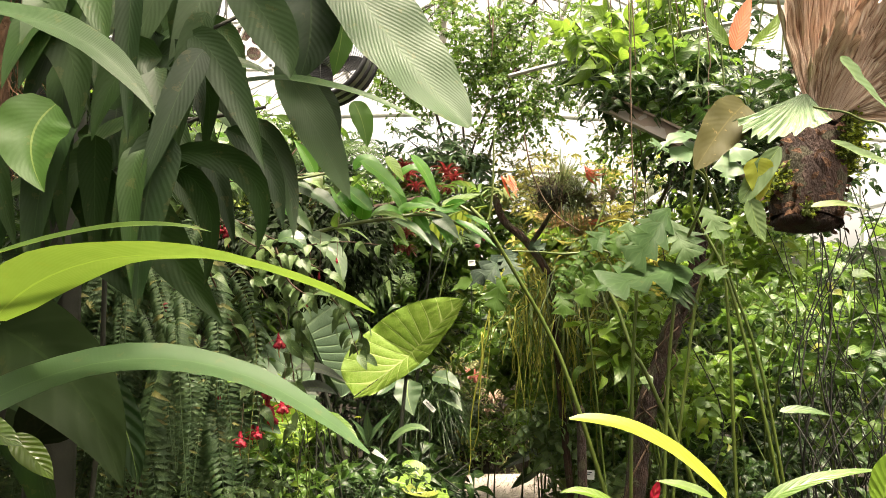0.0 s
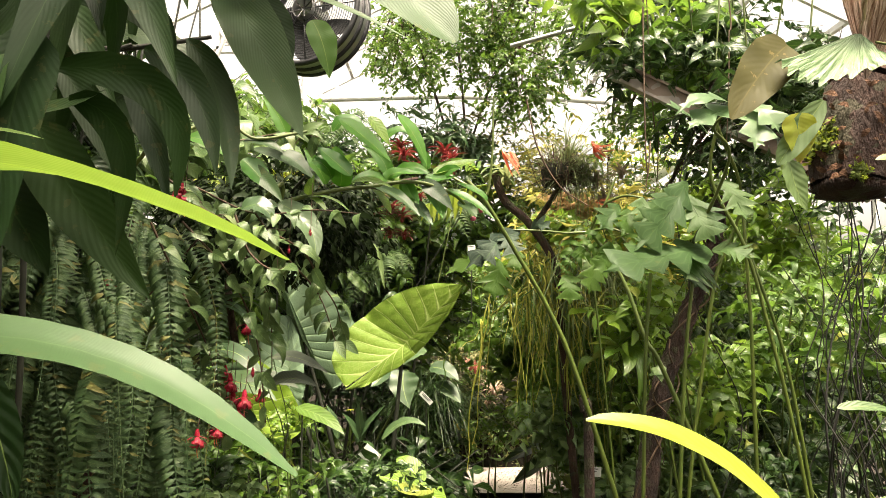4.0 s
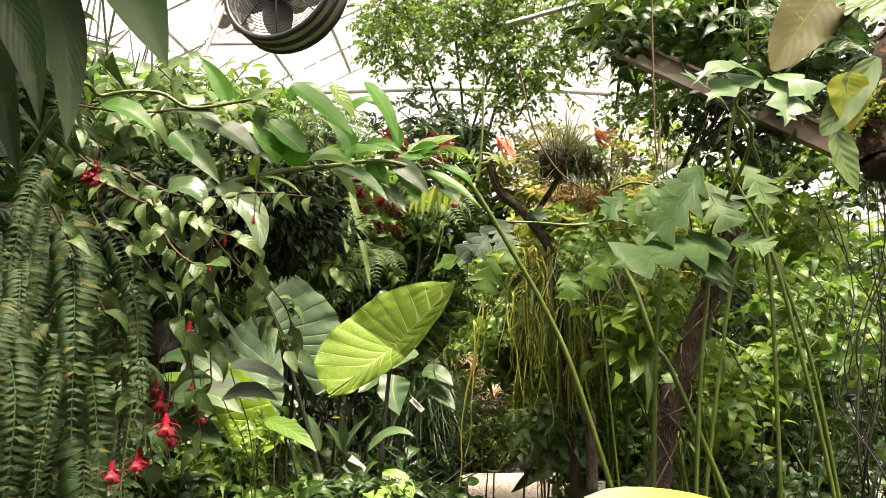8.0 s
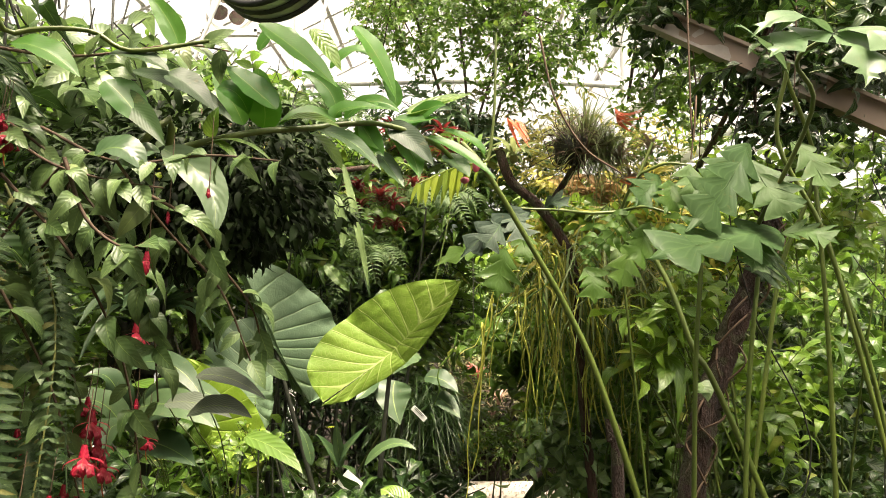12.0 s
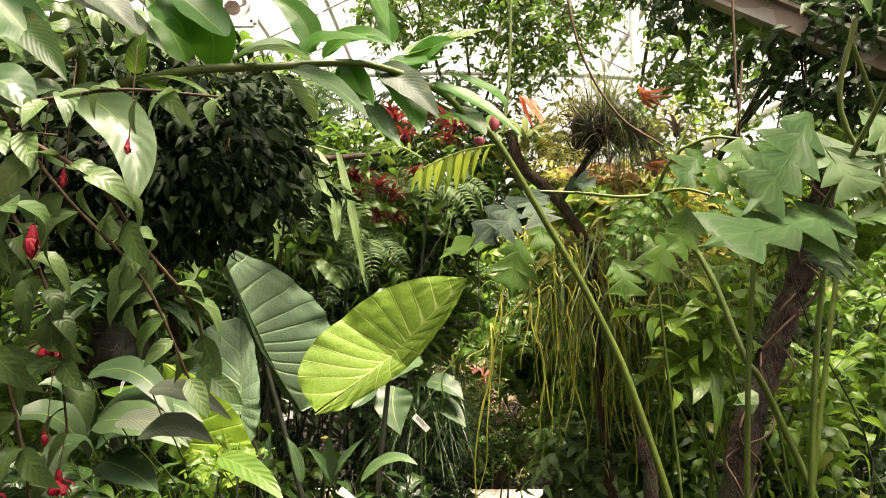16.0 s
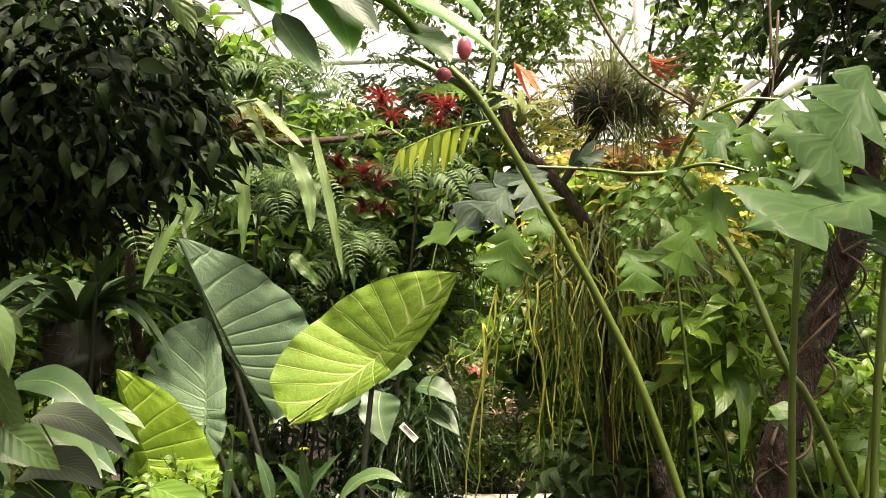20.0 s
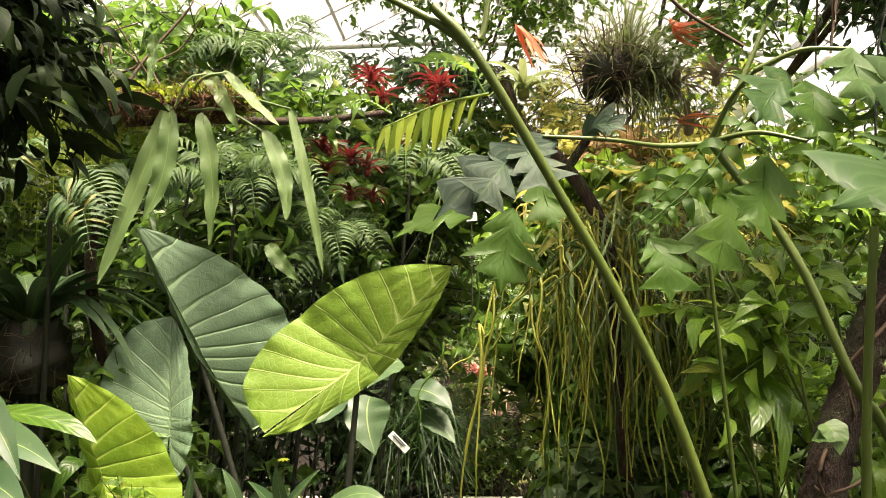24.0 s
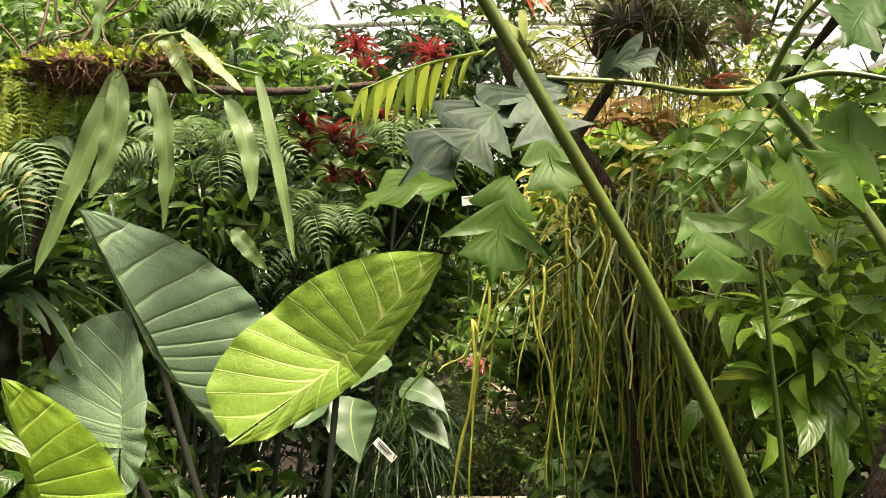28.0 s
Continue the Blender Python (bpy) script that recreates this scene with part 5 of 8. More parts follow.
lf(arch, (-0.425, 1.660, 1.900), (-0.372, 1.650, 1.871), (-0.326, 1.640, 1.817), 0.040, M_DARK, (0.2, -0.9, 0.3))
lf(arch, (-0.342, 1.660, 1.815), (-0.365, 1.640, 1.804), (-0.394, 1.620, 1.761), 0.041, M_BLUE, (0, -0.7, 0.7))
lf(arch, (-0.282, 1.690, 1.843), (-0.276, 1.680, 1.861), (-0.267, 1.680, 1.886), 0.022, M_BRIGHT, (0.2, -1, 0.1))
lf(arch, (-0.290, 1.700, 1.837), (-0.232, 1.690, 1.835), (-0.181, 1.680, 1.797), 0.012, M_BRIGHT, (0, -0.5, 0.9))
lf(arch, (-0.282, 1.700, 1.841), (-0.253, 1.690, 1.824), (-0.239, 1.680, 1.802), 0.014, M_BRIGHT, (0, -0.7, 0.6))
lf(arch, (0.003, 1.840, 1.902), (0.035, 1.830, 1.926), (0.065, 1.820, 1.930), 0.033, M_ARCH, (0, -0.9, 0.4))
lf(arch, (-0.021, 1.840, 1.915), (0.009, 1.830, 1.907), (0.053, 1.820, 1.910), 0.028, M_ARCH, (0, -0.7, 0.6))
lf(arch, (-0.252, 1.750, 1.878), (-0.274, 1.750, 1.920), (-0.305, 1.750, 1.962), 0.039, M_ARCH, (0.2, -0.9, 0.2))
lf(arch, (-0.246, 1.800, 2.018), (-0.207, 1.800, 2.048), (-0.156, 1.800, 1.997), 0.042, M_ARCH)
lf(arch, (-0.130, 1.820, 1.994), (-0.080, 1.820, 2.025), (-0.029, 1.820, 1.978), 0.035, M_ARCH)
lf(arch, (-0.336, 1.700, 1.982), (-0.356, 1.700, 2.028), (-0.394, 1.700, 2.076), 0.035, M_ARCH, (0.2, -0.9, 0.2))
part("bud", blob_geo((0.097, 1.870, 1.812), (0.008, 0.007, 0.006), 0.1), M_BUD, arch, "small pink bud")
part("bud", blob_geo((0.117, 1.870, 1.837), (0.007, 0.007, 0.011), 0.1), M_BUD, arch, "small pink bud")
part("stem", tube_geo([(-1.25, 2.0, 0), (-1.2, 1.9, 1.2), (-0.616, 1.600, 1.912), (-0.533, 1.620, 1.973), (-0.448, 1.650, 1.989), (-0.390, 1.660, 1.963), (-0.284, 1.680, 1.985)], 0.005, 0.003, 8), M_STEMG, arch)

fuchsia = plant("fuchsia_shrub", (-1.0, 1.75, 0), "fuchsia shrub with hanging crimson flowers and oval leaves", "fuchsia")
g = rand(21)
fl_leaf = [mesh_of("leaf", leaf_tpl(1, 0.46, "ovate", b, 0.2, 7, 5, 0.02), M_FUCH) for b in (0.1, 0.3, 0.5)]


def fuchsia_twig(pts, n, size):
    geo = tube_geo(pts, 0.0026, 0.0012, 6)
    part("twig", geo, M_TWIG, fuchsia)
    c = geo[0].reshape(-1, 6, 3).mean(1)
    t = np.linspace(0.1, 1, n)
    idx = (t * (len(c) - 1)).astype(int)
    p = c[idx]
    d = unit(np.gradient(c, axis=0))[idx]
    out = unit(g.normal(size=(n, 3)) * (1, 0.6, 0.5))
    way = unit(d * 0.5 + out + (0, -0.15, -0.55))
    face = unit(vec((0, -0.8, 0.7)) + g.normal(size=(n, 3)) * 0.35)
    leaves("leaf", fl_leaf, fuchsia, poses(p, way, face, size * g.uniform(0.7, 1.2, n)))


fuchsia_twig([(-1.0, 1.75, 0), (-0.95, 1.72, 1.1), (-0.488, 1.620, 1.750), (-0.435, 1.600, 1.714), (-0.359, 1.580, 1.681)], 16, 0.052)
fuchsia_twig([(-0.540, 1.700, 1.862), (-0.382, 1.620, 1.791), (-0.252, 1.600, 1.795), (-0.154, 1.600, 1.787)], 14, 0.052)
fuchsia_twig([(-0.373, 1.600, 1.788), (-0.313, 1.620, 1.700), (-0.247, 1.650, 1.619), (-0.217, 1.700, 1.516)], 16, 0.052)
fuchsia_twig([(-0.334, 1.600, 1.746), (-0.270, 1.600, 1.707), (-0.246, 1.650, 1.650), (-0.215, 1.700, 1.589), (-0.204, 1.720, 1.516)], 19, 0.052)
fuchsia_twig([(-0.527, 1.600, 1.771), (-0.424, 1.600, 1.658), (-0.378, 1.650, 1.520), (-0.368, 1.700, 1.337)], 19, 0.052)
fuchsia_twig([(-0.571, 1.550, 1.763), (-0.519, 1.600, 1.618), (-0.477, 1.650, 1.487), (-0.454, 1.700, 1.311)], 19, 0.052)
fuchsia_twig([(-0.593, 1.680, 1.876), (-0.494, 1.660, 1.806), (-0.407, 1.640, 1.712), (-0.359, 1.660, 1.623)], 22, 0.05)
fuchsia_twig([(-0.495, 1.700, 1.775), (-0.407, 1.680, 1.697), (-0.365, 1.700, 1.586), (-0.367, 1.740, 1.452)], 20, 0.05)
fuchsia_twig([(-0.654, 1.700, 1.718), (-0.564, 1.700, 1.624), (-0.494, 1.720, 1.511), (-0.464, 1.750, 1.356)], 22, 0.05)
fuchsia_twig([(-0.383, 1.500, 1.770), (-0.354, 1.500, 1.698), (-0.308, 1.500, 1.663), (-0.277, 1.500, 1.672)], 9, 0.052)
fuchsia_twig([(-0.560, 1.600, 1.862), (-0.474, 1.600, 1.792), (-0.391, 1.600, 1.764), (-0.308, 1.600, 1.751)], 12, 0.052)
fuchsia_twig([(-0.604, 1.600, 1.957), (-0.477, 1.650, 1.951), (-0.340, 1.700, 1.987), (-0.253, 1.700, 1.976)], 16, 0.052)


def fuchsia_flower(at, size, open_=True):
    """A hanging flower: tube, four sepals, petals, stamens and its stalk."""
    a = vec(at)
    fl = part("flower", join_geo([tube_geo([a + (0, 0, size * 0.3), a + (0, 0, size * 0.15), a], size * 0.06, size * 0.13, 8, 6)]), M_PETAL, fuchsia, "hanging crimson fuchsia flower")
    geo = []
    for i in range(4):
        th = i * 1.57 + 0.4
        o = vec((math.cos(th), math.sin(th), 0))
        k = 0.5 if open_ else 0.12
        geo.append(blade(a + o * size * 0.08, a + o * size * (0.1 + k * 0.6) + (0, 0, -size * 0.12), a + o * size * (0.08 + k * 0.7) + (0, 0, -size * (0.3 if open_ else 0.42)), size * 0.22, -o, "ovate", 0.1, 0.02, 6, 3))
        geo.append(blade(a, a + o * size * 0.12 + (0, 0, -size * 0.25), a + o * size * 0.06 + (0, 0, -size * 0.5), size * 0.2, o, "oblong", 0.1, 0.04, 5, 3))
    if open_:
        for i in range(9):
            th = i * 2.4
            o = vec((math.cos(th), math.sin(th), 0))
            r = 0.10 + 0.14 * (i % 3) / 2
            geo.append(blade(a + o * size * 0.04 - (0, 0, size * 0.1), a + o * size * (r + 0.1) + (0, 0, -size * 0.3), a + o * size * r + (0, 0, -size * (0.42 + 0.05 * (i % 2))), size * 0.22, -o, "round", 0.1, 0.2, 5, 5, 2.0))
    part("petal", join_geo(geo), M_PETAL, fl)
    if open_:
        part("stamen", tube_geo([a, a + (0, 0, -size * 0.6), a + (size * 0.05, 0, -size * 0.85)], size * 0.025, size * 0.015, 5), M_ORANGE, fl)
    part("stalk", tube_geo([a + (0, 0, size * 0.3), a + (size * 0.06, 0, size * 0.6), a + (size * 0.05, 0.01, size + (0.03 if open_ else 0.09))], 0.0009, 0.0007, 4), M_TWIG, fl)


fuchsia_flower((-0.456, 1.850, 1.550), 0.06)
fuchsia_flower((-0.327, 1.600, 1.655), 0.04, False)
fuchsia_flower((-0.455, 1.720, 1.426), 0.055)
fuchsia_flower((-0.451, 1.730, 1.391), 0.05)
fuchsia_flower((-0.473, 1.740, 1.447), 0.04)
fuchsia_flower((-0.436, 1.720, 1.361), 0.05)
fuchsia_flower((-0.428, 1.800, 1.439), 0.03, False)
fuchsia_flower((-0.480, 1.700, 1.326), 0.05)
fuchsia_flower((-0.584, 1.750, 1.394), 0.05)
fuchsia_flower((-0.410, 1.800, 1.386), 0.04)
fuchsia_flower((-0.529, 1.600, 1.844), 0.03)
fuchsia_flower((-0.546, 1.600, 1.827), 0.03)
fuchsia_flower((-0.301, 1.600, 1.713), 0.022, False)
fuchsia_flower((-0.267, 1.650, 1.754), 0.02, False)
fuchsia_flower((-0.534, 1.600, 1.831), 0.035)
fuchsia_flower((-0.441, 1.600, 1.342), 0.04)
fuchsia_flower((-0.669, 1.600, 1.650), 0.04)
fuchsia_flower((-0.371, 1.550, 1.413), 0.05)
fuchsia_flower((-0.481, 1.600, 1.327), 0.05)
fuchsia_flower((-0.525, 1.600, 1.823), 0.05)

fern = plant("hanging_fern", (-0.95, 1.7, 0), "dense dark-green fern with long drooping feathery fronds", "fern")
g = rand(31)
for i in range(150):
    bx, bz = g.uniform(-1.15, -0.53), g.uniform(1.35, 1.85)
    b = (bx, g.uniform(1.48, 1.78), bz)
    dx = g.uniform(-0.14, 0.12)
    ln = g.uniform(0.22, 0.5)
    mid = (bx + dx * g.uniform(0.1, 1.2), b[1] - 0.06, bz - ln * g.uniform(0.1, 0.4))
    tip = (bx + dx * 1.2, b[1] - 0.12, bz - ln)
    part("frond", frond_geo(b, mid, tip, g.uniform(0.02, 0.034) if i % 4 else 0.046, 40, (0.25 + g.normal(0, 0.45), -1, 0.3 + g.normal(0, 0.45)), 0.3, 0.5, seed=i), M_FERN, fern)
part("crown", tube_geo([(-0.95, 1.75, 0), (-0.85, 1.78, 0.9), (-0.72, 1.8, 1.8)], 0.03, 0.02, 8), M_BARK, fern)

# The bush's shade is painted into its leaf colour.
hb = plant("hanging_basket_plant", (-0.323, 2.000, 1.680), "dense dark-leaved shrub with shade painted in, hanging like a rounded cushion", "shrub")
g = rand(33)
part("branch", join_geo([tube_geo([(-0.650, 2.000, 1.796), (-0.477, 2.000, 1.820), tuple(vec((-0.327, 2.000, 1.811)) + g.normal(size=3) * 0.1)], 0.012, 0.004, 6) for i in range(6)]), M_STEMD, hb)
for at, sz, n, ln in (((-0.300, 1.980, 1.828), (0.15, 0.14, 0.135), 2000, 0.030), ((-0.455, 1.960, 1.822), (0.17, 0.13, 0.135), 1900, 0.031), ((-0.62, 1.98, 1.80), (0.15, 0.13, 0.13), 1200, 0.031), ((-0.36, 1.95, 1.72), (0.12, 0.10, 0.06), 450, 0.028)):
    part("foliage", strew(T_BUSH, bush_poses(g, n, at, sz, ln, 0.75, 0.25, 0.7)), M_SHADED, hb, kind="stuff")
part("foliage", strew(T_BUSH, bush_poses(g, 1300, (-0.41, 1.945, 1.82), (0.29, 0.16, 0.15), 0.034, 0.8, 0.9, 0.8)), M_SHADED, hb, kind="stuff")

# ---- the tall lobed plant ----
lob = plant("tree_philodendron", (0.85, 2.6, 0), "tall philodendron with deeply lobed leaves on long stalks", "philodendron")


def lobed(base, mid, tip, width, mat=M_LOBE, facing=(0, -0.85, 0.5), pairs=4, lobe=0.66):
    part("leaf", lobed_geo(base, mid, tip, width, facing, pairs, len(lob.children), lobe), mat, lob)


def grounded(p, q):
    """Where a stem that comes down from q through p meets the soil."""
    d = vec(p) - vec(q)
    k = vec(p)[2] / max(1e-3, -d[2])
    return tuple(vec(p) + d * k * (0.75, 0.75, 1))


def stalk(*pts, r=0.0072, r1=0.006):
    if pts[0][2] == 0:
        foot = grounded(pts[1], pts[2])
        pts = (foot, tuple((vec(foot) + vec(pts[1])) / 2), *pts[1:])
    part("stalk", tube_geo(pts, r, r1, 8), M_STEMG, lob)


stalk((0.86, 2.5, 0), (0.686, 2.450, 1.209), (0.699, 2.450, 1.470), (0.720, 2.450, 1.704))
stalk((0.98, 2.45, 0), (0.795, 2.400, 1.224), (0.816, 2.400, 1.475), (0.841, 2.400, 1.666))
stalk((0.95, 2.7, 0), (0.908, 2.650, 1.002), (0.967, 2.650, 1.396), (1.025, 2.650, 1.709), (1.105, 2.600, 1.981), (0.980, 2.500, 2.232), r1=0.006)
stalk((1.2, 2.6, 0), (1.209, 2.500, 1.159), (1.140, 2.500, 1.495), (1.067, 2.500, 1.788), (0.955, 2.500, 2.035), (0.967, 2.450, 2.234))
stalk((1.25, 2.7, 0), (1.282, 2.600, 1.138), (1.227, 2.600, 1.454), (1.132, 2.600, 1.761))
stalk((1.1, 2.7, 0), (1.121, 2.600, 1.172), (1.120, 2.600, 1.561), (1.105, 2.600, 1.981), r=0.008)
lobed((0.917, 2.420, 1.776), (0.687, 2.260, 1.746), (0.488, 2.150, 1.690), 0.215, M_LOBE, (0.1, -0.62, 0.78))
lobed((0.823, 2.400, 1.995), (0.736, 2.320, 1.882), (0.609, 2.250, 1.762), 0.150, M_LOBE, (0.25, -0.95, 0.3))
lobed((0.836, 2.400, 1.961), (0.847, 2.340, 1.878), (0.880, 2.300, 1.790), 0.130, M_LOBE, (-0.1, -0.95, 0.4))
lobed((0.917, 2.420, 1.776), (0.960, 2.380, 1.775), (1.011, 2.340, 1.744), 0.130, M_LOBE, (0, -0.7, 0.75))
lobed((0.840, 2.380, 1.757), (0.813, 2.340, 1.719), (0.780, 2.300, 1.673), 0.13, M_LOBE, (0, -0.9, 0.4))
lobed((0.965, 2.450, 2.025), (0.993, 2.400, 1.953), (1.009, 2.360, 1.867), 0.12, M_LOBE, (0, -0.95, 0.4))
lobed((0.895, 2.450, 1.757), (0.876, 2.430, 1.704), (0.845, 2.400, 1.653), 0.15, M_DARK, (0, -0.95, 0.2))
lobed((0.809, 2.150, 2.100), (0.723, 2.080, 2.142), (0.639, 2.020, 2.152), 0.10, M_PALE, (0, -0.7, 0.7), 2)
lobed((0.866, 2.080, 2.159), (0.762, 2.020, 2.125), (0.676, 1.960, 2.062), 0.095, M_PALE, (0.1, -0.7, 0.7), 2)
lobed((0.866, 2.080, 2.159), (0.757, 2.020, 2.173), (0.653, 1.980, 2.111), 0.085, M_PALE, (0.1, -0.6, 0.8), 2)
lobed((0.873, 2.080, 2.159), (0.879, 2.000, 2.090), (0.852, 1.960, 2.005), 0.12, M_PALE, (0, -0.95, 0.3), 2)
lobed((0.881, 2.080, 2.166), (0.907, 2.000, 2.124), (0.932, 1.980, 2.057), 0.10, M_PALE, (0, -0.85, 0.5), 2)
lobed((0.847, 2.420, 1.936), (0.871, 2.360, 1.893), (0.906, 2.320, 1.802), 0.130, M_LOBE, (0, -0.9, 0.4))
lobed((0.844, 2.420, 2.008), (0.740, 2.360, 1.916), (0.652, 2.320, 1.857), 0.12, M_LOBE, (0.2, -0.9, 0.4))
stalk((0.838, 2.420, 1.768), (0.911, 2.250, 2.044), (0.812, 2.120, 2.114), (0.866, 2.080, 2.159), r=0.006, r1=0.004)
# the long leaning stalk and its fork
stalk((0.62, 2.45, 0), (0.478, 2.480, 1.338), (0.380, 2.470, 1.575), (0.270, 2.440, 1.765), (0.157, 2.400, 1.945), (0.100, 2.400, 2.010), r=0.0092, r1=0.0068)
stalk((0.157, 2.400, 1.945), (0.114, 2.410, 1.985), (0.030, 2.430, 2.040), r=0.008, r1=0.005)
stalk((0.157, 2.400, 1.945), (0.172, 2.400, 1.985), (0.185, 2.400, 2.110), (0.19, 2.4, 2.3), r=0.005, r1=0.003)
stalk((1.1, 2.5, 0), (0.778, 2.500, 1.356), (0.712, 2.500, 1.478), (0.660, 2.560, 1.676), (0.562, 2.619, 1.863), r=0.009, r1=0.007)
stalk((0.562, 2.619, 1.863), (0.470, 2.600, 1.856), (0.380, 2.570, 1.860), (0.268, 2.550, 1.862), r=0.005, r1=0.003)
stalk((0.562, 2.619, 1.863), (0.595, 2.610, 1.930), (0.650, 2.600, 2.060), r=0.006, r1=0.004)
# leaves that hang from the fork of the leaning stalk: greyish ones first, then the green ones with backlight put into
# their colour
for a, b, c, w, mt, k in (
    ((0.294, 2.560, 1.856), (0.189, 2.500, 1.801), (0.097, 2.460, 1.718), 0.13, M_GLAUC, 3),
    ((0.236, 2.550, 1.850), (0.251, 2.500, 1.809), (0.271, 2.470, 1.760), 0.14, M_GLAUC, 2),
    ((0.223, 2.550, 1.841), (0.188, 2.480, 1.785), (0.155, 2.460, 1.744), 0.13, M_GLAUC, 2),
    ((0.338, 2.580, 1.868), (0.363, 2.550, 1.880), (0.394, 2.520, 1.861), 0.09, M_GLAUC, 2),
    ((0.231, 2.660, 1.762), (0.216, 2.640, 1.695), (0.202, 2.620, 1.610), 0.185, M_LOBEB, 2),
    ((0.274, 2.620, 1.814), (0.280, 2.600, 1.765), (0.295, 2.580, 1.712), 0.12, M_LOBEB, 1),
    ((0.158, 2.660, 1.745), (0.102, 2.620, 1.746), (0.025, 2.600, 1.704), 0.09, M_LOBEB, 1),
    ((0.452, 2.620, 1.701), (0.466, 2.580, 1.662), (0.466, 2.560, 1.596), 0.16, M_LOBEB, 2),
    ((0.551, 2.660, 1.785), (0.551, 2.640, 1.721), (0.532, 2.620, 1.636), 0.11, M_FUCH, 3),
    ((0.583, 2.600, 1.780), (0.555, 2.560, 1.704), (0.528, 2.540, 1.634), 0.13, M_LOBEB, 2),
    ((0.638, 2.500, 1.939), (0.592, 2.460, 1.901), (0.545, 2.420, 1.847), 0.15, M_LOBE, 2),
    ((0.662, 2.500, 1.930), (0.650, 2.460, 1.885), (0.619, 2.420, 1.827), 0.14, M_LOBEB, 2),
    ((0.699, 2.450, 1.961), (0.690, 2.420, 1.911), (0.693, 2.400, 1.862), 0.15, M_LOBE, 2),
    ((0.595, 2.500, 1.815), (0.569, 2.460, 1.750), (0.522, 2.440, 1.714), 0.15, M_LOBEB, 2),
):
    lobed(a, b, c, w * 0.72, mt, (0.1, -1, 0.22), k + 1, 0.66)
for a, b in (((0.556, 2.610, 1.864), (0.594, 2.520, 1.955)), ((0.594, 2.520, 1.955), (0.699, 2.450, 1.961)), ((0.556, 2.610, 1.864), (0.669, 2.520, 1.843))):
    stalk(a, tuple((vec(a) + vec(b)) / 2 + (0, 0, 0.015)), b, r=0.005, r1=0.003)

trunk2 = plant("leaning_trunk", (0.78, 2.95, 0), "leaning reddish-brown flaking tree trunk", "trunk")
tg = tube_geo([(0.74, 2.95, 0), (0.839, 2.920, 0.967), (0.903, 2.920, 1.269), (1.011, 2.920, 1.555), (1.113, 2.920, 1.806), (1.177, 2.950, 2.044)], 0.044, 0.026, 28, 130)
cx = np.repeat(tg[0].reshape(-1, 28, 3).mean(1), 28, 0)
k = np.array([1 + 0.22 * noise.noise(Vector((p[0] * 22, p[1] * 22, p[2] * 9))) + 0.3 * abs(noise.noise(Vector((p[0] * 90, p[1] * 90, p[2] * 22)))) for p in tg[0]])
part("bark", (cx + (tg[0] - cx) * k[:, None], tg[1], tg[2]), M_BARK, trunk2)
g = rand(44)
ii = g.integers(0, len(tg[0]), 60)
out = unit(tg[0][ii] - cx[ii])
part("bark_flake", strew([leaf_tpl(1, 0.4, "oblong", 0.3, 0.1, 4, 3)], poses(tg[0][ii], out * 0.7 + (0, 0, 0.7) + g.normal(size=(60, 3)) * 0.3, out, g.uniform(0.02, 0.05, 60))), M_BARK, trunk2, kind="stuff")
ii = g.integers(0, len(tg[0]), 1600)
out = unit(tg[0][ii] - cx[ii])
part("fibre", strew([leaf_tpl(1, 0.05, "needle", 0.4, 0.2, 4, 2)], poses(tg[0][ii], out * 0.35 + (0, 0, -0.8) + g.normal(size=(1600, 3)) * 0.3, out, g.uniform(0.015, 0.05, 1600))), M_BARK, trunk2, kind="stuff")
for i in range(5):
    y0 = i * 22 + g.integers(0, 8)
    c5 = tg[0].reshape(-1, 28, 3)[y0:y0 + 45:5].mean(1)
    part("creeper", tube_geo([q + (0.05 * math.cos(1.1 * n + i), -0.04 - 0.02 * math.sin(2 * n), 0) for n, q in enumerate(c5)], 0.004, 0.003, 5), M_TWIG, trunk2)
stump = plant("cut_stump", (0.550, 2.700, 1.111), "pale cut woody stump of a stem", "stump")
stump.location.z = 0
part("wood", tube_geo([(stump.location.x, stump.location.y, 0), (0.554, 2.700, 1.137), (0.538, 2.700, 1.204), (0.531, 2.700, 1.264)], 0.022, 0.010, 10, 30), M_BARK, stump)

# ---- elephant ears ----
alo = plant("elephant_ear", (-0.316, 3.650, 0.919), "elephant-ear plant with huge heart-shaped ribbed leaves", "elephant ear")
alo.location.z = 0
part("leaf", heart_geo((-0.192, 3.700, 1.381), (0.114, 3.660, 1.700), (-0.475, 3.600, 1.181), (-0.405, 3.720, 1.535), (-0.122, 3.720, 1.341), (-0.481, 3.600, 1.169), 13, seed=1), M_ALO, alo, "pale yellow-green ribbed leaf")
part("leaf", heart_geo((-0.689, 3.600, 1.421), (-0.810, 3.420, 1.814), (-0.579, 3.800, 1.151), (-0.468, 3.980, 1.471), (-0.740, 3.700, 1.398), (-0.586, 3.800, 1.155), 11, seed=2, ruffle=0.018), M_ALOD, alo, "dark blue-green leaf with pale veins")
part("leaf", heart_geo((-0.746, 3.520, 1.218), (-0.786, 3.620, 1.544), (-0.741, 3.500, 1.055), (-0.998, 3.580, 1.300), (-0.665, 3.500, 1.252), (-0.726, 3.500, 1.055), 11, seed=3), M_ALOD, alo, "dark blue-green leaf with pale veins")
part("leaf", heart_geo((-0.882, 3.400, 1.081), (-1.000, 3.420, 1.383), (-0.773, 3.320, 0.950), (-0.665, 3.400, 1.112), (-0.928, 3.440, 1.057), (-0.781, 3.320, 0.957), 11, seed=4), M_ALOC, alo, "bright green young leaf")
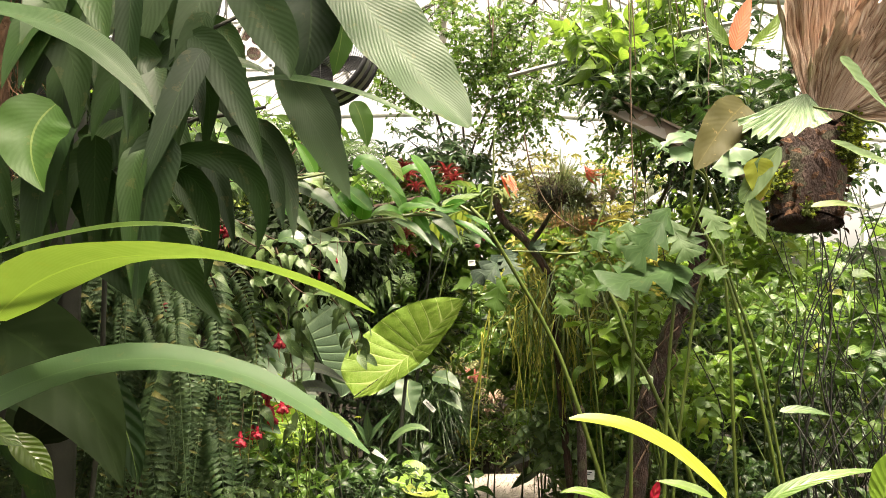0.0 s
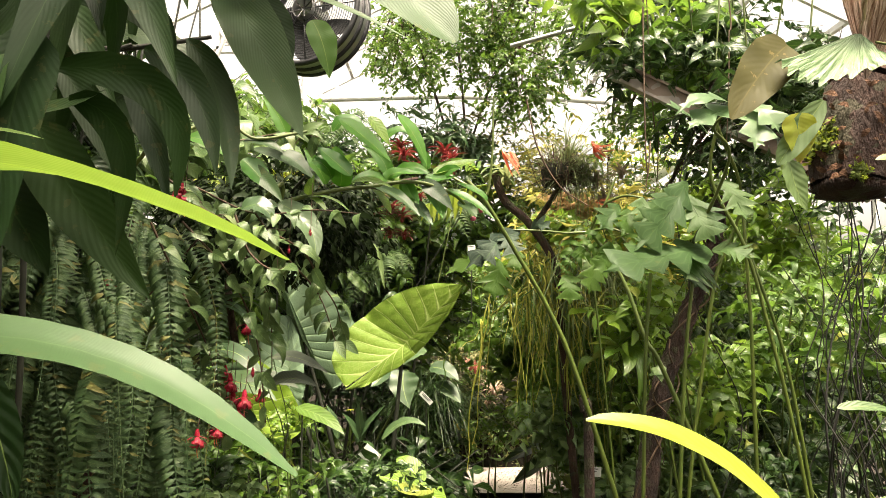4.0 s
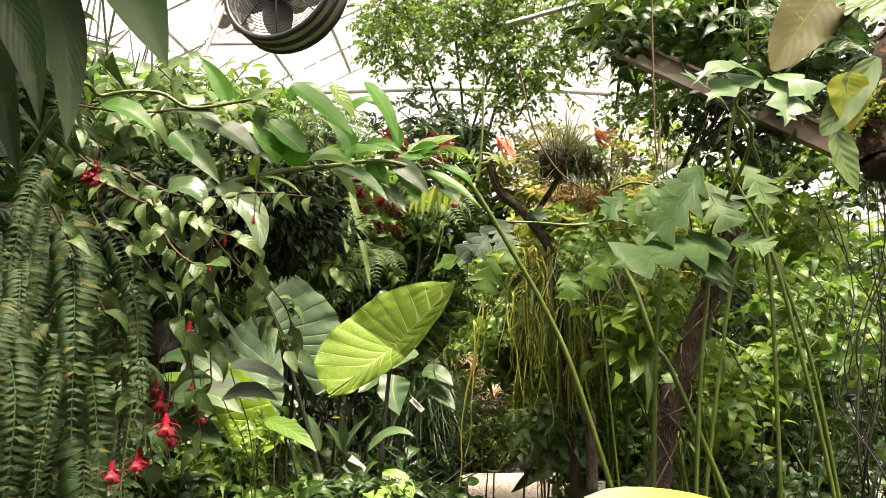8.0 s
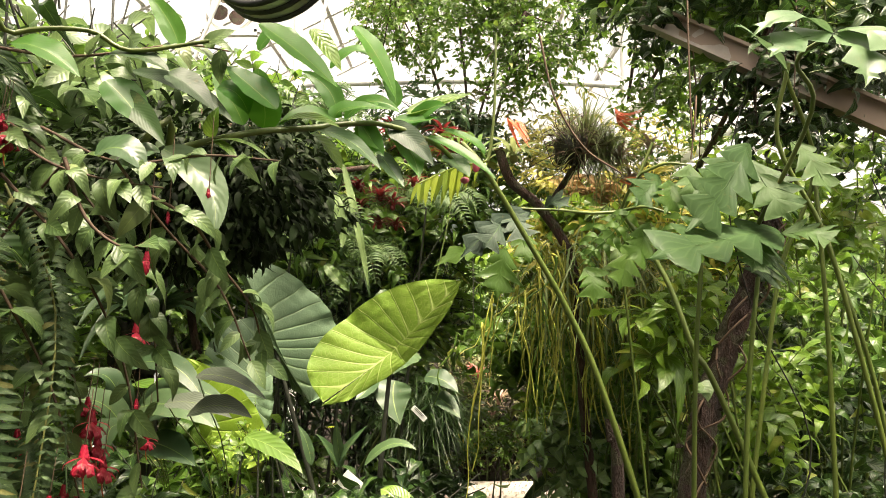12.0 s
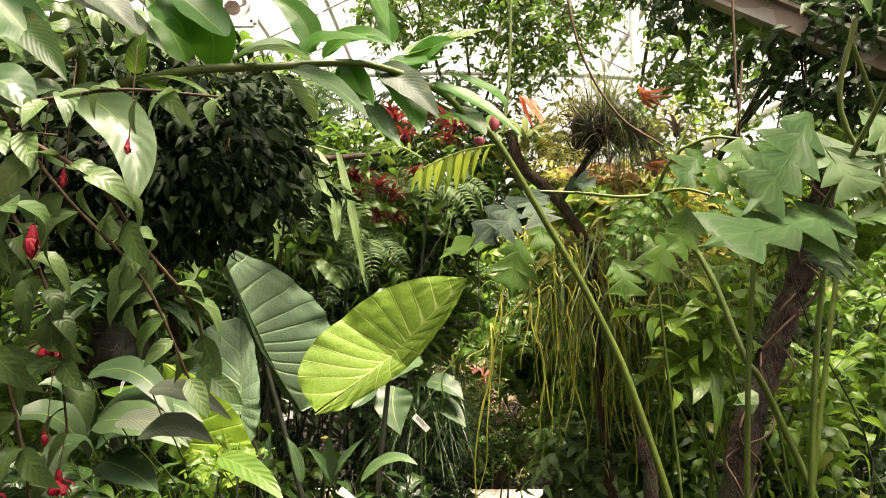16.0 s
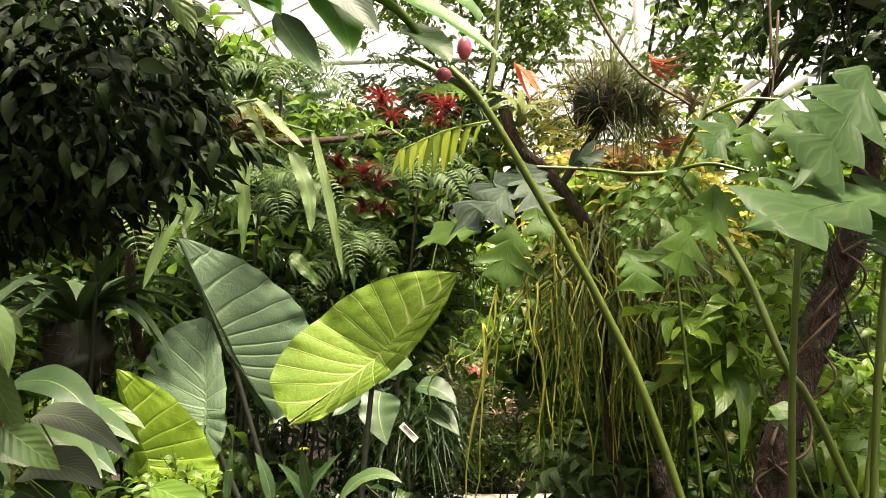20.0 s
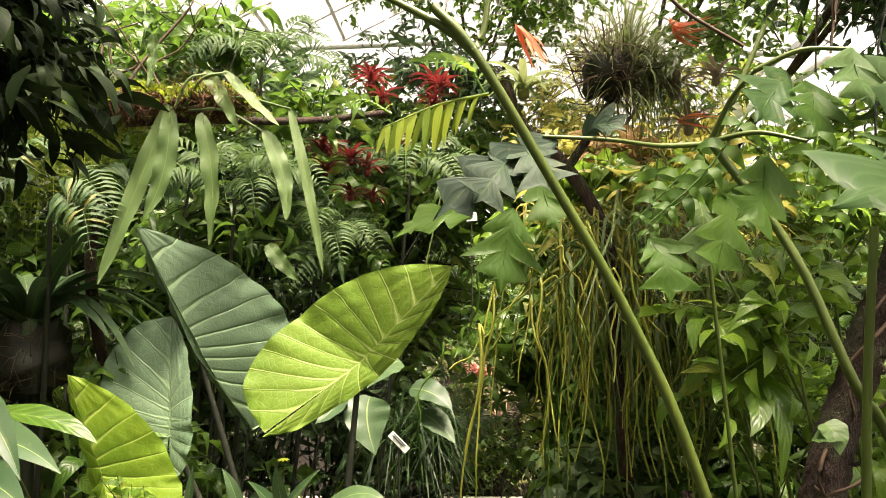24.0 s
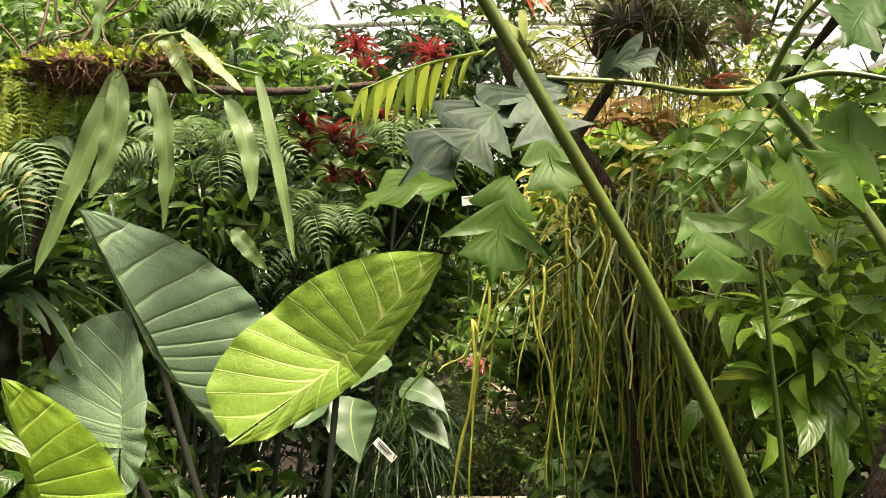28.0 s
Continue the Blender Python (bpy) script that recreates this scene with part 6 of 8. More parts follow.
lf(alo, (-1.182, 3.350, 1.285), (-0.996, 3.330, 1.273), (-0.852, 3.320, 1.210), 0.075, M_BRIGHT, (0, -0.5, 0.85), label="small bright green leaf")
fx0 = vec(alo.location)
for hub, bend in (((-0.195, 3.720, 1.375), 0.05), ((-0.699, 3.640, 1.407), -0.02), ((-0.759, 3.550, 1.204), -0.06), ((-0.899, 3.440, 1.060), -0.08)):
    h = vec(hub)
    part("stalk", tube_geo([fx0 + (bend, 0.1, 0), (fx0 * 0.45 + h * 0.55) * (1, 1, 0) + (0, 0.05, h[2] * 0.55), h], 0.016, 0.009, 8), M_STEMD, alo)


# ---- air-plant ball on its branch, with hanging cactus ----
epi = plant("air_plant_ball", (0.548, 3.300, 2.078), "air-plant ball of grassy grey-green leaves on a dark root mass", "air plant")
C = vec((0.551, 3.300, 2.213))
g = rand(51)
part("root_ball", blob_geo(C, (0.07, 0.07, 0.065), 0.6, 5), M_STEMD, epi)
d = unit(g.normal(size=(300, 3)) * (1, 0.8, 0.8) + (0.35, 0.1, 0.5))
leaves("leaf", [mesh_of("leaf", leaf_tpl(1, 0.022, "needle", b, 0.3, 8, 2), M_GRASS) for b in (0.05, 0.15, 0.3, 0.5)], epi, poses(C + d * 0.05, d, np.tile(vec((0, -0.2, 1)), (300, 1)), g.uniform(0.08, 0.2, 300)))
d = unit(g.normal(size=(420, 3)) * (1, 0.8, 0.6) + (0.6, 0.1, 0.4))
part("grass_tuft", strew([leaf_tpl(1, 0.02, "needle", b, 0.3, 8, 2) for b in (0.1, 0.3, 0.55)], poses(C + (0.05, 0.02, -0.01) + d * 0.05, d, np.tile(vec((0, -0.2, 1)), (420, 1)), g.uniform(0.10, 0.30, 420))), M_GRASS, epi, kind="stuff")
d = unit(g.normal(size=(320, 3)) * (1, 0.8, 0.7) + (0.5, 0.1, 0.2))
part("grass_tuft", strew([leaf_tpl(1, 0.018, "needle", b, 0.3, 8, 2) for b in (0.2, 0.5, 0.9)], poses(C + (0.13, 0.06, -0.03) + g.normal(size=(320, 3)) * 0.025, d, np.tile(vec((0, -0.2, 1)), (320, 1)), g.uniform(0.1, 0.27, 320))), M_GRASS, epi, kind="stuff")
d = unit(g.normal(size=(220, 3)) + (0, -0.5, 0.4))
part("root", strew([leaf_tpl(1, 0.035, "needle", 1.6, 0.3, 8, 2)], poses(C + d * 0.062, d * 0.5 + g.normal(size=(220, 3)), g.normal(size=(220, 3)), g.uniform(0.05, 0.15, 220))), M_TWIG, epi, kind="stuff")

bough = plant("dead_branch", (0.258, 3.400, 2.204), "dark gnarled branch that carries air plants", "branch")
part("limb", tube_geo([(0.268, 3.400, 2.235), (0.317, 3.400, 2.101), (0.427, 3.400, 1.998), (0.539, 3.420, 1.838), (0.582, 3.450, 1.677), (0.610, 3.500, 1.269), (0.72, 3.5, 0)], 0.02, 0.02, 10, 60), M_BARK, bough)
part("limb", tube_geo([(0.457, 3.400, 1.978), (0.529, 3.350, 2.089), (0.559, 3.300, 2.137)], 0.014, 0.012, 8), M_BARK, bough)
twig = plant("bare_twig", (0.446, 2.200, 1.888), "thin dark bare twig hanging across the leaves", "twig")
part("twig", tube_geo([(0.288, 2.300, 2.255), (0.323, 2.300, 2.096), (0.391, 2.300, 1.974), (0.480, 2.300, 1.910)], 0.003, 0.002, 6), M_TWIG, twig)

rhip = plant("hanging_cactus", (0.546, 3.450, 1.882), "curtain of thin yellow-green hanging cactus stems", "cactus")
g = rand(52)
geo = []
for i in range(160):
    off = g.normal(0, 0.15)
    top = vec((0.548, 3.420, 1.817)) + (off + 0.01, g.normal(0, 0.09), g.uniform(-0.16, 0.08) - 0.6 * abs(off))
    ln = g.uniform(0.12, 0.72) if i % 3 else g.uniform(0.1, 0.3)
    sway = g.normal(0, 0.05)
    curl, ph = g.uniform(0.004, 0.02), g.uniform(0, 6)
    pts = [top]
    for k in range(8):
        pts.append(pts[-1] + (sway * 0.2 + curl * math.sin(ph + 1.4 * k) + g.normal(0, 0.006), g.normal(0, 0.01), -ln / 8 * (-0.3 if k == 0 else 1.15)))
    part("strand", tube_geo(pts, g.uniform(0.0025, 0.005), 0.002, 4, 18), (M_RHIP, M_RHIP, M_MID, M_RHIP)[i % 4], rhip)
g = rand(53)
d = unit(g.normal(size=(260, 3)) * (1, 0.5, 0.5) + (0.1, -0.2, -0.1))
rg = plant("grassy_air_plant", (0.698, 3.500, 1.720), "arching tufts of grass-like green and yellow leaves", "air plant")
leaves("leaf", [mesh_of("leaf", q, M_GRASS) for q in T_GRASS], rg, poses(vec((0.738, 3.500, 1.678)) + g.normal(size=(260, 3)) * (0.13, 0.08, 0.08), d, np.tile(vec((0, 0, 1)), (260, 1)), g.uniform(0.15, 0.34, 260)))
rosette("bromeliad", (0.328, 3.400, 2.193), 0.15, 18, M_GRASS, 54, "pale green bromeliad rosette on a dark branch")
for i, (p, s) in enumerate((((0.748, 3.350, 2.169), 0.12), ((0.801, 3.400, 2.078), 0.12), ((0.885, 3.400, 2.222), 0.1))):
    rosette("bromeliad", p, s, 16, M_TILL, 55 + i, "faded pinkish-grey air plant rosette", group="faded air plants")
for i, (a, b, c) in enumerate((((0.719, 3.300, 2.375), (0.751, 3.250, 2.319), (0.810, 3.200, 2.325)), ((0.719, 3.300, 2.365), (0.737, 3.250, 2.299), (0.771, 3.200, 2.264)), ((0.328, 3.300, 2.327), (0.341, 3.250, 2.282), (0.357, 3.200, 2.228)), ((0.731, 3.300, 2.078), (0.763, 3.250, 2.071), (0.802, 3.200, 2.056)), ((0.278, 3.100, 2.278), (0.310, 3.100, 2.229), (0.343, 3.100, 2.174)))):
    f = plant("bromeliad_flower", a, "drooping orange-red bromeliad flower spike", "flower")
    tagged(f, group="orange flower spikes")
    for k in range(5):
        o = vec((0.012 * math.sin(2.3 * k + i), 0.010 * math.cos(1.9 * k), 0.012 * math.cos(2.3 * k + i)))
        f0 = vec(a) * (1 - 0.13 * k) + vec(b) * 0.13 * k
        part("bract", blade(f0, vec(b) * 0.9 + f0 * 0.1 + o, vec(c) + o * 1.6, 0.013, (0.3 * math.sin(k), -0.8, 0.6), "lance", 0.4, 0.02, 9, 3), M_ORANGE, f)

# yellow-green saw-edged fronds
cyc = plant("cycad", (0.210, 3.300, 2.158), "cycad with yellow-green fronds of hanging leaflets", "cycad")


def cycad_frond(base, mid, tip, length, n, mat, hang, seed):
    a, m, c = vec(base), vec(mid), vec(tip)
    q = 2 * m - (a + c) / 2
    fr = part("frond", tube_geo([a, m, c], 0.005, 0.002, 6, 10), mat, cyc)
    g = rand(seed)
    for i, t in enumerate(np.linspace(0.1, 0.97, n)):
        p = (1 - t) ** 2 * a + 2 * t * (1 - t) * q + t ** 2 * c
        d = unit((1 - t) * (q - a) + t * (c - q))
        s = unit(np.cross(d, vec((0, -0.5, 0.85))))
        ln = length * (0.55 + 0.45 * math.sin(3.1 * t)) * g.uniform(0.9, 1.1)
        for sgn in (-1, 1):
            way = unit(sgn * s * (1 - 0.55 * hang) + d * 0.35 + vec((0, -0.1, -hang)) + g.normal(size=3) * 0.06)
            e = p + way * ln
            part("leaflet", blade(p, (p + e) / 2 + vec((0, 0, 0.12 * ln)), e, ln * 0.2, unit(d + vec((0.1, -0.9, 0.3))), "oblong", 0.15, 0.02, 6, 3), mat, fr)


cycad_frond((0.222, 3.300, 2.162), (0.082, 3.300, 2.133), (-0.058, 3.250, 2.061), 0.15, 8, M_FERN_Y, 1.1, 3)
cycad_frond((0.212, 3.350, 2.181), (0.158, 3.350, 2.261), (0.037, 3.300, 2.252), 0.10, 9, M_BRIGHT, 0.2, 4)
cycad_frond((-0.057, 3.400, 2.136), (-0.137, 3.400, 2.178), (-0.207, 3.350, 2.143), 0.08, 7, M_BRIGHT, 0.2, 5)

# red bromeliads on the far branch
for i, (p, s) in enumerate((((-0.234, 4.300, 2.516), 0.13), ((-0.180, 4.250, 2.427), 0.11), ((0.070, 4.300, 2.487), 0.11), ((-0.426, 4.200, 2.201), 0.11), ((-0.302, 4.200, 2.158), 0.13), ((-0.409, 4.200, 2.113), 0.11), ((-0.237, 4.200, 2.111), 0.12), ((-0.314, 4.250, 2.016), 0.11), ((0.034, 4.300, 2.415), 0.1), ((-0.133, 4.300, 2.249), 0.1), ((-0.631, 4.300, 2.014), 0.12), ((-0.228, 4.300, 2.011), 0.1), ((-0.439, 4.400, 2.239), 0.12), ((0.024, 4.600, 2.598), 0.14), ((-0.277, 4.600, 2.639), 0.13))):
    rosette("bromeliad", p, s, 18, M_RED, 70 + i, "crimson-red bromeliad rosette growing on a branch", group="red bromeliads")

# hanging strap leaves on their peat clump
strap = plant("strap_leaf_plant", (-0.765, 3.500, 2.182), "hanging plant with long pale strap-shaped leaves", "anthurium")
for a, b, c, w in (((-0.756, 3.500, 2.199), (-0.842, 3.470, 1.922), (-0.920, 3.420, 1.645), 0.069), ((-0.756, 3.500, 2.190), (-0.759, 3.480, 1.998), (-0.808, 3.460, 1.845), 0.073), ((-0.662, 3.500, 2.172), (-0.609, 3.470, 1.978), (-0.605, 3.450, 1.760), 0.069), ((-0.460, 3.500, 2.115), (-0.395, 3.480, 1.977), (-0.378, 3.460, 1.833), 0.063), ((-0.395, 3.550, 2.200), (-0.325, 3.520, 1.933), (-0.274, 3.500, 1.675), 0.040), ((-0.647, 3.500, 2.306), (-0.583, 3.480, 2.216), (-0.524, 3.460, 2.108), 0.056), ((-0.587, 3.500, 2.306), (-0.501, 3.500, 2.213), (-0.409, 3.480, 2.126), 0.043), ((-0.813, 3.500, 2.426), (-0.810, 3.500, 2.356), (-0.815, 3.480, 2.254), 0.043), ((-0.475, 3.600, 1.771), (-0.424, 3.580, 1.717), (-0.360, 3.550, 1.655), 0.059)):
    lf(strap, a, b, c, w * 0.82, M_STRAP, (0.3 + 0.25 * math.sin(40 * a[0]), -1, 0.2), "oblong", 0.22, 0.13, 40 * math.sin(70 * a[0]), 25)
for a, b in (((-0.739, 3.500, 2.190), (-0.639, 3.500, 2.296)), ((-0.722, 3.520, 2.196), (-0.579, 3.500, 2.300)), ((-0.705, 3.520, 2.187), (-0.457, 3.500, 2.109)), ((-0.705, 3.520, 2.195), (-0.391, 3.550, 2.197))):
    part("stalk", tube_geo([a, tuple((vec(a) + vec(b)) / 2 + (0, -0.02, 0.03)), b], 0.005, 0.004, 6), M_STRAP, strap)
clump = plant("root_clump", (-0.858, 3.550, 2.162), "brown peaty root clump wedged on a branch", "root clump")
part("peat", blob_geo((-0.890, 3.560, 2.210), (0.15, 0.09, 0.045), 0.7, 5, 24, 14), M_PEAT, clump)
part("peat", blob_geo((-0.660, 3.580, 2.216), (0.13, 0.07, 0.035), 0.7, 5, 24, 14), M_PEAT, clump)
for p in ((-0.890, 3.560, 2.210), (-0.660, 3.580, 2.216)):
    dm = unit(g.normal(size=(260, 3)) + (0, -0.4, 0))
    part("root_fibre", strew([leaf_tpl(1, 0.03, "needle", 1.0, 0.1, 5, 2)], poses(vec(p) + dm * (0.12, 0.07, 0.03), dm + g.normal(size=dm.shape) * 0.5, g.normal(size=dm.shape), g.uniform(0.04, 0.11, 260))), M_PEAT, clump, kind="stuff")
for p in ((-0.890, 3.560, 2.225), (-0.660, 3.580, 2.230), (-1.02, 3.60, 2.20)):
    dm = unit(g.normal(size=(420, 3)) + (0, -0.3, 0.5))
    part("moss", strew(T_SMALL, poses(vec(p) + dm * (0.15, 0.08, 0.045), dm + g.normal(size=dm.shape) * 0.6, g.normal(size=dm.shape), g.uniform(0.012, 0.034, 420))), M_FERN_Y, clump, "yellow-green moss and fern sprouts", kind="stuff")
part("limb", tube_geo([(-1.564, 3.800, 2.308), (-1.009, 3.600, 2.177), (-0.757, 3.600, 2.183), (-0.439, 3.900, 2.252), (-0.146, 4.200, 2.365)], 0.018, 0.012, 8), M_BARK, clump)
part("limb", tube_geo([(-0.991, 3.600, 2.177), (-1.107, 3.750, 1.978), (-1.120, 3.800, 1.464), (-0.75, 3.9, 0)], 0.02, 0.02, 8), M_BARK, clump)
efern = plant("sword_fern", (-1.094, 3.600, 2.007), "yellow-green sword fern hanging from a mossy branch", "fern")
g = rand(57)
for i in range(40):
    b = vec((-1.105, 3.580, 2.155)) + (g.uniform(-0.16, 0.1), g.normal(0, 0.05), g.uniform(-0.12, 0.1))
    ln = g.uniform(0.15, 0.34)
    dx = g.normal(0, 0.07)
    part("frond", frond_geo(b, b + (dx * 0.7, -0.04, -ln * 0.35), b + (dx, -0.05, -ln), 0.022, 18, (0.1, -1, 0.1), 0.34, 0.1, seed=i, taper=0.55), M_FERN_Y, efern)
for i in range(34):
    b = vec((-1.076, 3.560, 2.158)) + (g.uniform(-0.17, 0.15), g.normal(0, 0.05), g.uniform(-0.12, 0.12))
    ln = g.uniform(0.16, 0.42)
    dx = g.normal(0, 0.05)
    part("frond", frond_geo(b, b + (dx * 0.7, -0.06, -ln * 0.3), b + (dx, -0.07, -ln), g.uniform(0.02, 0.032), 20, (0.2, -1, 0.2), 0.36, 0.2, seed=100 + i, taper=0.55), M_FERN_Y, efern)
for i in range(10):
    b = vec((-1.259, 3.700, 2.293)) + (g.uniform(-0.2, 0.2), g.normal(0, 0.05), g.uniform(-0.05, 0.05))
    dx = g.normal(0, 0.12)
    part("frond", frond_geo(b, b + (dx * 0.6, -0.1, 0.09), b + (dx * 1.2, -0.16, 0.02), 0.06, 18, (0, -0.7, 0.7), 0.2, 0.1, seed=i), M_FERN, efern)
rosette("bromeliad", (-1.30, 3.70, 1.50), 0.52, 36, M_STIFF, 61, "large dark green bromeliad with stiff arching leaves", up=0.6, tpl=[leaf_tpl(1, 0.115, "strap", b, 0.45, 11, 3) for b in (0.1, 0.3, 0.5)])
bp = plant("tree_fern_stump", ((-1.30, 3.70, 1.50))[:2] + (0,), "dark fibrous stump under a bromeliad", "stump")
part("stump", tube_geo([(*bp.location[:2], 0), (*bp.location[:2], 0.6), (-1.31, 3.72, 1.49)], 0.02, 0.03, 10), M_STEMD, bp)
part("root_mass", blob_geo((-1.31, 3.72, 1.40), (0.13, 0.12, 0.14), 0.6, 5, 22, 14), M_STEMD, bp)
dm = unit(g.normal(size=(240, 3)) + (0, -0.4, -0.2))
part("root", strew([leaf_tpl(1, 0.03, "needle", 1.0, 0.1, 5, 2)], poses(vec((-1.31, 3.72, 1.40)) + dm * 0.08, dm + g.normal(size=dm.shape) * 0.4, g.normal(size=dm.shape), g.uniform(0.05, 0.14, 240))), M_TWIG, bp, kind="stuff")

# pink bromeliads and the tuft with the label near the path
for i, (p, s, mt) in enumerate((((0.327, 6.750, 0.954), 0.2, M_PINK), ((0.500, 6.700, 0.746), 0.24, M_TILL), ((0.443, 6.700, 0.631), 0.2, M_TILL), ((0.276, 6.800, 0.976), 0.18, M_PINK))):
    rosette("bromeliad", p, s, 24, mt, 90 + i, "spiky pink bromeliad in the bank beside the path", tpl=[leaf_tpl(1, 0.09, "needle", 0.3, 0.3, 6, 3)], group="pink bromeliads")
lily = plant("lily_turf", (0.035, 4.700, 0.718), "drooping tuft of dark narrow grassy leaves", "grass")
lily.location.z = 0
g = rand(63)
d = unit(g.normal(size=(300, 3)) * (1, 0.7, 0.3) + (0, 0, 0.5))
leaves("leaf", [mesh_of("leaf", leaf_tpl(1, 0.035, "strap", b, 0.3, 9, 2), M_DEEP) for b in (0.5, 0.9, 1.3)], lily, poses(vec((-0.049, 4.700, 0.873)) + g.normal(size=(300, 3)) * (0.10, 0.1, 0.06), d, np.tile(vec((0, 0, 1)), (300, 1)), g.uniform(0.16, 0.32, 300)))


def plant_label(at, w, h, roll, lines, ground=0.0):
    a = vec(at)
    ob = thing("plant_label", (a[0], a[1] + 0.01, ground), "small white plastic plant label on a stake", "label", "plant labels")
    c, s = math.cos(radians(roll)), math.sin(radians(roll))
    tg = box_geo((-w / 2, 0, -h / 2), (w / 2, 0.003, h / 2))
    R = np.array([[c, 0, s], [0, 1, 0], [-s, 0, c]])
    part("plate", (tg[0] @ R.T + a, tg[1], tg[2]), M_LABEL, ob, smooth=False)
    for i in range(lines):
        k = box_geo((-w * 0.38, -0.002, h * (0.3 - 0.5 * i / lines) - h * 0.05), (w * (0.3 - 0.1 * i), -0.0005, h * (0.3 - 0.5 * i / lines) + h * 0.04))
        part("print", (k[0] @ R.T + a, k[1], k[2]), M_INK, ob, smooth=False)
    part("stake", tube_geo([(a[0], a[1] + 0.008, ground), (a[0], a[1] + 0.008, (a[2] + ground) / 2), (a[0], a[1] + 0.006, a[2])], 0.003, 0.003, 5, 3), M_STEMD, ob)


plant_label((-0.078, 3.880, 1.089), 0.085, 0.026, 45, 2)
plant_label((0.722, 3.400, 0.816), 0.075, 0.045, 3, 2)
plant_label((-0.267, 4.900, 0.559), 0.05, 0.045, 0, 1)
plant_label((0.201, 4.600, 1.973), 0.05, 0.04, -5, 1, 1.5)


# zebra plant, flowers and aerial roots
zeb = plant("zebra_plant", (-0.133, 3.300, 0.717), "zebra plant with white-veined dark green leaves", "zebra plant")
zeb.location.z = 0
for a, b, c, w in (((-0.054, 3.300, 0.768), (-0.169, 3.250, 0.806), (-0.293, 3.200, 0.856), 0.124), ((-0.054, 3.300, 0.768), (-0.027, 3.200, 0.758), (0.048, 3.100, 0.750), 0.124), ((-0.067, 3.300, 0.768), (-0.140, 3.200, 0.745), (-0.221, 3.100, 0.749), 0.134), ((-0.080, 3.300, 0.781), (-0.149, 3.350, 0.859), (-0.206, 3.400, 0.873), 0.107), ((-0.067, 3.300, 0.768), (-0.113, 3.150, 0.795), (-0.193, 3.050, 0.834), 0.129)):
    lf(zeb, a, b, c, w, M_ZEBRA, (0, -0.6, 0.8), "ovate", 0.2, 0.01)
part("stem", tube_geo([(*zeb.location[:2], 0), (*zeb.location[:2], 0.3), (-0.062, 3.300, 0.763)], 0.01, 0.006, 6), M_STEMG, zeb)
dot = plant("yellow_daisy", (-0.492, 3.900, 0.928), "small yellow flower on a thin stem", "flower")
dot.location.z = 0
part("petal", join_geo([blade((-0.493, 3.900, 1.021), tuple(vec((-0.493, 3.900, 1.021)) + (0.012 * math.cos(t), 0.012 * math.sin(t), 0.004)), tuple(vec((-0.493, 3.900, 1.021)) + (0.024 * math.cos(t), 0.024 * math.sin(t), 0.0)), 0.012, (0, 0, 1), "oblong", 0.1, 0, 4, 3) for t in np.linspace(0, 6.283, 10)[:-1]]), M_YEL, dot)
part("stem", tube_geo([(*dot.location[:2], 0), (*dot.location[:2], 0.4), (-0.493, 3.900, 1.019)], 0.003, 0.002, 5), M_STEMG, dot)
orc = plant("pale_orchid", (0.030, 5.000, 2.021), "small pale lilac orchid flower", "orchid")
for i in range(7):
    c = vec((0.030, 5.000, 2.099)) + (0.05 * math.cos(i * 2.4), 0.02, 0.05 * math.sin(i * 2.4))
    part("petal", blade(c, c + (0.01, -0.01, 0.01), c + (0.035 * math.cos(i * 2.4), -0.01, 0.035 * math.sin(i * 2.4)), 0.03, (0, -1, 0.2), "round", 0.1, 0.02, 5, 3), M_WHITEP, orc)
roots = plant("aerial_roots", (1.62, 2.9, 0), "tangle of dark hanging aerial roots and vines", "roots")
g = rand(64)
for i in range(44):
    x, y = 1.62 + g.normal(0, 0.15), 2.75 + g.normal(0, 0.15)
    z1 = g.uniform(1.2, 2.4)
    k = [(x + g.normal(0, 0.09), y + g.normal(0, 0.04), z1 * f) for f in np.linspace(0, 1, 7)]
    part("root", tube_geo(k, g.uniform(0.002, 0.006), 0.002, 5, 26), M_ROOT, roots)
for i, (a, b) in enumerate((((1.093, 3.000, 3.215), (1.079, 3.000, 2.634)), ((1.064, 2.600, 3.003), (1.053, 2.600, 2.127)), ((0.795, 3.000, 2.894), (0.791, 3.000, 2.525)), ((0.760, 2.600, 2.382), (0.756, 2.600, 2.009)), ((0.879, 2.900, 2.620), (0.895, 2.900, 2.078)), ((0.205, 3.000, 3.215), (0.229, 3.000, 2.826)))):
    v = plant("hanging_vine", b, "thin bare vine stem hanging from the roof", "vine")
    tagged(v, group="hanging vines")
    part("stem", tube_geo([(0.8 * round(a[0] / 0.8), a[1], 6.4 - 0.4 * abs(round(a[0] / 0.8))), a, tuple((vec(a) + vec(b)) / 2 + (0.02, 0, 0)), b], 0.0035, 0.002, 5), M_TWIG, v)

bare = plant("bare_branch", (-1.027, 3.600, 2.178), "tan twiggy bare branches above the root clump", "branch")
g = rand(67)
for i in range(9):
    a = vec((-0.948, 3.620, 2.210)) + (g.uniform(-0.25, 0.2), g.normal(0, 0.06), g.uniform(-0.03, 0.05))
    e = a + (g.normal(0, 0.16), g.normal(0, 0.05), g.uniform(0.15, 0.42))
    part("twig", tube_geo([a, a * 0.6 + e * 0.4 + g.normal(size=3) * 0.05, e + g.normal(size=3) * 0.03, e + (g.normal(0, 0.1), 0, 0.06)], g.uniform(0.003, 0.008), 0.002, 6, 18), M_TWIG, bare)
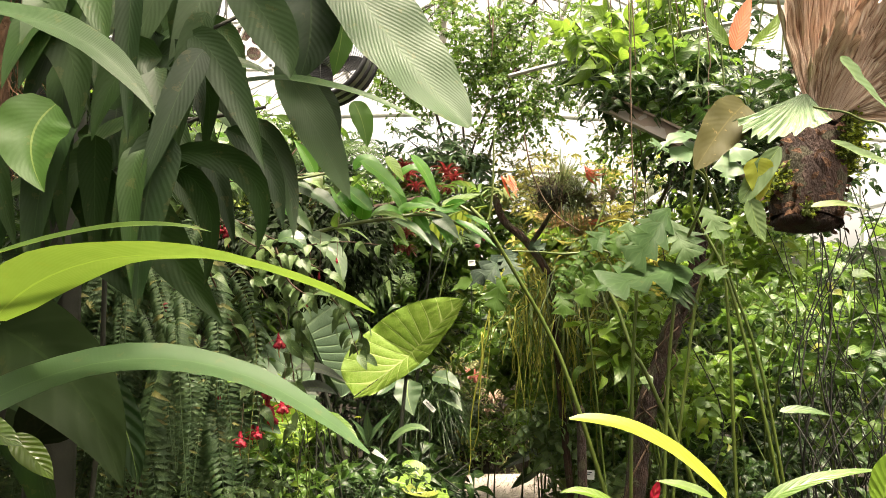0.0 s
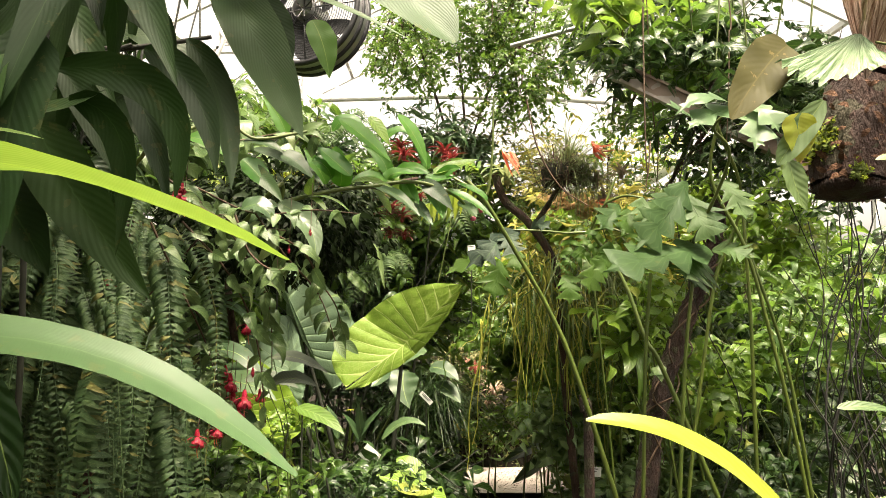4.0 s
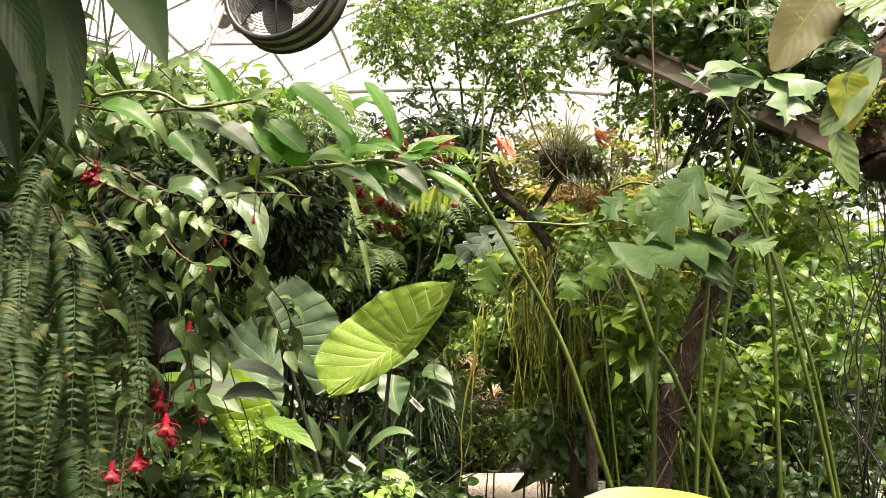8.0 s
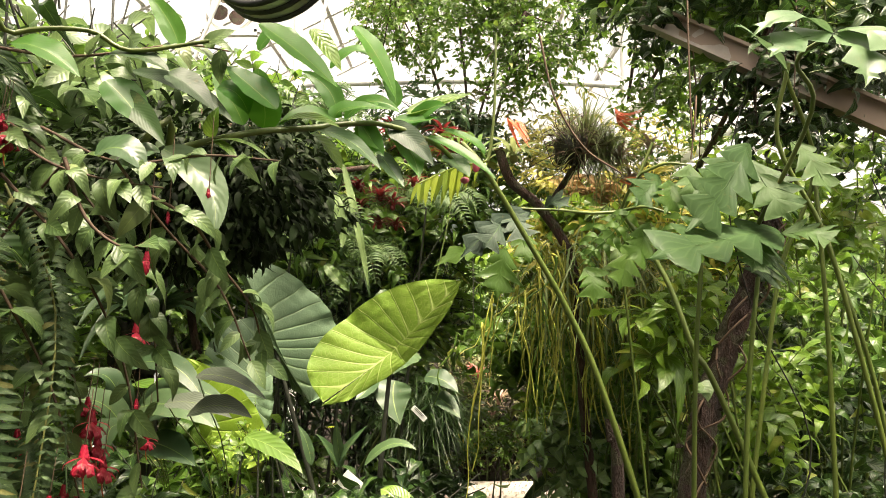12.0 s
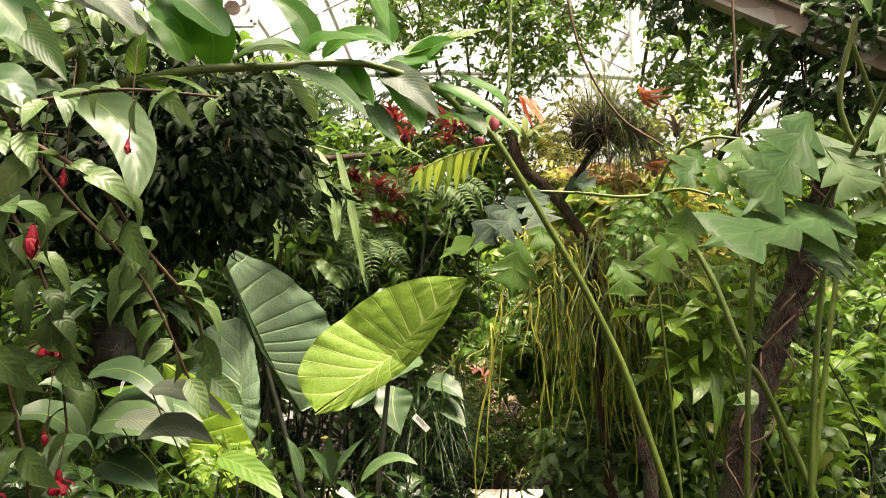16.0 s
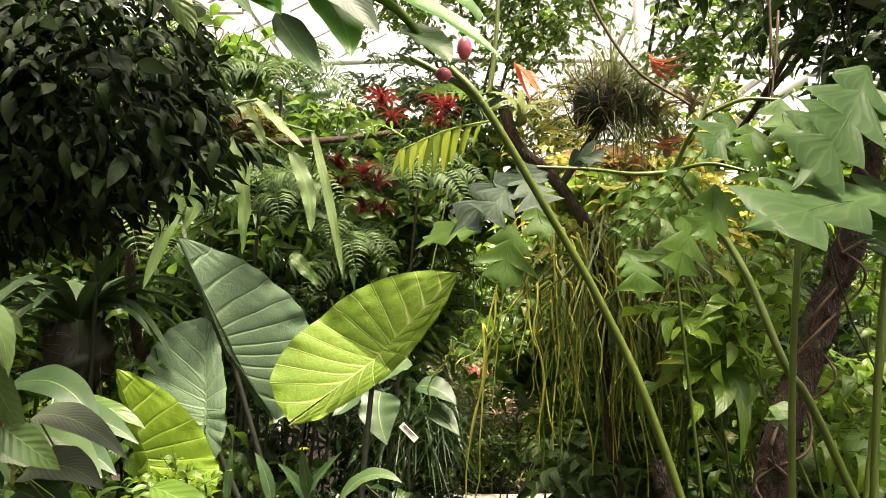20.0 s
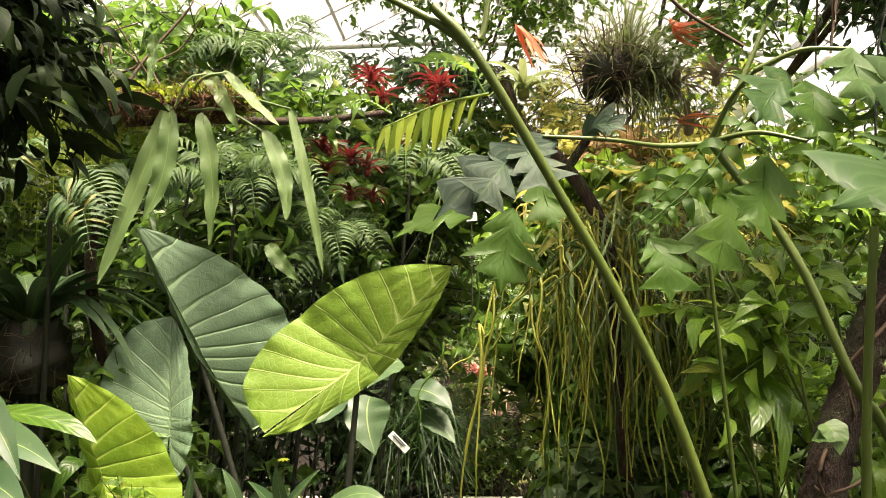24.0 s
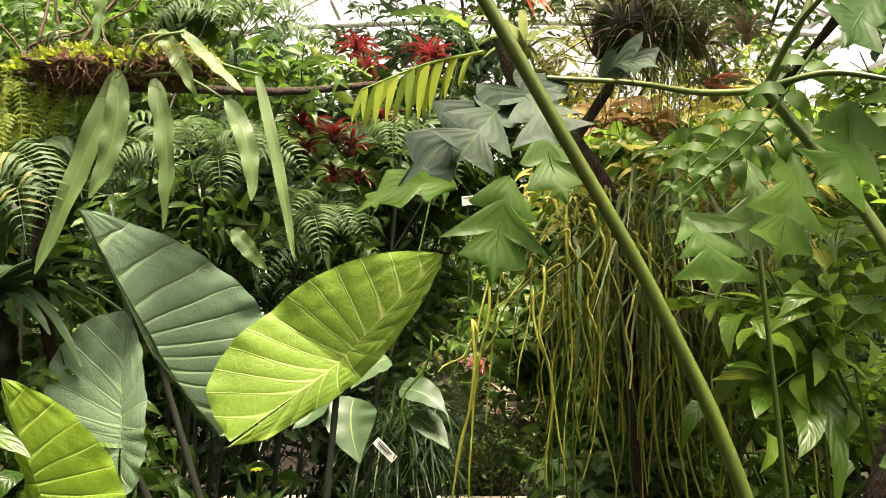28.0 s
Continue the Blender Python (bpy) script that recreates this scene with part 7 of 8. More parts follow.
# feathery palms behind the strap leaves, and a trailing vine of paired leaflets
palm_g = rand(66)
for at, n, ln, mt in (((-0.716, 4.000, 1.993), 12, 0.34, M_PALM), ((-0.710, 4.300, 2.595), 9, 0.36, M_PALM), ((-1.117, 3.500, 1.937), 8, 0.26, M_FERN), ((-0.062, 4.300, 2.128), 7, 0.3, M_PALM), ((-0.45, 4.25, 1.80), 12, 0.34, M_PALM), ((-0.95, 4.35, 1.72), 10, 0.34, M_PALM)):
    pl = plant("feather_palm", at, "small feathery palm with narrow dark leaflets", "palm")
    tagged(pl, group="feather palms")
    part("stem", tube_geo([(at[0] - 0.25, at[1] + 0.3, 0), (at[0] - 0.1, at[1] + 0.15, at[2] * 0.6), at], 0.012, 0.006, 6), M_STEMD, pl)
    for i in range(n):
        th = i * 2.399
        d = unit(vec((math.cos(th), -0.3 + 0.6 * math.sin(th), 0.35 + 0.3 * palm_g.normal())))
        b = vec(at) + palm_g.normal(size=3) * 0.03
        part("frond", frond_geo(b, b + d * ln * 0.6 + (0, 0, 0.04), b + d * ln + (0, 0, -0.12), 0.11, 17, (0, -0.6, 0.8), 0.13, 0.35, seed=i, start=0.2), mt, pl)
trail = plant("trailing_vine", (0.525, 2.700, 1.861), "trailing vine with rows of small paired oval leaves", "vine")
for a, b, c in (((0.568, 2.700, 1.850), (0.497, 2.680, 1.789), (0.425, 2.660, 1.721)), ((0.564, 2.700, 1.880), (0.627, 2.720, 1.794), (0.663, 2.700, 1.704)), ((0.511, 2.750, 1.862), (0.498, 2.750, 1.750), (0.476, 2.750, 1.659)), ((0.615, 2.600, 1.909), (0.532, 2.580, 1.804), (0.435, 2.560, 1.722)), ((0.575, 2.600, 1.808), (0.502, 2.600, 1.763), (0.428, 2.600, 1.699)), ((0.639, 2.620, 1.830), (0.609, 2.600, 1.744), (0.563, 2.580, 1.679)), ((0.743, 2.620, 1.894), (0.710, 2.600, 1.806), (0.678, 2.580, 1.723)), ((0.799, 2.660, 1.817), (0.775, 2.640, 1.738), (0.732, 2.620, 1.653))):
    part("spray", frond_geo(a, b, c, 0.048, 6, (0.3 * math.sin(9 * a[0]), -0.9, 0.4), 0.42, 0.4, seed=int(100 * a[0]), kind="ovate", nl=6, taper=0.5), M_LOBEB, trail)
part("stem", tube_geo([(0.568, 2.700, 1.850), ((0.568, 2.700, 1.850)[0] + 0.1, 2.75, 0.8), ((0.568, 2.700, 1.850)[0] + 0.15, 2.8, 0)], 0.004, 0.004, 5), M_STEMG, trail)

# broad leaves low down, each plant by its own foot
def low_plant(name, label, category, rows, mat, kind="ovate", facing=(0, -0.6, 0.8)):
    foot = vec(rows[0][0])
    ob = plant(name, (foot[0], foot[1] + 0.35, 0), label, category)
    for a, b, c, w in rows:
        lf(ob, a, b, c, w, mat, facing, kind, 0.2, 0.03)
        part("stalk", tube_geo([(foot[0], foot[1] + 0.35, 0), tuple((vec(a) + foot) / 2 * (1, 1, 0.75) + (0, 0.25, 0)), a], 0.002, 0.0015, 6), M_STEMG, ob)
    return ob


low_plant("ribbed_leaf_plant", "low plant with dark grey-purple ribbed leaves", "foliage plant", (((-0.485, 2.200, 1.442), (-0.395, 2.150, 1.441), (-0.302, 2.100, 1.403), 0.046), ((-0.501, 2.200, 1.360), (-0.416, 2.150, 1.384), (-0.332, 2.100, 1.367), 0.064), ((-0.594, 2.300, 1.368), (-0.496, 2.250, 1.373), (-0.406, 2.200, 1.350), 0.058)), M_PURP)
low_plant("broad_leaved_plant", "low plant with smooth grey-green lance leaves", "foliage plant", (((-0.498, 2.600, 1.233), (-0.396, 2.550, 1.207), (-0.315, 2.500, 1.158), 0.062),), M_MID)
low_plant("anthurium", "anthurium with hanging broad mid-green leaves", "anthurium", (((-0.210, 4.100, 1.215), (-0.214, 4.050, 1.130), (-0.175, 4.000, 1.015), 0.184), ((-0.101, 4.200, 1.342), (-0.163, 4.150, 1.315), (-0.221, 4.100, 1.247), 0.130), ((-0.065, 4.300, 1.217), (0.030, 4.250, 1.202), (0.109, 4.200, 1.144), 0.124), ((-0.019, 4.300, 1.115), (0.052, 4.250, 1.079), (0.120, 4.200, 1.013), 0.112), ((-0.329, 4.100, 1.226), (-0.341, 4.000, 1.181), (-0.391, 3.950, 1.140), 0.096)), M_STIFF)
low_plant("strap_leaf_clump", "clump of upright green strap leaves by the elephant ear", "foliage plant", (((-0.395, 3.500, 0.935), (-0.348, 3.450, 1.021), (-0.257, 3.400, 1.122), 0.050), ((-0.386, 3.500, 0.935), (-0.422, 3.450, 1.021), (-0.464, 3.400, 1.087), 0.046), ((-0.376, 3.500, 0.935), (-0.385, 3.450, 1.039), (-0.384, 3.400, 1.140), 0.042), ((-0.282, 3.500, 0.944), (-0.173, 3.450, 1.036), (-0.065, 3.400, 1.026), 0.057), ((-0.480, 3.400, 0.965), (-0.500, 3.400, 1.052), (-0.537, 3.400, 1.122), 0.040), ((-0.556, 3.200, 1.024), (-0.549, 3.200, 1.103), (-0.540, 3.200, 1.183), 0.027)), M_STIFF, "lance")
low_plant("peace_lily", "pale cream-white spathe among dark leaves", "peace lily", (((-0.893, 2.900, 1.344), (-0.868, 2.880, 1.381), (-0.841, 2.850, 1.438), 0.073),), M_WHITEP)
low_plant("aspidistra", "broad drooping leaves at the edge of the path", "foliage plant", (((0.795, 5.600, 0.479), (0.633, 5.500, 0.451), (0.457, 5.400, 0.382), 0.112), ((0.801, 5.500, 0.419), (0.682, 5.400, 0.342), (0.528, 5.300, 0.261), 0.112), ((0.794, 5.600, 0.437), (0.907, 5.500, 0.501), (1.054, 5.400, 0.463), 0.103)), M_DEEP, "lance")
low_plant("umbrella_plant", "umbrella plant with whorls of bright oval leaves", "foliage plant", (((0.783, 3.100, 1.416), (0.713, 3.050, 1.436), (0.623, 3.000, 1.434), 0.041), ((0.783, 3.100, 1.416), (0.717, 3.000, 1.405), (0.680, 2.950, 1.375), 0.053), ((0.791, 3.100, 1.416), (0.833, 3.050, 1.436), (0.869, 3.000, 1.411), 0.053), ((0.791, 3.100, 1.416), (0.795, 3.000, 1.369), (0.752, 2.950, 1.306), 0.069), ((0.783, 3.100, 1.416), (0.793, 3.100, 1.462), (0.763, 3.100, 1.493), 0.038), ((0.799, 3.100, 1.416), (0.838, 3.000, 1.368), (0.810, 2.950, 1.196), 0.053), ((0.791, 3.100, 1.416), (0.870, 3.100, 1.477), (0.947, 3.100, 1.492), 0.041), ((0.783, 3.100, 1.409), (0.711, 3.000, 1.455), (0.631, 2.950, 1.467), 0.035)), M_BRIGHT)
low_plant("climbing_arum", "pale heart-shaped leaf climbing the brown trunk", "climber", (((0.854, 2.850, 1.353), (0.863, 2.830, 1.336), (0.866, 2.820, 1.298), 0.061), ((0.832, 2.850, 1.326), (0.849, 2.830, 1.333), (0.876, 2.820, 1.326), 0.049)), M_FUCH)
low_plant("broad_leaved_clump", "clump of broad glossy dark leaves with sunken veins", "foliage plant", (
    ((-0.856, 2.720, 1.234), (-0.716, 2.660, 1.301), (-0.570, 2.600, 1.255), 0.11), ((-0.903, 2.800, 1.274), (-0.743, 2.740, 1.349), (-0.567, 2.680, 1.300), 0.10),
    ((-0.916, 2.750, 1.228), (-0.962, 2.680, 1.317), (-1.043, 2.620, 1.307), 0.11), ((-0.858, 2.700, 1.212), (-0.880, 2.620, 1.256), (-0.859, 2.550, 1.186), 0.10),
    ((-0.959, 2.850, 1.220), (-0.981, 2.800, 1.361), (-1.039, 2.750, 1.382), 0.09), ((-0.807, 2.660, 1.208), (-0.698, 2.580, 1.203), (-0.605, 2.520, 1.171), 0.10),
    ((-0.918, 2.780, 1.406), (-0.755, 2.720, 1.414), (-0.626, 2.660, 1.293), 0.085), ((-0.796, 2.600, 1.312), (-0.671, 2.560, 1.321), (-0.557, 2.520, 1.271), 0.11)), M_STIFF)
plant_label((-0.340, 3.500, 0.869), 0.09, 0.07, 40, 0)
# ---- planting, by bed ----
M_TILL2 = leaf_mat("olive_bronze_leaf", (0.06, 0.07, 0.025), (0.16, 0.16, 0.06), 0.5, clear=0.25, veins=5, vein=0.1)
SORTS = {
    "drip": ("leafy_shrub", M_MID, T_DRIP, 0.13, "dense mid-green shrub with pointed drooping leaves", "shrub"),
    # The drip shrub again, shade put into its darker leaf colour.
    "deep": ("leafy_shrub", M_DEEP, T_DRIP, 0.12, "dark green leafy shrub with shade put into its leaf colour", "shrub"),
    "lance": ("narrow_leaved_shrub", M_MID, T_LANCE, 0.16, "mid-green shrub with long narrow leaves", "shrub"),
    "willow": ("narrow_leaved_shrub", M_BLUE, T_LANCE, 0.13, "grey-green shrub with narrow leaves", "shrub"),
    # The two bright sorts carry light from behind in their leaf colour.
    "bright": ("bright_shrub", M_BRIGHT, T_DRIP, 0.13, "bright yellow-green shrub with backlight put into its leaf colour", "shrub"),
    "brightround": ("bright_shrub", M_BRIGHT, T_OVATE, 0.12, "bright green oval-leaved shrub with backlight put into its leaf colour", "shrub"),
    "round": ("oval_leaved_shrub", M_FUCH, T_OVATE, 0.11, "soft green shrub with oval leaves", "shrub"),
    "gold": ("golden_shrub", M_GOLD, T_LANCE, 0.11, "golden-yellow shrub with narrow leaves", "shrub"),
    "fine": ("small_leaved_shrub", M_MID, T_SMALL, 0.06, "green shrub with many small leaves", "shrub"),
    "finedeep": ("small_leaved_shrub", M_DEEP, T_SMALL, 0.06, "dark green shrub with many small leaves", "shrub"),
    "mixed": ("small_leaved_shrub", M_TILL2, T_LANCE, 0.06, "small-leaved olive and bronze shrub on the bank", "shrub"),
    "dry": ("withered_shrub", M_DRY, T_OVATE, 0.09, "withered shrub with curled brown leaves", "shrub"),
    "ginger": ("broad_leaved_clump", M_GINGER, T_LANCE, 0.26, "clump of long broad glossy leaves", "foliage plant"),
}
ORDER = 200


def bed(sort, centre, size, n, leaf=None, **kw):
    global ORDER
    ORDER += 1
    name, mat, tpl, ln, label, cat = SORTS[sort]
    if 4.1 < centre[1] < 6 and -0.5 < centre[0] < 1.2 and "base" not in kw and not kw.get("hung"):
        kw["base"] = (-0.8 if centre[0] < 0.35 else 1.45, centre[1], 0.0)
    if centre[0] > 0 and "wood" not in kw:
        kw["wood"] = M_STEMG
    return shrub(name, centre, size, n, leaf or ln, mat, tpl, ORDER, label, cat, **kw)


# far hedge that closes the view
g0 = rand(99)
for i, x in enumerate(np.arange(-5.4, 5.6, 0.9)):
    for j, z in enumerate((0.5, 1.3, 2.0)):
        kind = ("drip", "deep", "lance", "willow")[(i + j) % 4] if x < 1.0 else ("bright", "deep", "lance", "drip")[(i + j) % 4]
        bed(kind, (x + g0.uniform(-0.2, 0.2), 8.4 + g0.uniform(-0.5, 0.5) + (1.4 if 0.1 < x < 1.4 else 0), z + g0.uniform(-0.1, 0.1)), (0.7, 0.5, 0.6), 700, stems=2)
# bank behind the elephant ear
for i, (x, y, z) in enumerate(((-0.25, 5.1, 0.3), (-0.9, 4.9, 0.35), (-1.6, 4.7, 0.4), (-0.3, 5.5, 0.95), (-0.95, 5.2, 1.0), (-1.6, 5.0, 1.1), (-2.3, 4.6, 0.6), (-2.4, 4.8, 1.4))):
    bed(("deep", "drip", "lance", "round", "willow", "drip", "lance", "drip")[i], (x, y, z), (0.5, 0.4, 0.45), 800)
for i, (x, y, z) in enumerate(((-0.2, 5.6, 1.6), (-0.75, 5.1, 1.65), (-1.3, 4.8, 1.75), (-1.9, 4.7, 1.9), (-0.45, 5.9, 2.2), (-1.1, 5.6, 2.35), (-1.9, 5.5, 2.5), (-2.7, 5.0, 2.1), (0.3, 7.7, 1.9), (0.4, 7.8, 1.3))):
    bed(("lance", "willow", "lance", "drip", "willow", "drip", "lance", "bright", "fine", "deep")[i], (x, y, z), (0.5, 0.4, 0.38), 750, stems=1)
# taller growth at the back
for i, (x, y, z) in enumerate(((-1.0, 4.9, 2.3), (-1.5, 4.6, 2.5), (-2.1, 4.5, 2.8), (-1.2, 5.2, 2.85), (-0.6, 5.0, 2.05), (-0.2, 5.3, 2.2), (0.15, 5.6, 2.3), (-2.8, 4.6, 2.9), (-1.8, 5.2, 3.1))):
    bed(("lance", "drip", "ginger", "willow", "drip", "lance", "willow", "bright", "lance")[i], (x, y, z), (0.45, 0.35, 0.32), 520, stems=1)
for i, (x, y, z) in enumerate(((0.9, 5.2, 1.5), (1.3, 4.9, 1.9), (0.75, 5.8, 2.0), (1.9, 5.0, 2.2))):
    bed(("drip", "bright", "gold", "bright")[i], (x, y, z), (0.4, 0.35, 0.32), 520)
# beside and beyond the path
bed("finedeep", (-0.2, 6.1, 0.35), (0.32, 0.4, 0.4), 900)
bed("deep", (-0.25, 5.7, 0.7), (0.35, 0.35, 0.35), 600)
bed("fine", (1.25, 6.4, 0.45), (0.4, 0.5, 0.45), 900)
bed("lance", (1.3, 5.6, 0.6), (0.35, 0.4, 0.5), 600)
# left of the elephant ear and under the fuchsia
bed("drip", (-1.5, 3.6, 0.5), (0.45, 0.4, 0.4), 600)
bed("drip", (-1.15, 3.9, 1.0), (0.4, 0.35, 0.4), 500)
bed("lance", (-1.9, 3.7, 1.3), (0.5, 0.4, 0.5), 600)
bed("drip", (-2.2, 3.4, 2.0), (0.6, 0.4, 0.5), 600)
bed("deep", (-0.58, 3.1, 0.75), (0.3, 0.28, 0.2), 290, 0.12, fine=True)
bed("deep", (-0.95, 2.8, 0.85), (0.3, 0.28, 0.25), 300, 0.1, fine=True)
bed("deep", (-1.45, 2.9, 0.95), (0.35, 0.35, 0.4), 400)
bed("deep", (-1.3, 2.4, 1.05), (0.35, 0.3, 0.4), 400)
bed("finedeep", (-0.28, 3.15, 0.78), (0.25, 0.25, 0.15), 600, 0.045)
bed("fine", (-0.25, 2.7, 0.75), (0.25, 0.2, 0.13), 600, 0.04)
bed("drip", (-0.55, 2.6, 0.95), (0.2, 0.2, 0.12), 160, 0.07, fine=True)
# Shade below the elephant ear is held by the dark leaves of these two.
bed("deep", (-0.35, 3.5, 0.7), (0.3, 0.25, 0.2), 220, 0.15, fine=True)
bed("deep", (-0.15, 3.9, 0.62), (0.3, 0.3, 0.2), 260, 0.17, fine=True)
bed("drip", (-1.7, 2.6, 1.7), (0.4, 0.3, 0.5), 450)
bed("round", (-1.0, 1.95, 1.2), (0.3, 0.25, 0.3), 420, 0.06)
bed("round", (-0.6, 2.0, 1.0), (0.2, 0.2, 0.14), 260, 0.055, fine=True)
bed("deep", (-1.5, 2.1, 1.6), (0.4, 0.3, 0.5), 500, 0.11)
bed("drip", (-1.2, 2.3, 2.15), (0.45, 0.3, 0.25), 280, 0.12, hung=True)
bed("round", (-0.85, 2.3, 2.15), (0.32, 0.25, 0.2), 330, 0.1, hung=True)
bed("drip", (-1.5, 3.1, 2.35), (0.4, 0.3, 0.3), 420, 0.13, hung=True)
bed("bright", (-1.7, 2.9, 2.5), (0.45, 0.3, 0.3), 380, 0.13, hung=True)
bed("lance", (-2.0, 2.4, 2.3), (0.5, 0.3, 0.4), 400, hung=True)
bed("drip", (-0.8, 3.0, 1.0), (0.16, 0.16, 0.1), 120, 0.09)
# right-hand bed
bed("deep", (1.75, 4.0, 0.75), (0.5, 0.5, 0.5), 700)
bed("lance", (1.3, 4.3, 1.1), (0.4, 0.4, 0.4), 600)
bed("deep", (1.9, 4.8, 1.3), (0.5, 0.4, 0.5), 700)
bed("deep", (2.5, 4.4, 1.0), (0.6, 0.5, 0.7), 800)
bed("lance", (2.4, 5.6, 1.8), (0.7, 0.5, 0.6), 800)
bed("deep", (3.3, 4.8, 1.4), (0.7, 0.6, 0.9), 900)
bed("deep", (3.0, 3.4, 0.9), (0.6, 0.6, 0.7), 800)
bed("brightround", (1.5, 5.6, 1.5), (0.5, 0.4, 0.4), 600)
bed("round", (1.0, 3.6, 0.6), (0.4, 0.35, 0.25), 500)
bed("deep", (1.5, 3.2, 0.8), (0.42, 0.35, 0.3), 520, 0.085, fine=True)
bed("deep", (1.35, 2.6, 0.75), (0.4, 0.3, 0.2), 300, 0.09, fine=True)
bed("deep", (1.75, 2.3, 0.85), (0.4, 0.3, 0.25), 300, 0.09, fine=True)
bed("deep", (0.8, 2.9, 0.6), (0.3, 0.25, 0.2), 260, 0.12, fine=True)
bed("drip", (0.75, 2.35, 0.8), (0.25, 0.2, 0.12), 180, 0.09, fine=True)
bed("bright", (1.25, 3.4, 1.25), (0.3, 0.3, 0.25), 300, 0.10, fine=True)
bed("drip", (1.75, 3.6, 1.5), (0.35, 0.3, 0.4), 300, 0.11, fine=True)
bed("drip", (1.9, 2.9, 1.5), (0.3, 0.3, 0.5), 260, 0.12)
bed("gold", (0.75, 4.4, 1.72), (0.25, 0.2, 0.16), 240)
bed("dry", (0.95, 4.6, 1.95), (0.3, 0.2, 0.14), 200)
bed("drip", (0.55, 4.8, 1.4), (0.4, 0.25, 0.25), 520, stems=1)
bed("drip", (1.05, 4.6, 0.75), (0.35, 0.3, 0.35), 500)
bed("fine", (0.2, 6.95, 0.45), (0.45, 0.2, 0.42), 1100, 0.055)
bed("mixed", (0.75, 7.0, 0.5), (0.45, 0.2, 0.45), 1100, 0.06)
bed("mixed", (0.35, 7.0, 1.0), (0.45, 0.2, 0.35), 900, 0.06)
bed("fine", (0.9, 7.05, 1.05), (0.45, 0.2, 0.35), 900, 0.06)
bed("lance", (1.0, 4.2, 0.9), (0.35, 0.3, 0.5), 500, 0.12)
bed("drip", (1.0, 4.0, 0.45), (0.35, 0.3, 0.35), 450)
bed("deep", (1.75, 1.9, 1.4), (0.4, 0.3, 0.4), 300, 0.1)
bed("fine", (0.55, 5.2, 2.5), (0.5, 0.35, 0.3), 800)
bed("bright", (2.0, 4.2, 2.2), (0.45, 0.35, 0.4), 520)
# crowns overhead
def crown(centre, size, n, leaf, mat, base, label, tpl=T_SMALL):
    global ORDER
    ORDER += 1
    shrub("small_leaved_tree", centre, size, n, leaf, mat, tpl, ORDER, label, "tree", 0.6, base, 5, 0.1, M_BARK, per=9)


for i, x in enumerate((-1.05, -0.7, -0.35, 0.0, 0.35, 0.7)):
    bed(("lance", "willow", "drip", "fine", "drip", "gold", "bright")[i], (x, 5.0 + 0.15 * (i % 3), 2.35 + 0.08 * (i % 2)), (0.3, 0.25, 0.32), 380, stems=1)
    if i < 4:
        bed(("willow", "fine", "lance", "willow")[i], (x + 0.1, 5.15 + 0.15 * (i % 3), 2.72 + 0.1 * (i % 2)), (0.3, 0.2, 0.24), 300, stems=1)
# Dark leaves that stand for the shade between the foreground leaves.
bed("deep", (-1.15, 1.8, 2.25), (0.4, 0.22, 0.4), 520, 0.12, hung=True)
bed("deep", (-0.9, 1.65, 1.75), (0.25, 0.15, 0.3), 260, 0.11, hung=True)
crown((0.071, 5.200, 3.764), (0.75, 0.5, 0.5), 3200, 0.055, M_MID, (0.3, 8.6, 0), "small-leaved tree with airy hanging crown")
crown((0.753, 5.000, 3.669), (0.6, 0.5, 0.5), 2400, 0.055, M_MID, (0.3, 8.6, 0), "small-leaved tree with airy hanging crown")
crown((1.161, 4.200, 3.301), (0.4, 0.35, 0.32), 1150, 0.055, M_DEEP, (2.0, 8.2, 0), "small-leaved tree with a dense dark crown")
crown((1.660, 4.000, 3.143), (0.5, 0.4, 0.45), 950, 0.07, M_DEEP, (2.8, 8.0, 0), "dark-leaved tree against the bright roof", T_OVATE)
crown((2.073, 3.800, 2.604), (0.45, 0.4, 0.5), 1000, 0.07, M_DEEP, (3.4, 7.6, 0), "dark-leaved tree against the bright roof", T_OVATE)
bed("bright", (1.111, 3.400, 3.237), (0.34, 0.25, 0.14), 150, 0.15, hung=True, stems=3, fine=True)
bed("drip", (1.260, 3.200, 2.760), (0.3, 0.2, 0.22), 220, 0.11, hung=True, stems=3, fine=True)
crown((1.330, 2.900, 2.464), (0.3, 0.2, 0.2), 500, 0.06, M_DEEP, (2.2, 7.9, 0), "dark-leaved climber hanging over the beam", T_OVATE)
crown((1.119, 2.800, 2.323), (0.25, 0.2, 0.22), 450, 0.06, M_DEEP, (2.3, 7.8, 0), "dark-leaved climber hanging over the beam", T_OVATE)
crown((-0.256, 4.600, 3.415), (0.3, 0.3, 0.35), 900, 0.05, M_MID, (0.2, 8.7, 0), "small-leaved tree with airy hanging crown")
crown((0.545, 4.800, 3.169), (0.35, 0.3, 0.3), 900, 0.055, M_MID, (0.4, 8.7, 0), "small-leaved tree with airy hanging crown")
crown((1.444, 4.600, 2.950), (0.4, 0.3, 0.3), 900, 0.06, M_MID, (1.6, 8.3, 0), "small-leaved tree with airy hanging crown")
bed("brightround", (-0.571, 2.950, 1.154), (0.12, 0.12, 0.06), 130, 0.045, fine=True)
bed("drip", (-0.488, 4.150, 2.401), (0.3, 0.15, 0.08), 140, 0.1, stems=1)
bed("lance", (-0.817, 4.200, 1.919), (0.3, 0.2, 0.16), 260, 0.14, stems=1)
bed("willow", (-0.775, 4.300, 2.063), (0.35, 0.2, 0.22), 420, 0.1, stems=1)
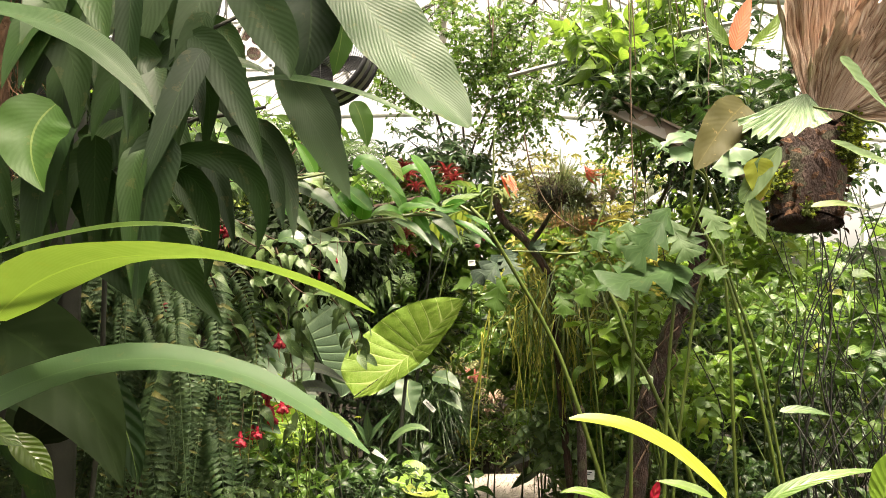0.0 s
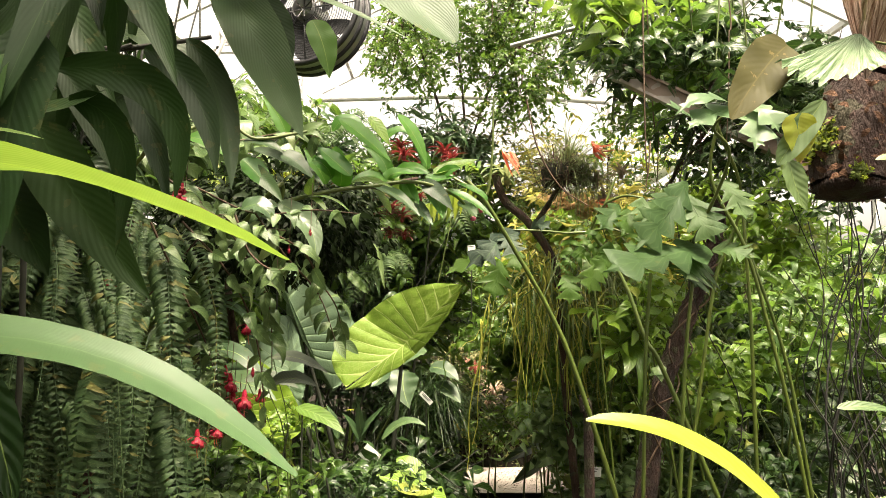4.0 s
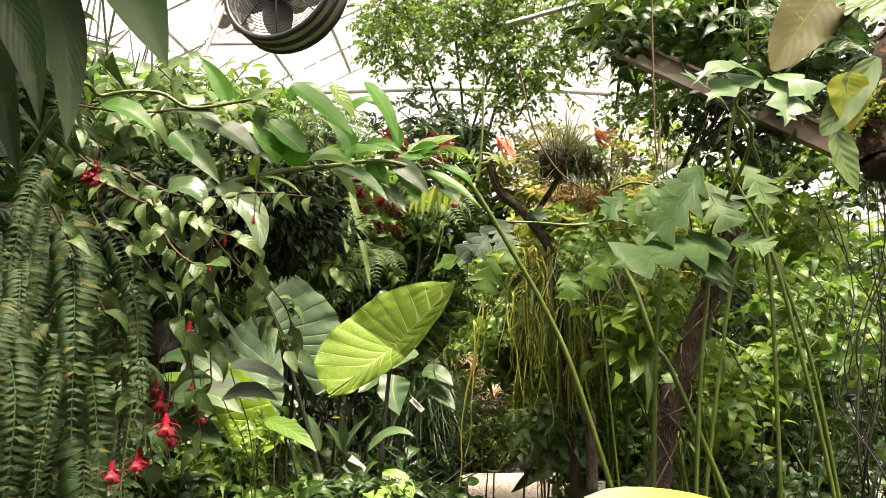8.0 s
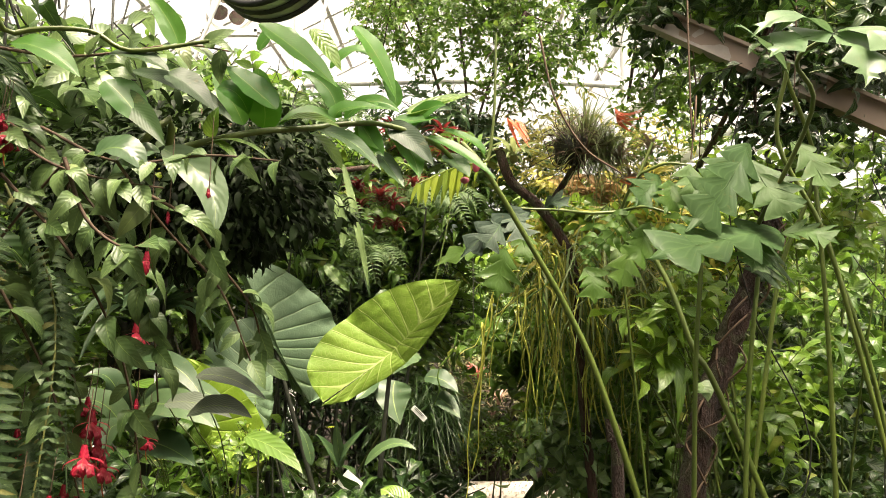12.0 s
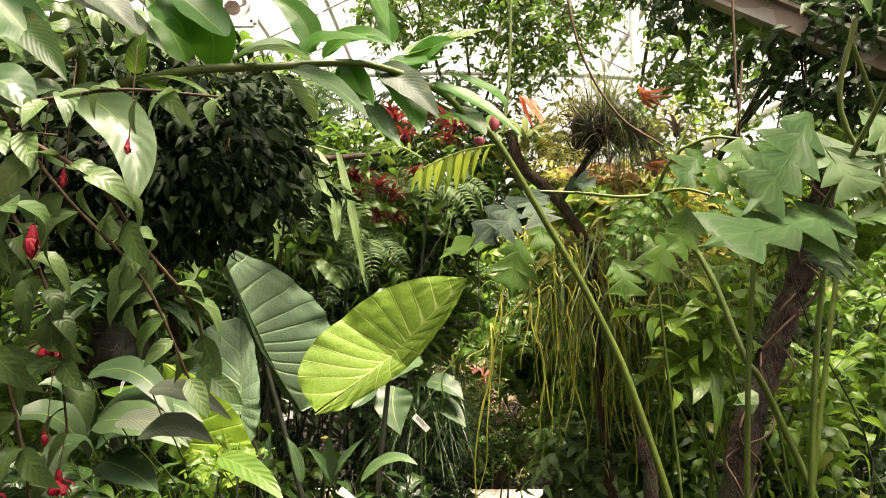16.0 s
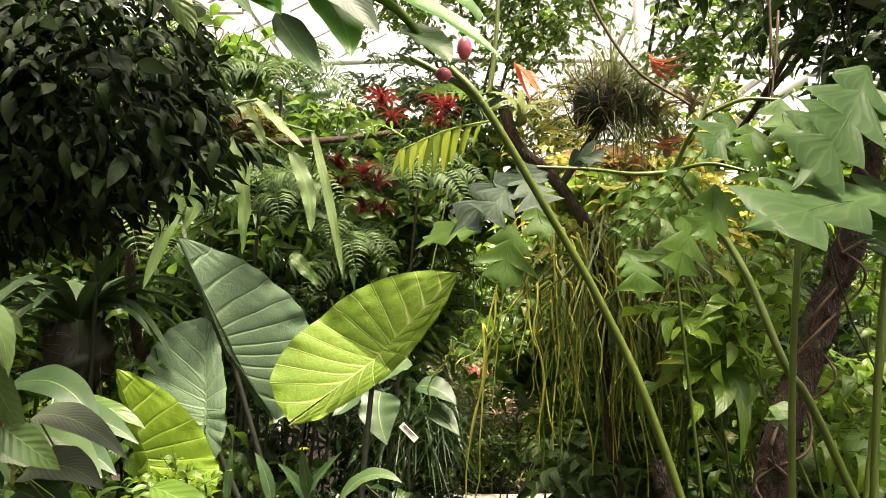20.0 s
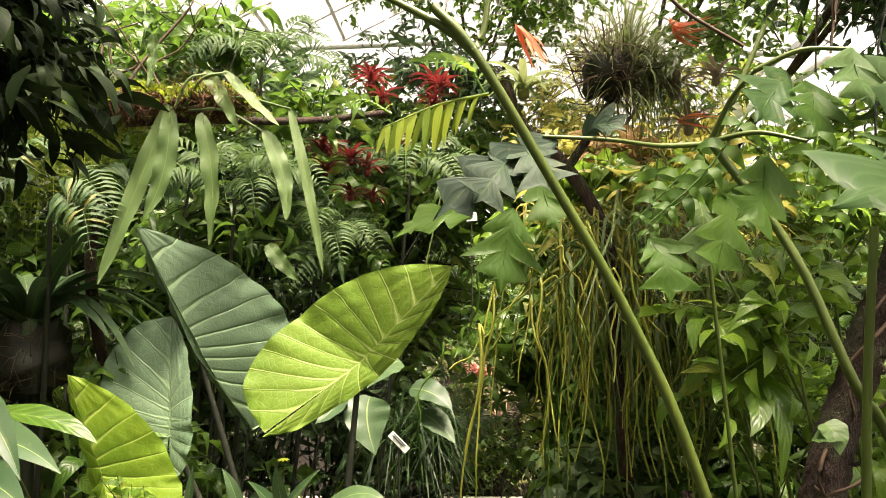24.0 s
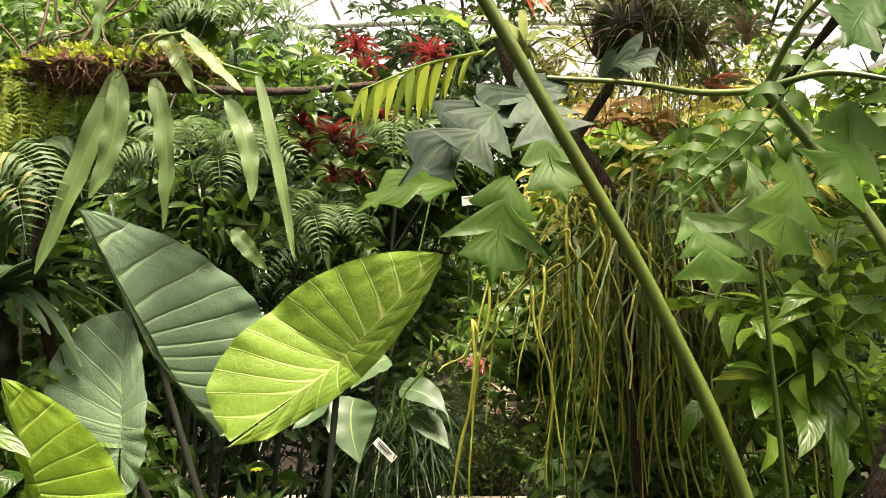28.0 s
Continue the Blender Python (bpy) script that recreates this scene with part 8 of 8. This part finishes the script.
bed("fine", (-1.430, 4.200, 2.617), (0.4, 0.2, 0.16), 420, 0.06, stems=1)
bed("drip", (-1.046, 4.400, 2.815), (0.4, 0.2, 0.16), 260, 0.12, stems=1)
bed("deep", (0.765, 2.800, 2.599), (0.14, 0.1, 0.1), 110, 0.08, hung=True, stems=1)
bed("deep", (1.042, 2.750, 2.618), (0.16, 0.1, 0.1), 130, 0.08, hung=True, stems=1)
bed("deep", (1.364, 2.700, 2.413), (0.16, 0.1, 0.12), 150, 0.08, hung=True, stems=1)

bed("mixed", (1.15, 5.0, 2.42), (0.5, 0.3, 0.34), 380, 0.075, stems=2, base=(1.7, 5.1, 0))
bed("gold", (0.75, 4.7, 2.45), (0.35, 0.25, 0.25), 150, 0.085, stems=2, base=(1.7, 4.9, 0))
bed("fine", (1.55, 4.7, 2.45), (0.4, 0.3, 0.35), 420, 0.05, stems=2, base=(1.8, 4.8, 0))
bed("bright", (0.687, 2.900, 2.905), (0.28, 0.2, 0.10), 90, 0.15, hung=True, stems=3, fine=True)
bed("drip", (1.089, 3.000, 2.689), (0.32, 0.2, 0.26), 170, 0.13, hung=True, stems=4, fine=True)
bed("deep", (0.981, 3.300, 2.886), (0.3, 0.2, 0.2), 160, 0.12, hung=True, stems=3)
for sort, p, n, ln in (("willow", (-0.218, 5.200, 3.014), 170, 0.09), ("mixed", (0.367, 5.200, 2.905), 220, 0.075), ("gold", (0.891, 5.100, 2.814), 150, 0.085), ("bright", (1.420, 5.100, 2.771), 170, 0.08), ("gold", (1.487, 5.000, 2.700), 150, 0.08)):
    bed(sort, p, (0.42, 0.25, 0.22), n, ln, stems=2, base=(1.8, p[1] + 0.1, 0))
bed("deep", (1.127, 2.450, 2.383), (0.22, 0.15, 0.14), 150, 0.09, hung=True, stems=3, fine=True)
bed("brightround", (0.809, 3.850, 2.069), (0.22, 0.12, 0.12), 90, 0.09, stems=1, base=(1.6, 4.1, 0))
bed("gold", (1.111, 3.950, 2.061), (0.22, 0.12, 0.14), 130, 0.09, stems=1, base=(1.6, 4.2, 0))
bed("bright", (1.288, 3.900, 1.892), (0.22, 0.12, 0.16), 130, 0.10, stems=1, base=(1.6, 4.2, 0))
# golden and bright growth behind the hanging cactus, backlight put into its leaves
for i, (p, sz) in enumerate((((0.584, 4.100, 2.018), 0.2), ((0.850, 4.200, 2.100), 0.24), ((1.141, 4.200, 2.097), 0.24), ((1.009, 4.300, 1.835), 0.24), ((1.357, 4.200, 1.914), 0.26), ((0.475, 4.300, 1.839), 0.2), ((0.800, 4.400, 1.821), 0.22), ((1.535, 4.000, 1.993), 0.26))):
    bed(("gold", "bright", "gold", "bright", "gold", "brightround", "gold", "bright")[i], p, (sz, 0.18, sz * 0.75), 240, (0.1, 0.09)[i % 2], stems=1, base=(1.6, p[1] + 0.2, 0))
for i, p in enumerate(((0.814, 3.600, 1.537), (0.745, 3.800, 1.381), (0.988, 3.500, 1.475), (0.700, 4.200, 1.383))):
    bed(("fine", "drip", "bright", "mixed")[i], p, (0.22, 0.18, 0.2), 300, (0.05, 0.08, 0.08, 0.06)[i], stems=2)
# small plants that clothe the bank behind the path
for i in range(16):
    x = -0.5 + 0.15 * i + 0.05 * math.sin(5 * i)
    z = (0.28, 0.55, 0.8, 1.0)[i % 4]
    bed(("mixed", "fine", "round", "mixed", "gold")[i % 5], (x, 6.9 + 0.45 * z, z + 0.05), (0.2, 0.12, 0.16), 260, (0.07, 0.05, 0.08, 0.06, 0.07)[i % 5], stems=1, base=(x, 7.1 + 0.45 * z, 0))
# low growth lit under the hanging cactus
for i, p in enumerate(((0.593, 4.400, 1.013), (0.760, 4.200, 1.142), (0.634, 5.000, 1.113), (0.822, 3.900, 1.062), (0.585, 3.700, 1.022), (0.397, 5.400, 0.706))):
    bed(("brightround", "fine", "mixed", "drip", "round", "fine")[i], p, (0.2, 0.16, 0.17), 260, (0.09, 0.055, 0.07, 0.09, 0.09, 0.05)[i], stems=2, base=(p[0], p[1], 0))
bed("brightround", (0.808, 3.050, 1.557), (0.16, 0.1, 0.12), 90, 0.1, stems=2, fine=True, base=(1.25, 3.1, 0))
bed("brightround", (0.954, 3.100, 1.662), (0.14, 0.1, 0.1), 70, 0.09, stems=2, fine=True, base=(1.35, 3.2, 0))
for i, (p, sz) in enumerate((((0.848, 3.950, 2.006), 0.2), ((1.093, 3.900, 1.872), 0.2), ((0.629, 4.000, 2.059), 0.16), ((0.750, 4.050, 2.173), 0.16), ((1.052, 4.100, 2.209), 0.18))):
    bed(("gold", "gold", "bright", "dry", "gold")[i], p, (sz, 0.12, sz * 0.6), 130, (0.12, 0.11, 0.1, 0.09, 0.1)[i], stems=1, base=(1.6, p[1] + 0.3, 0))
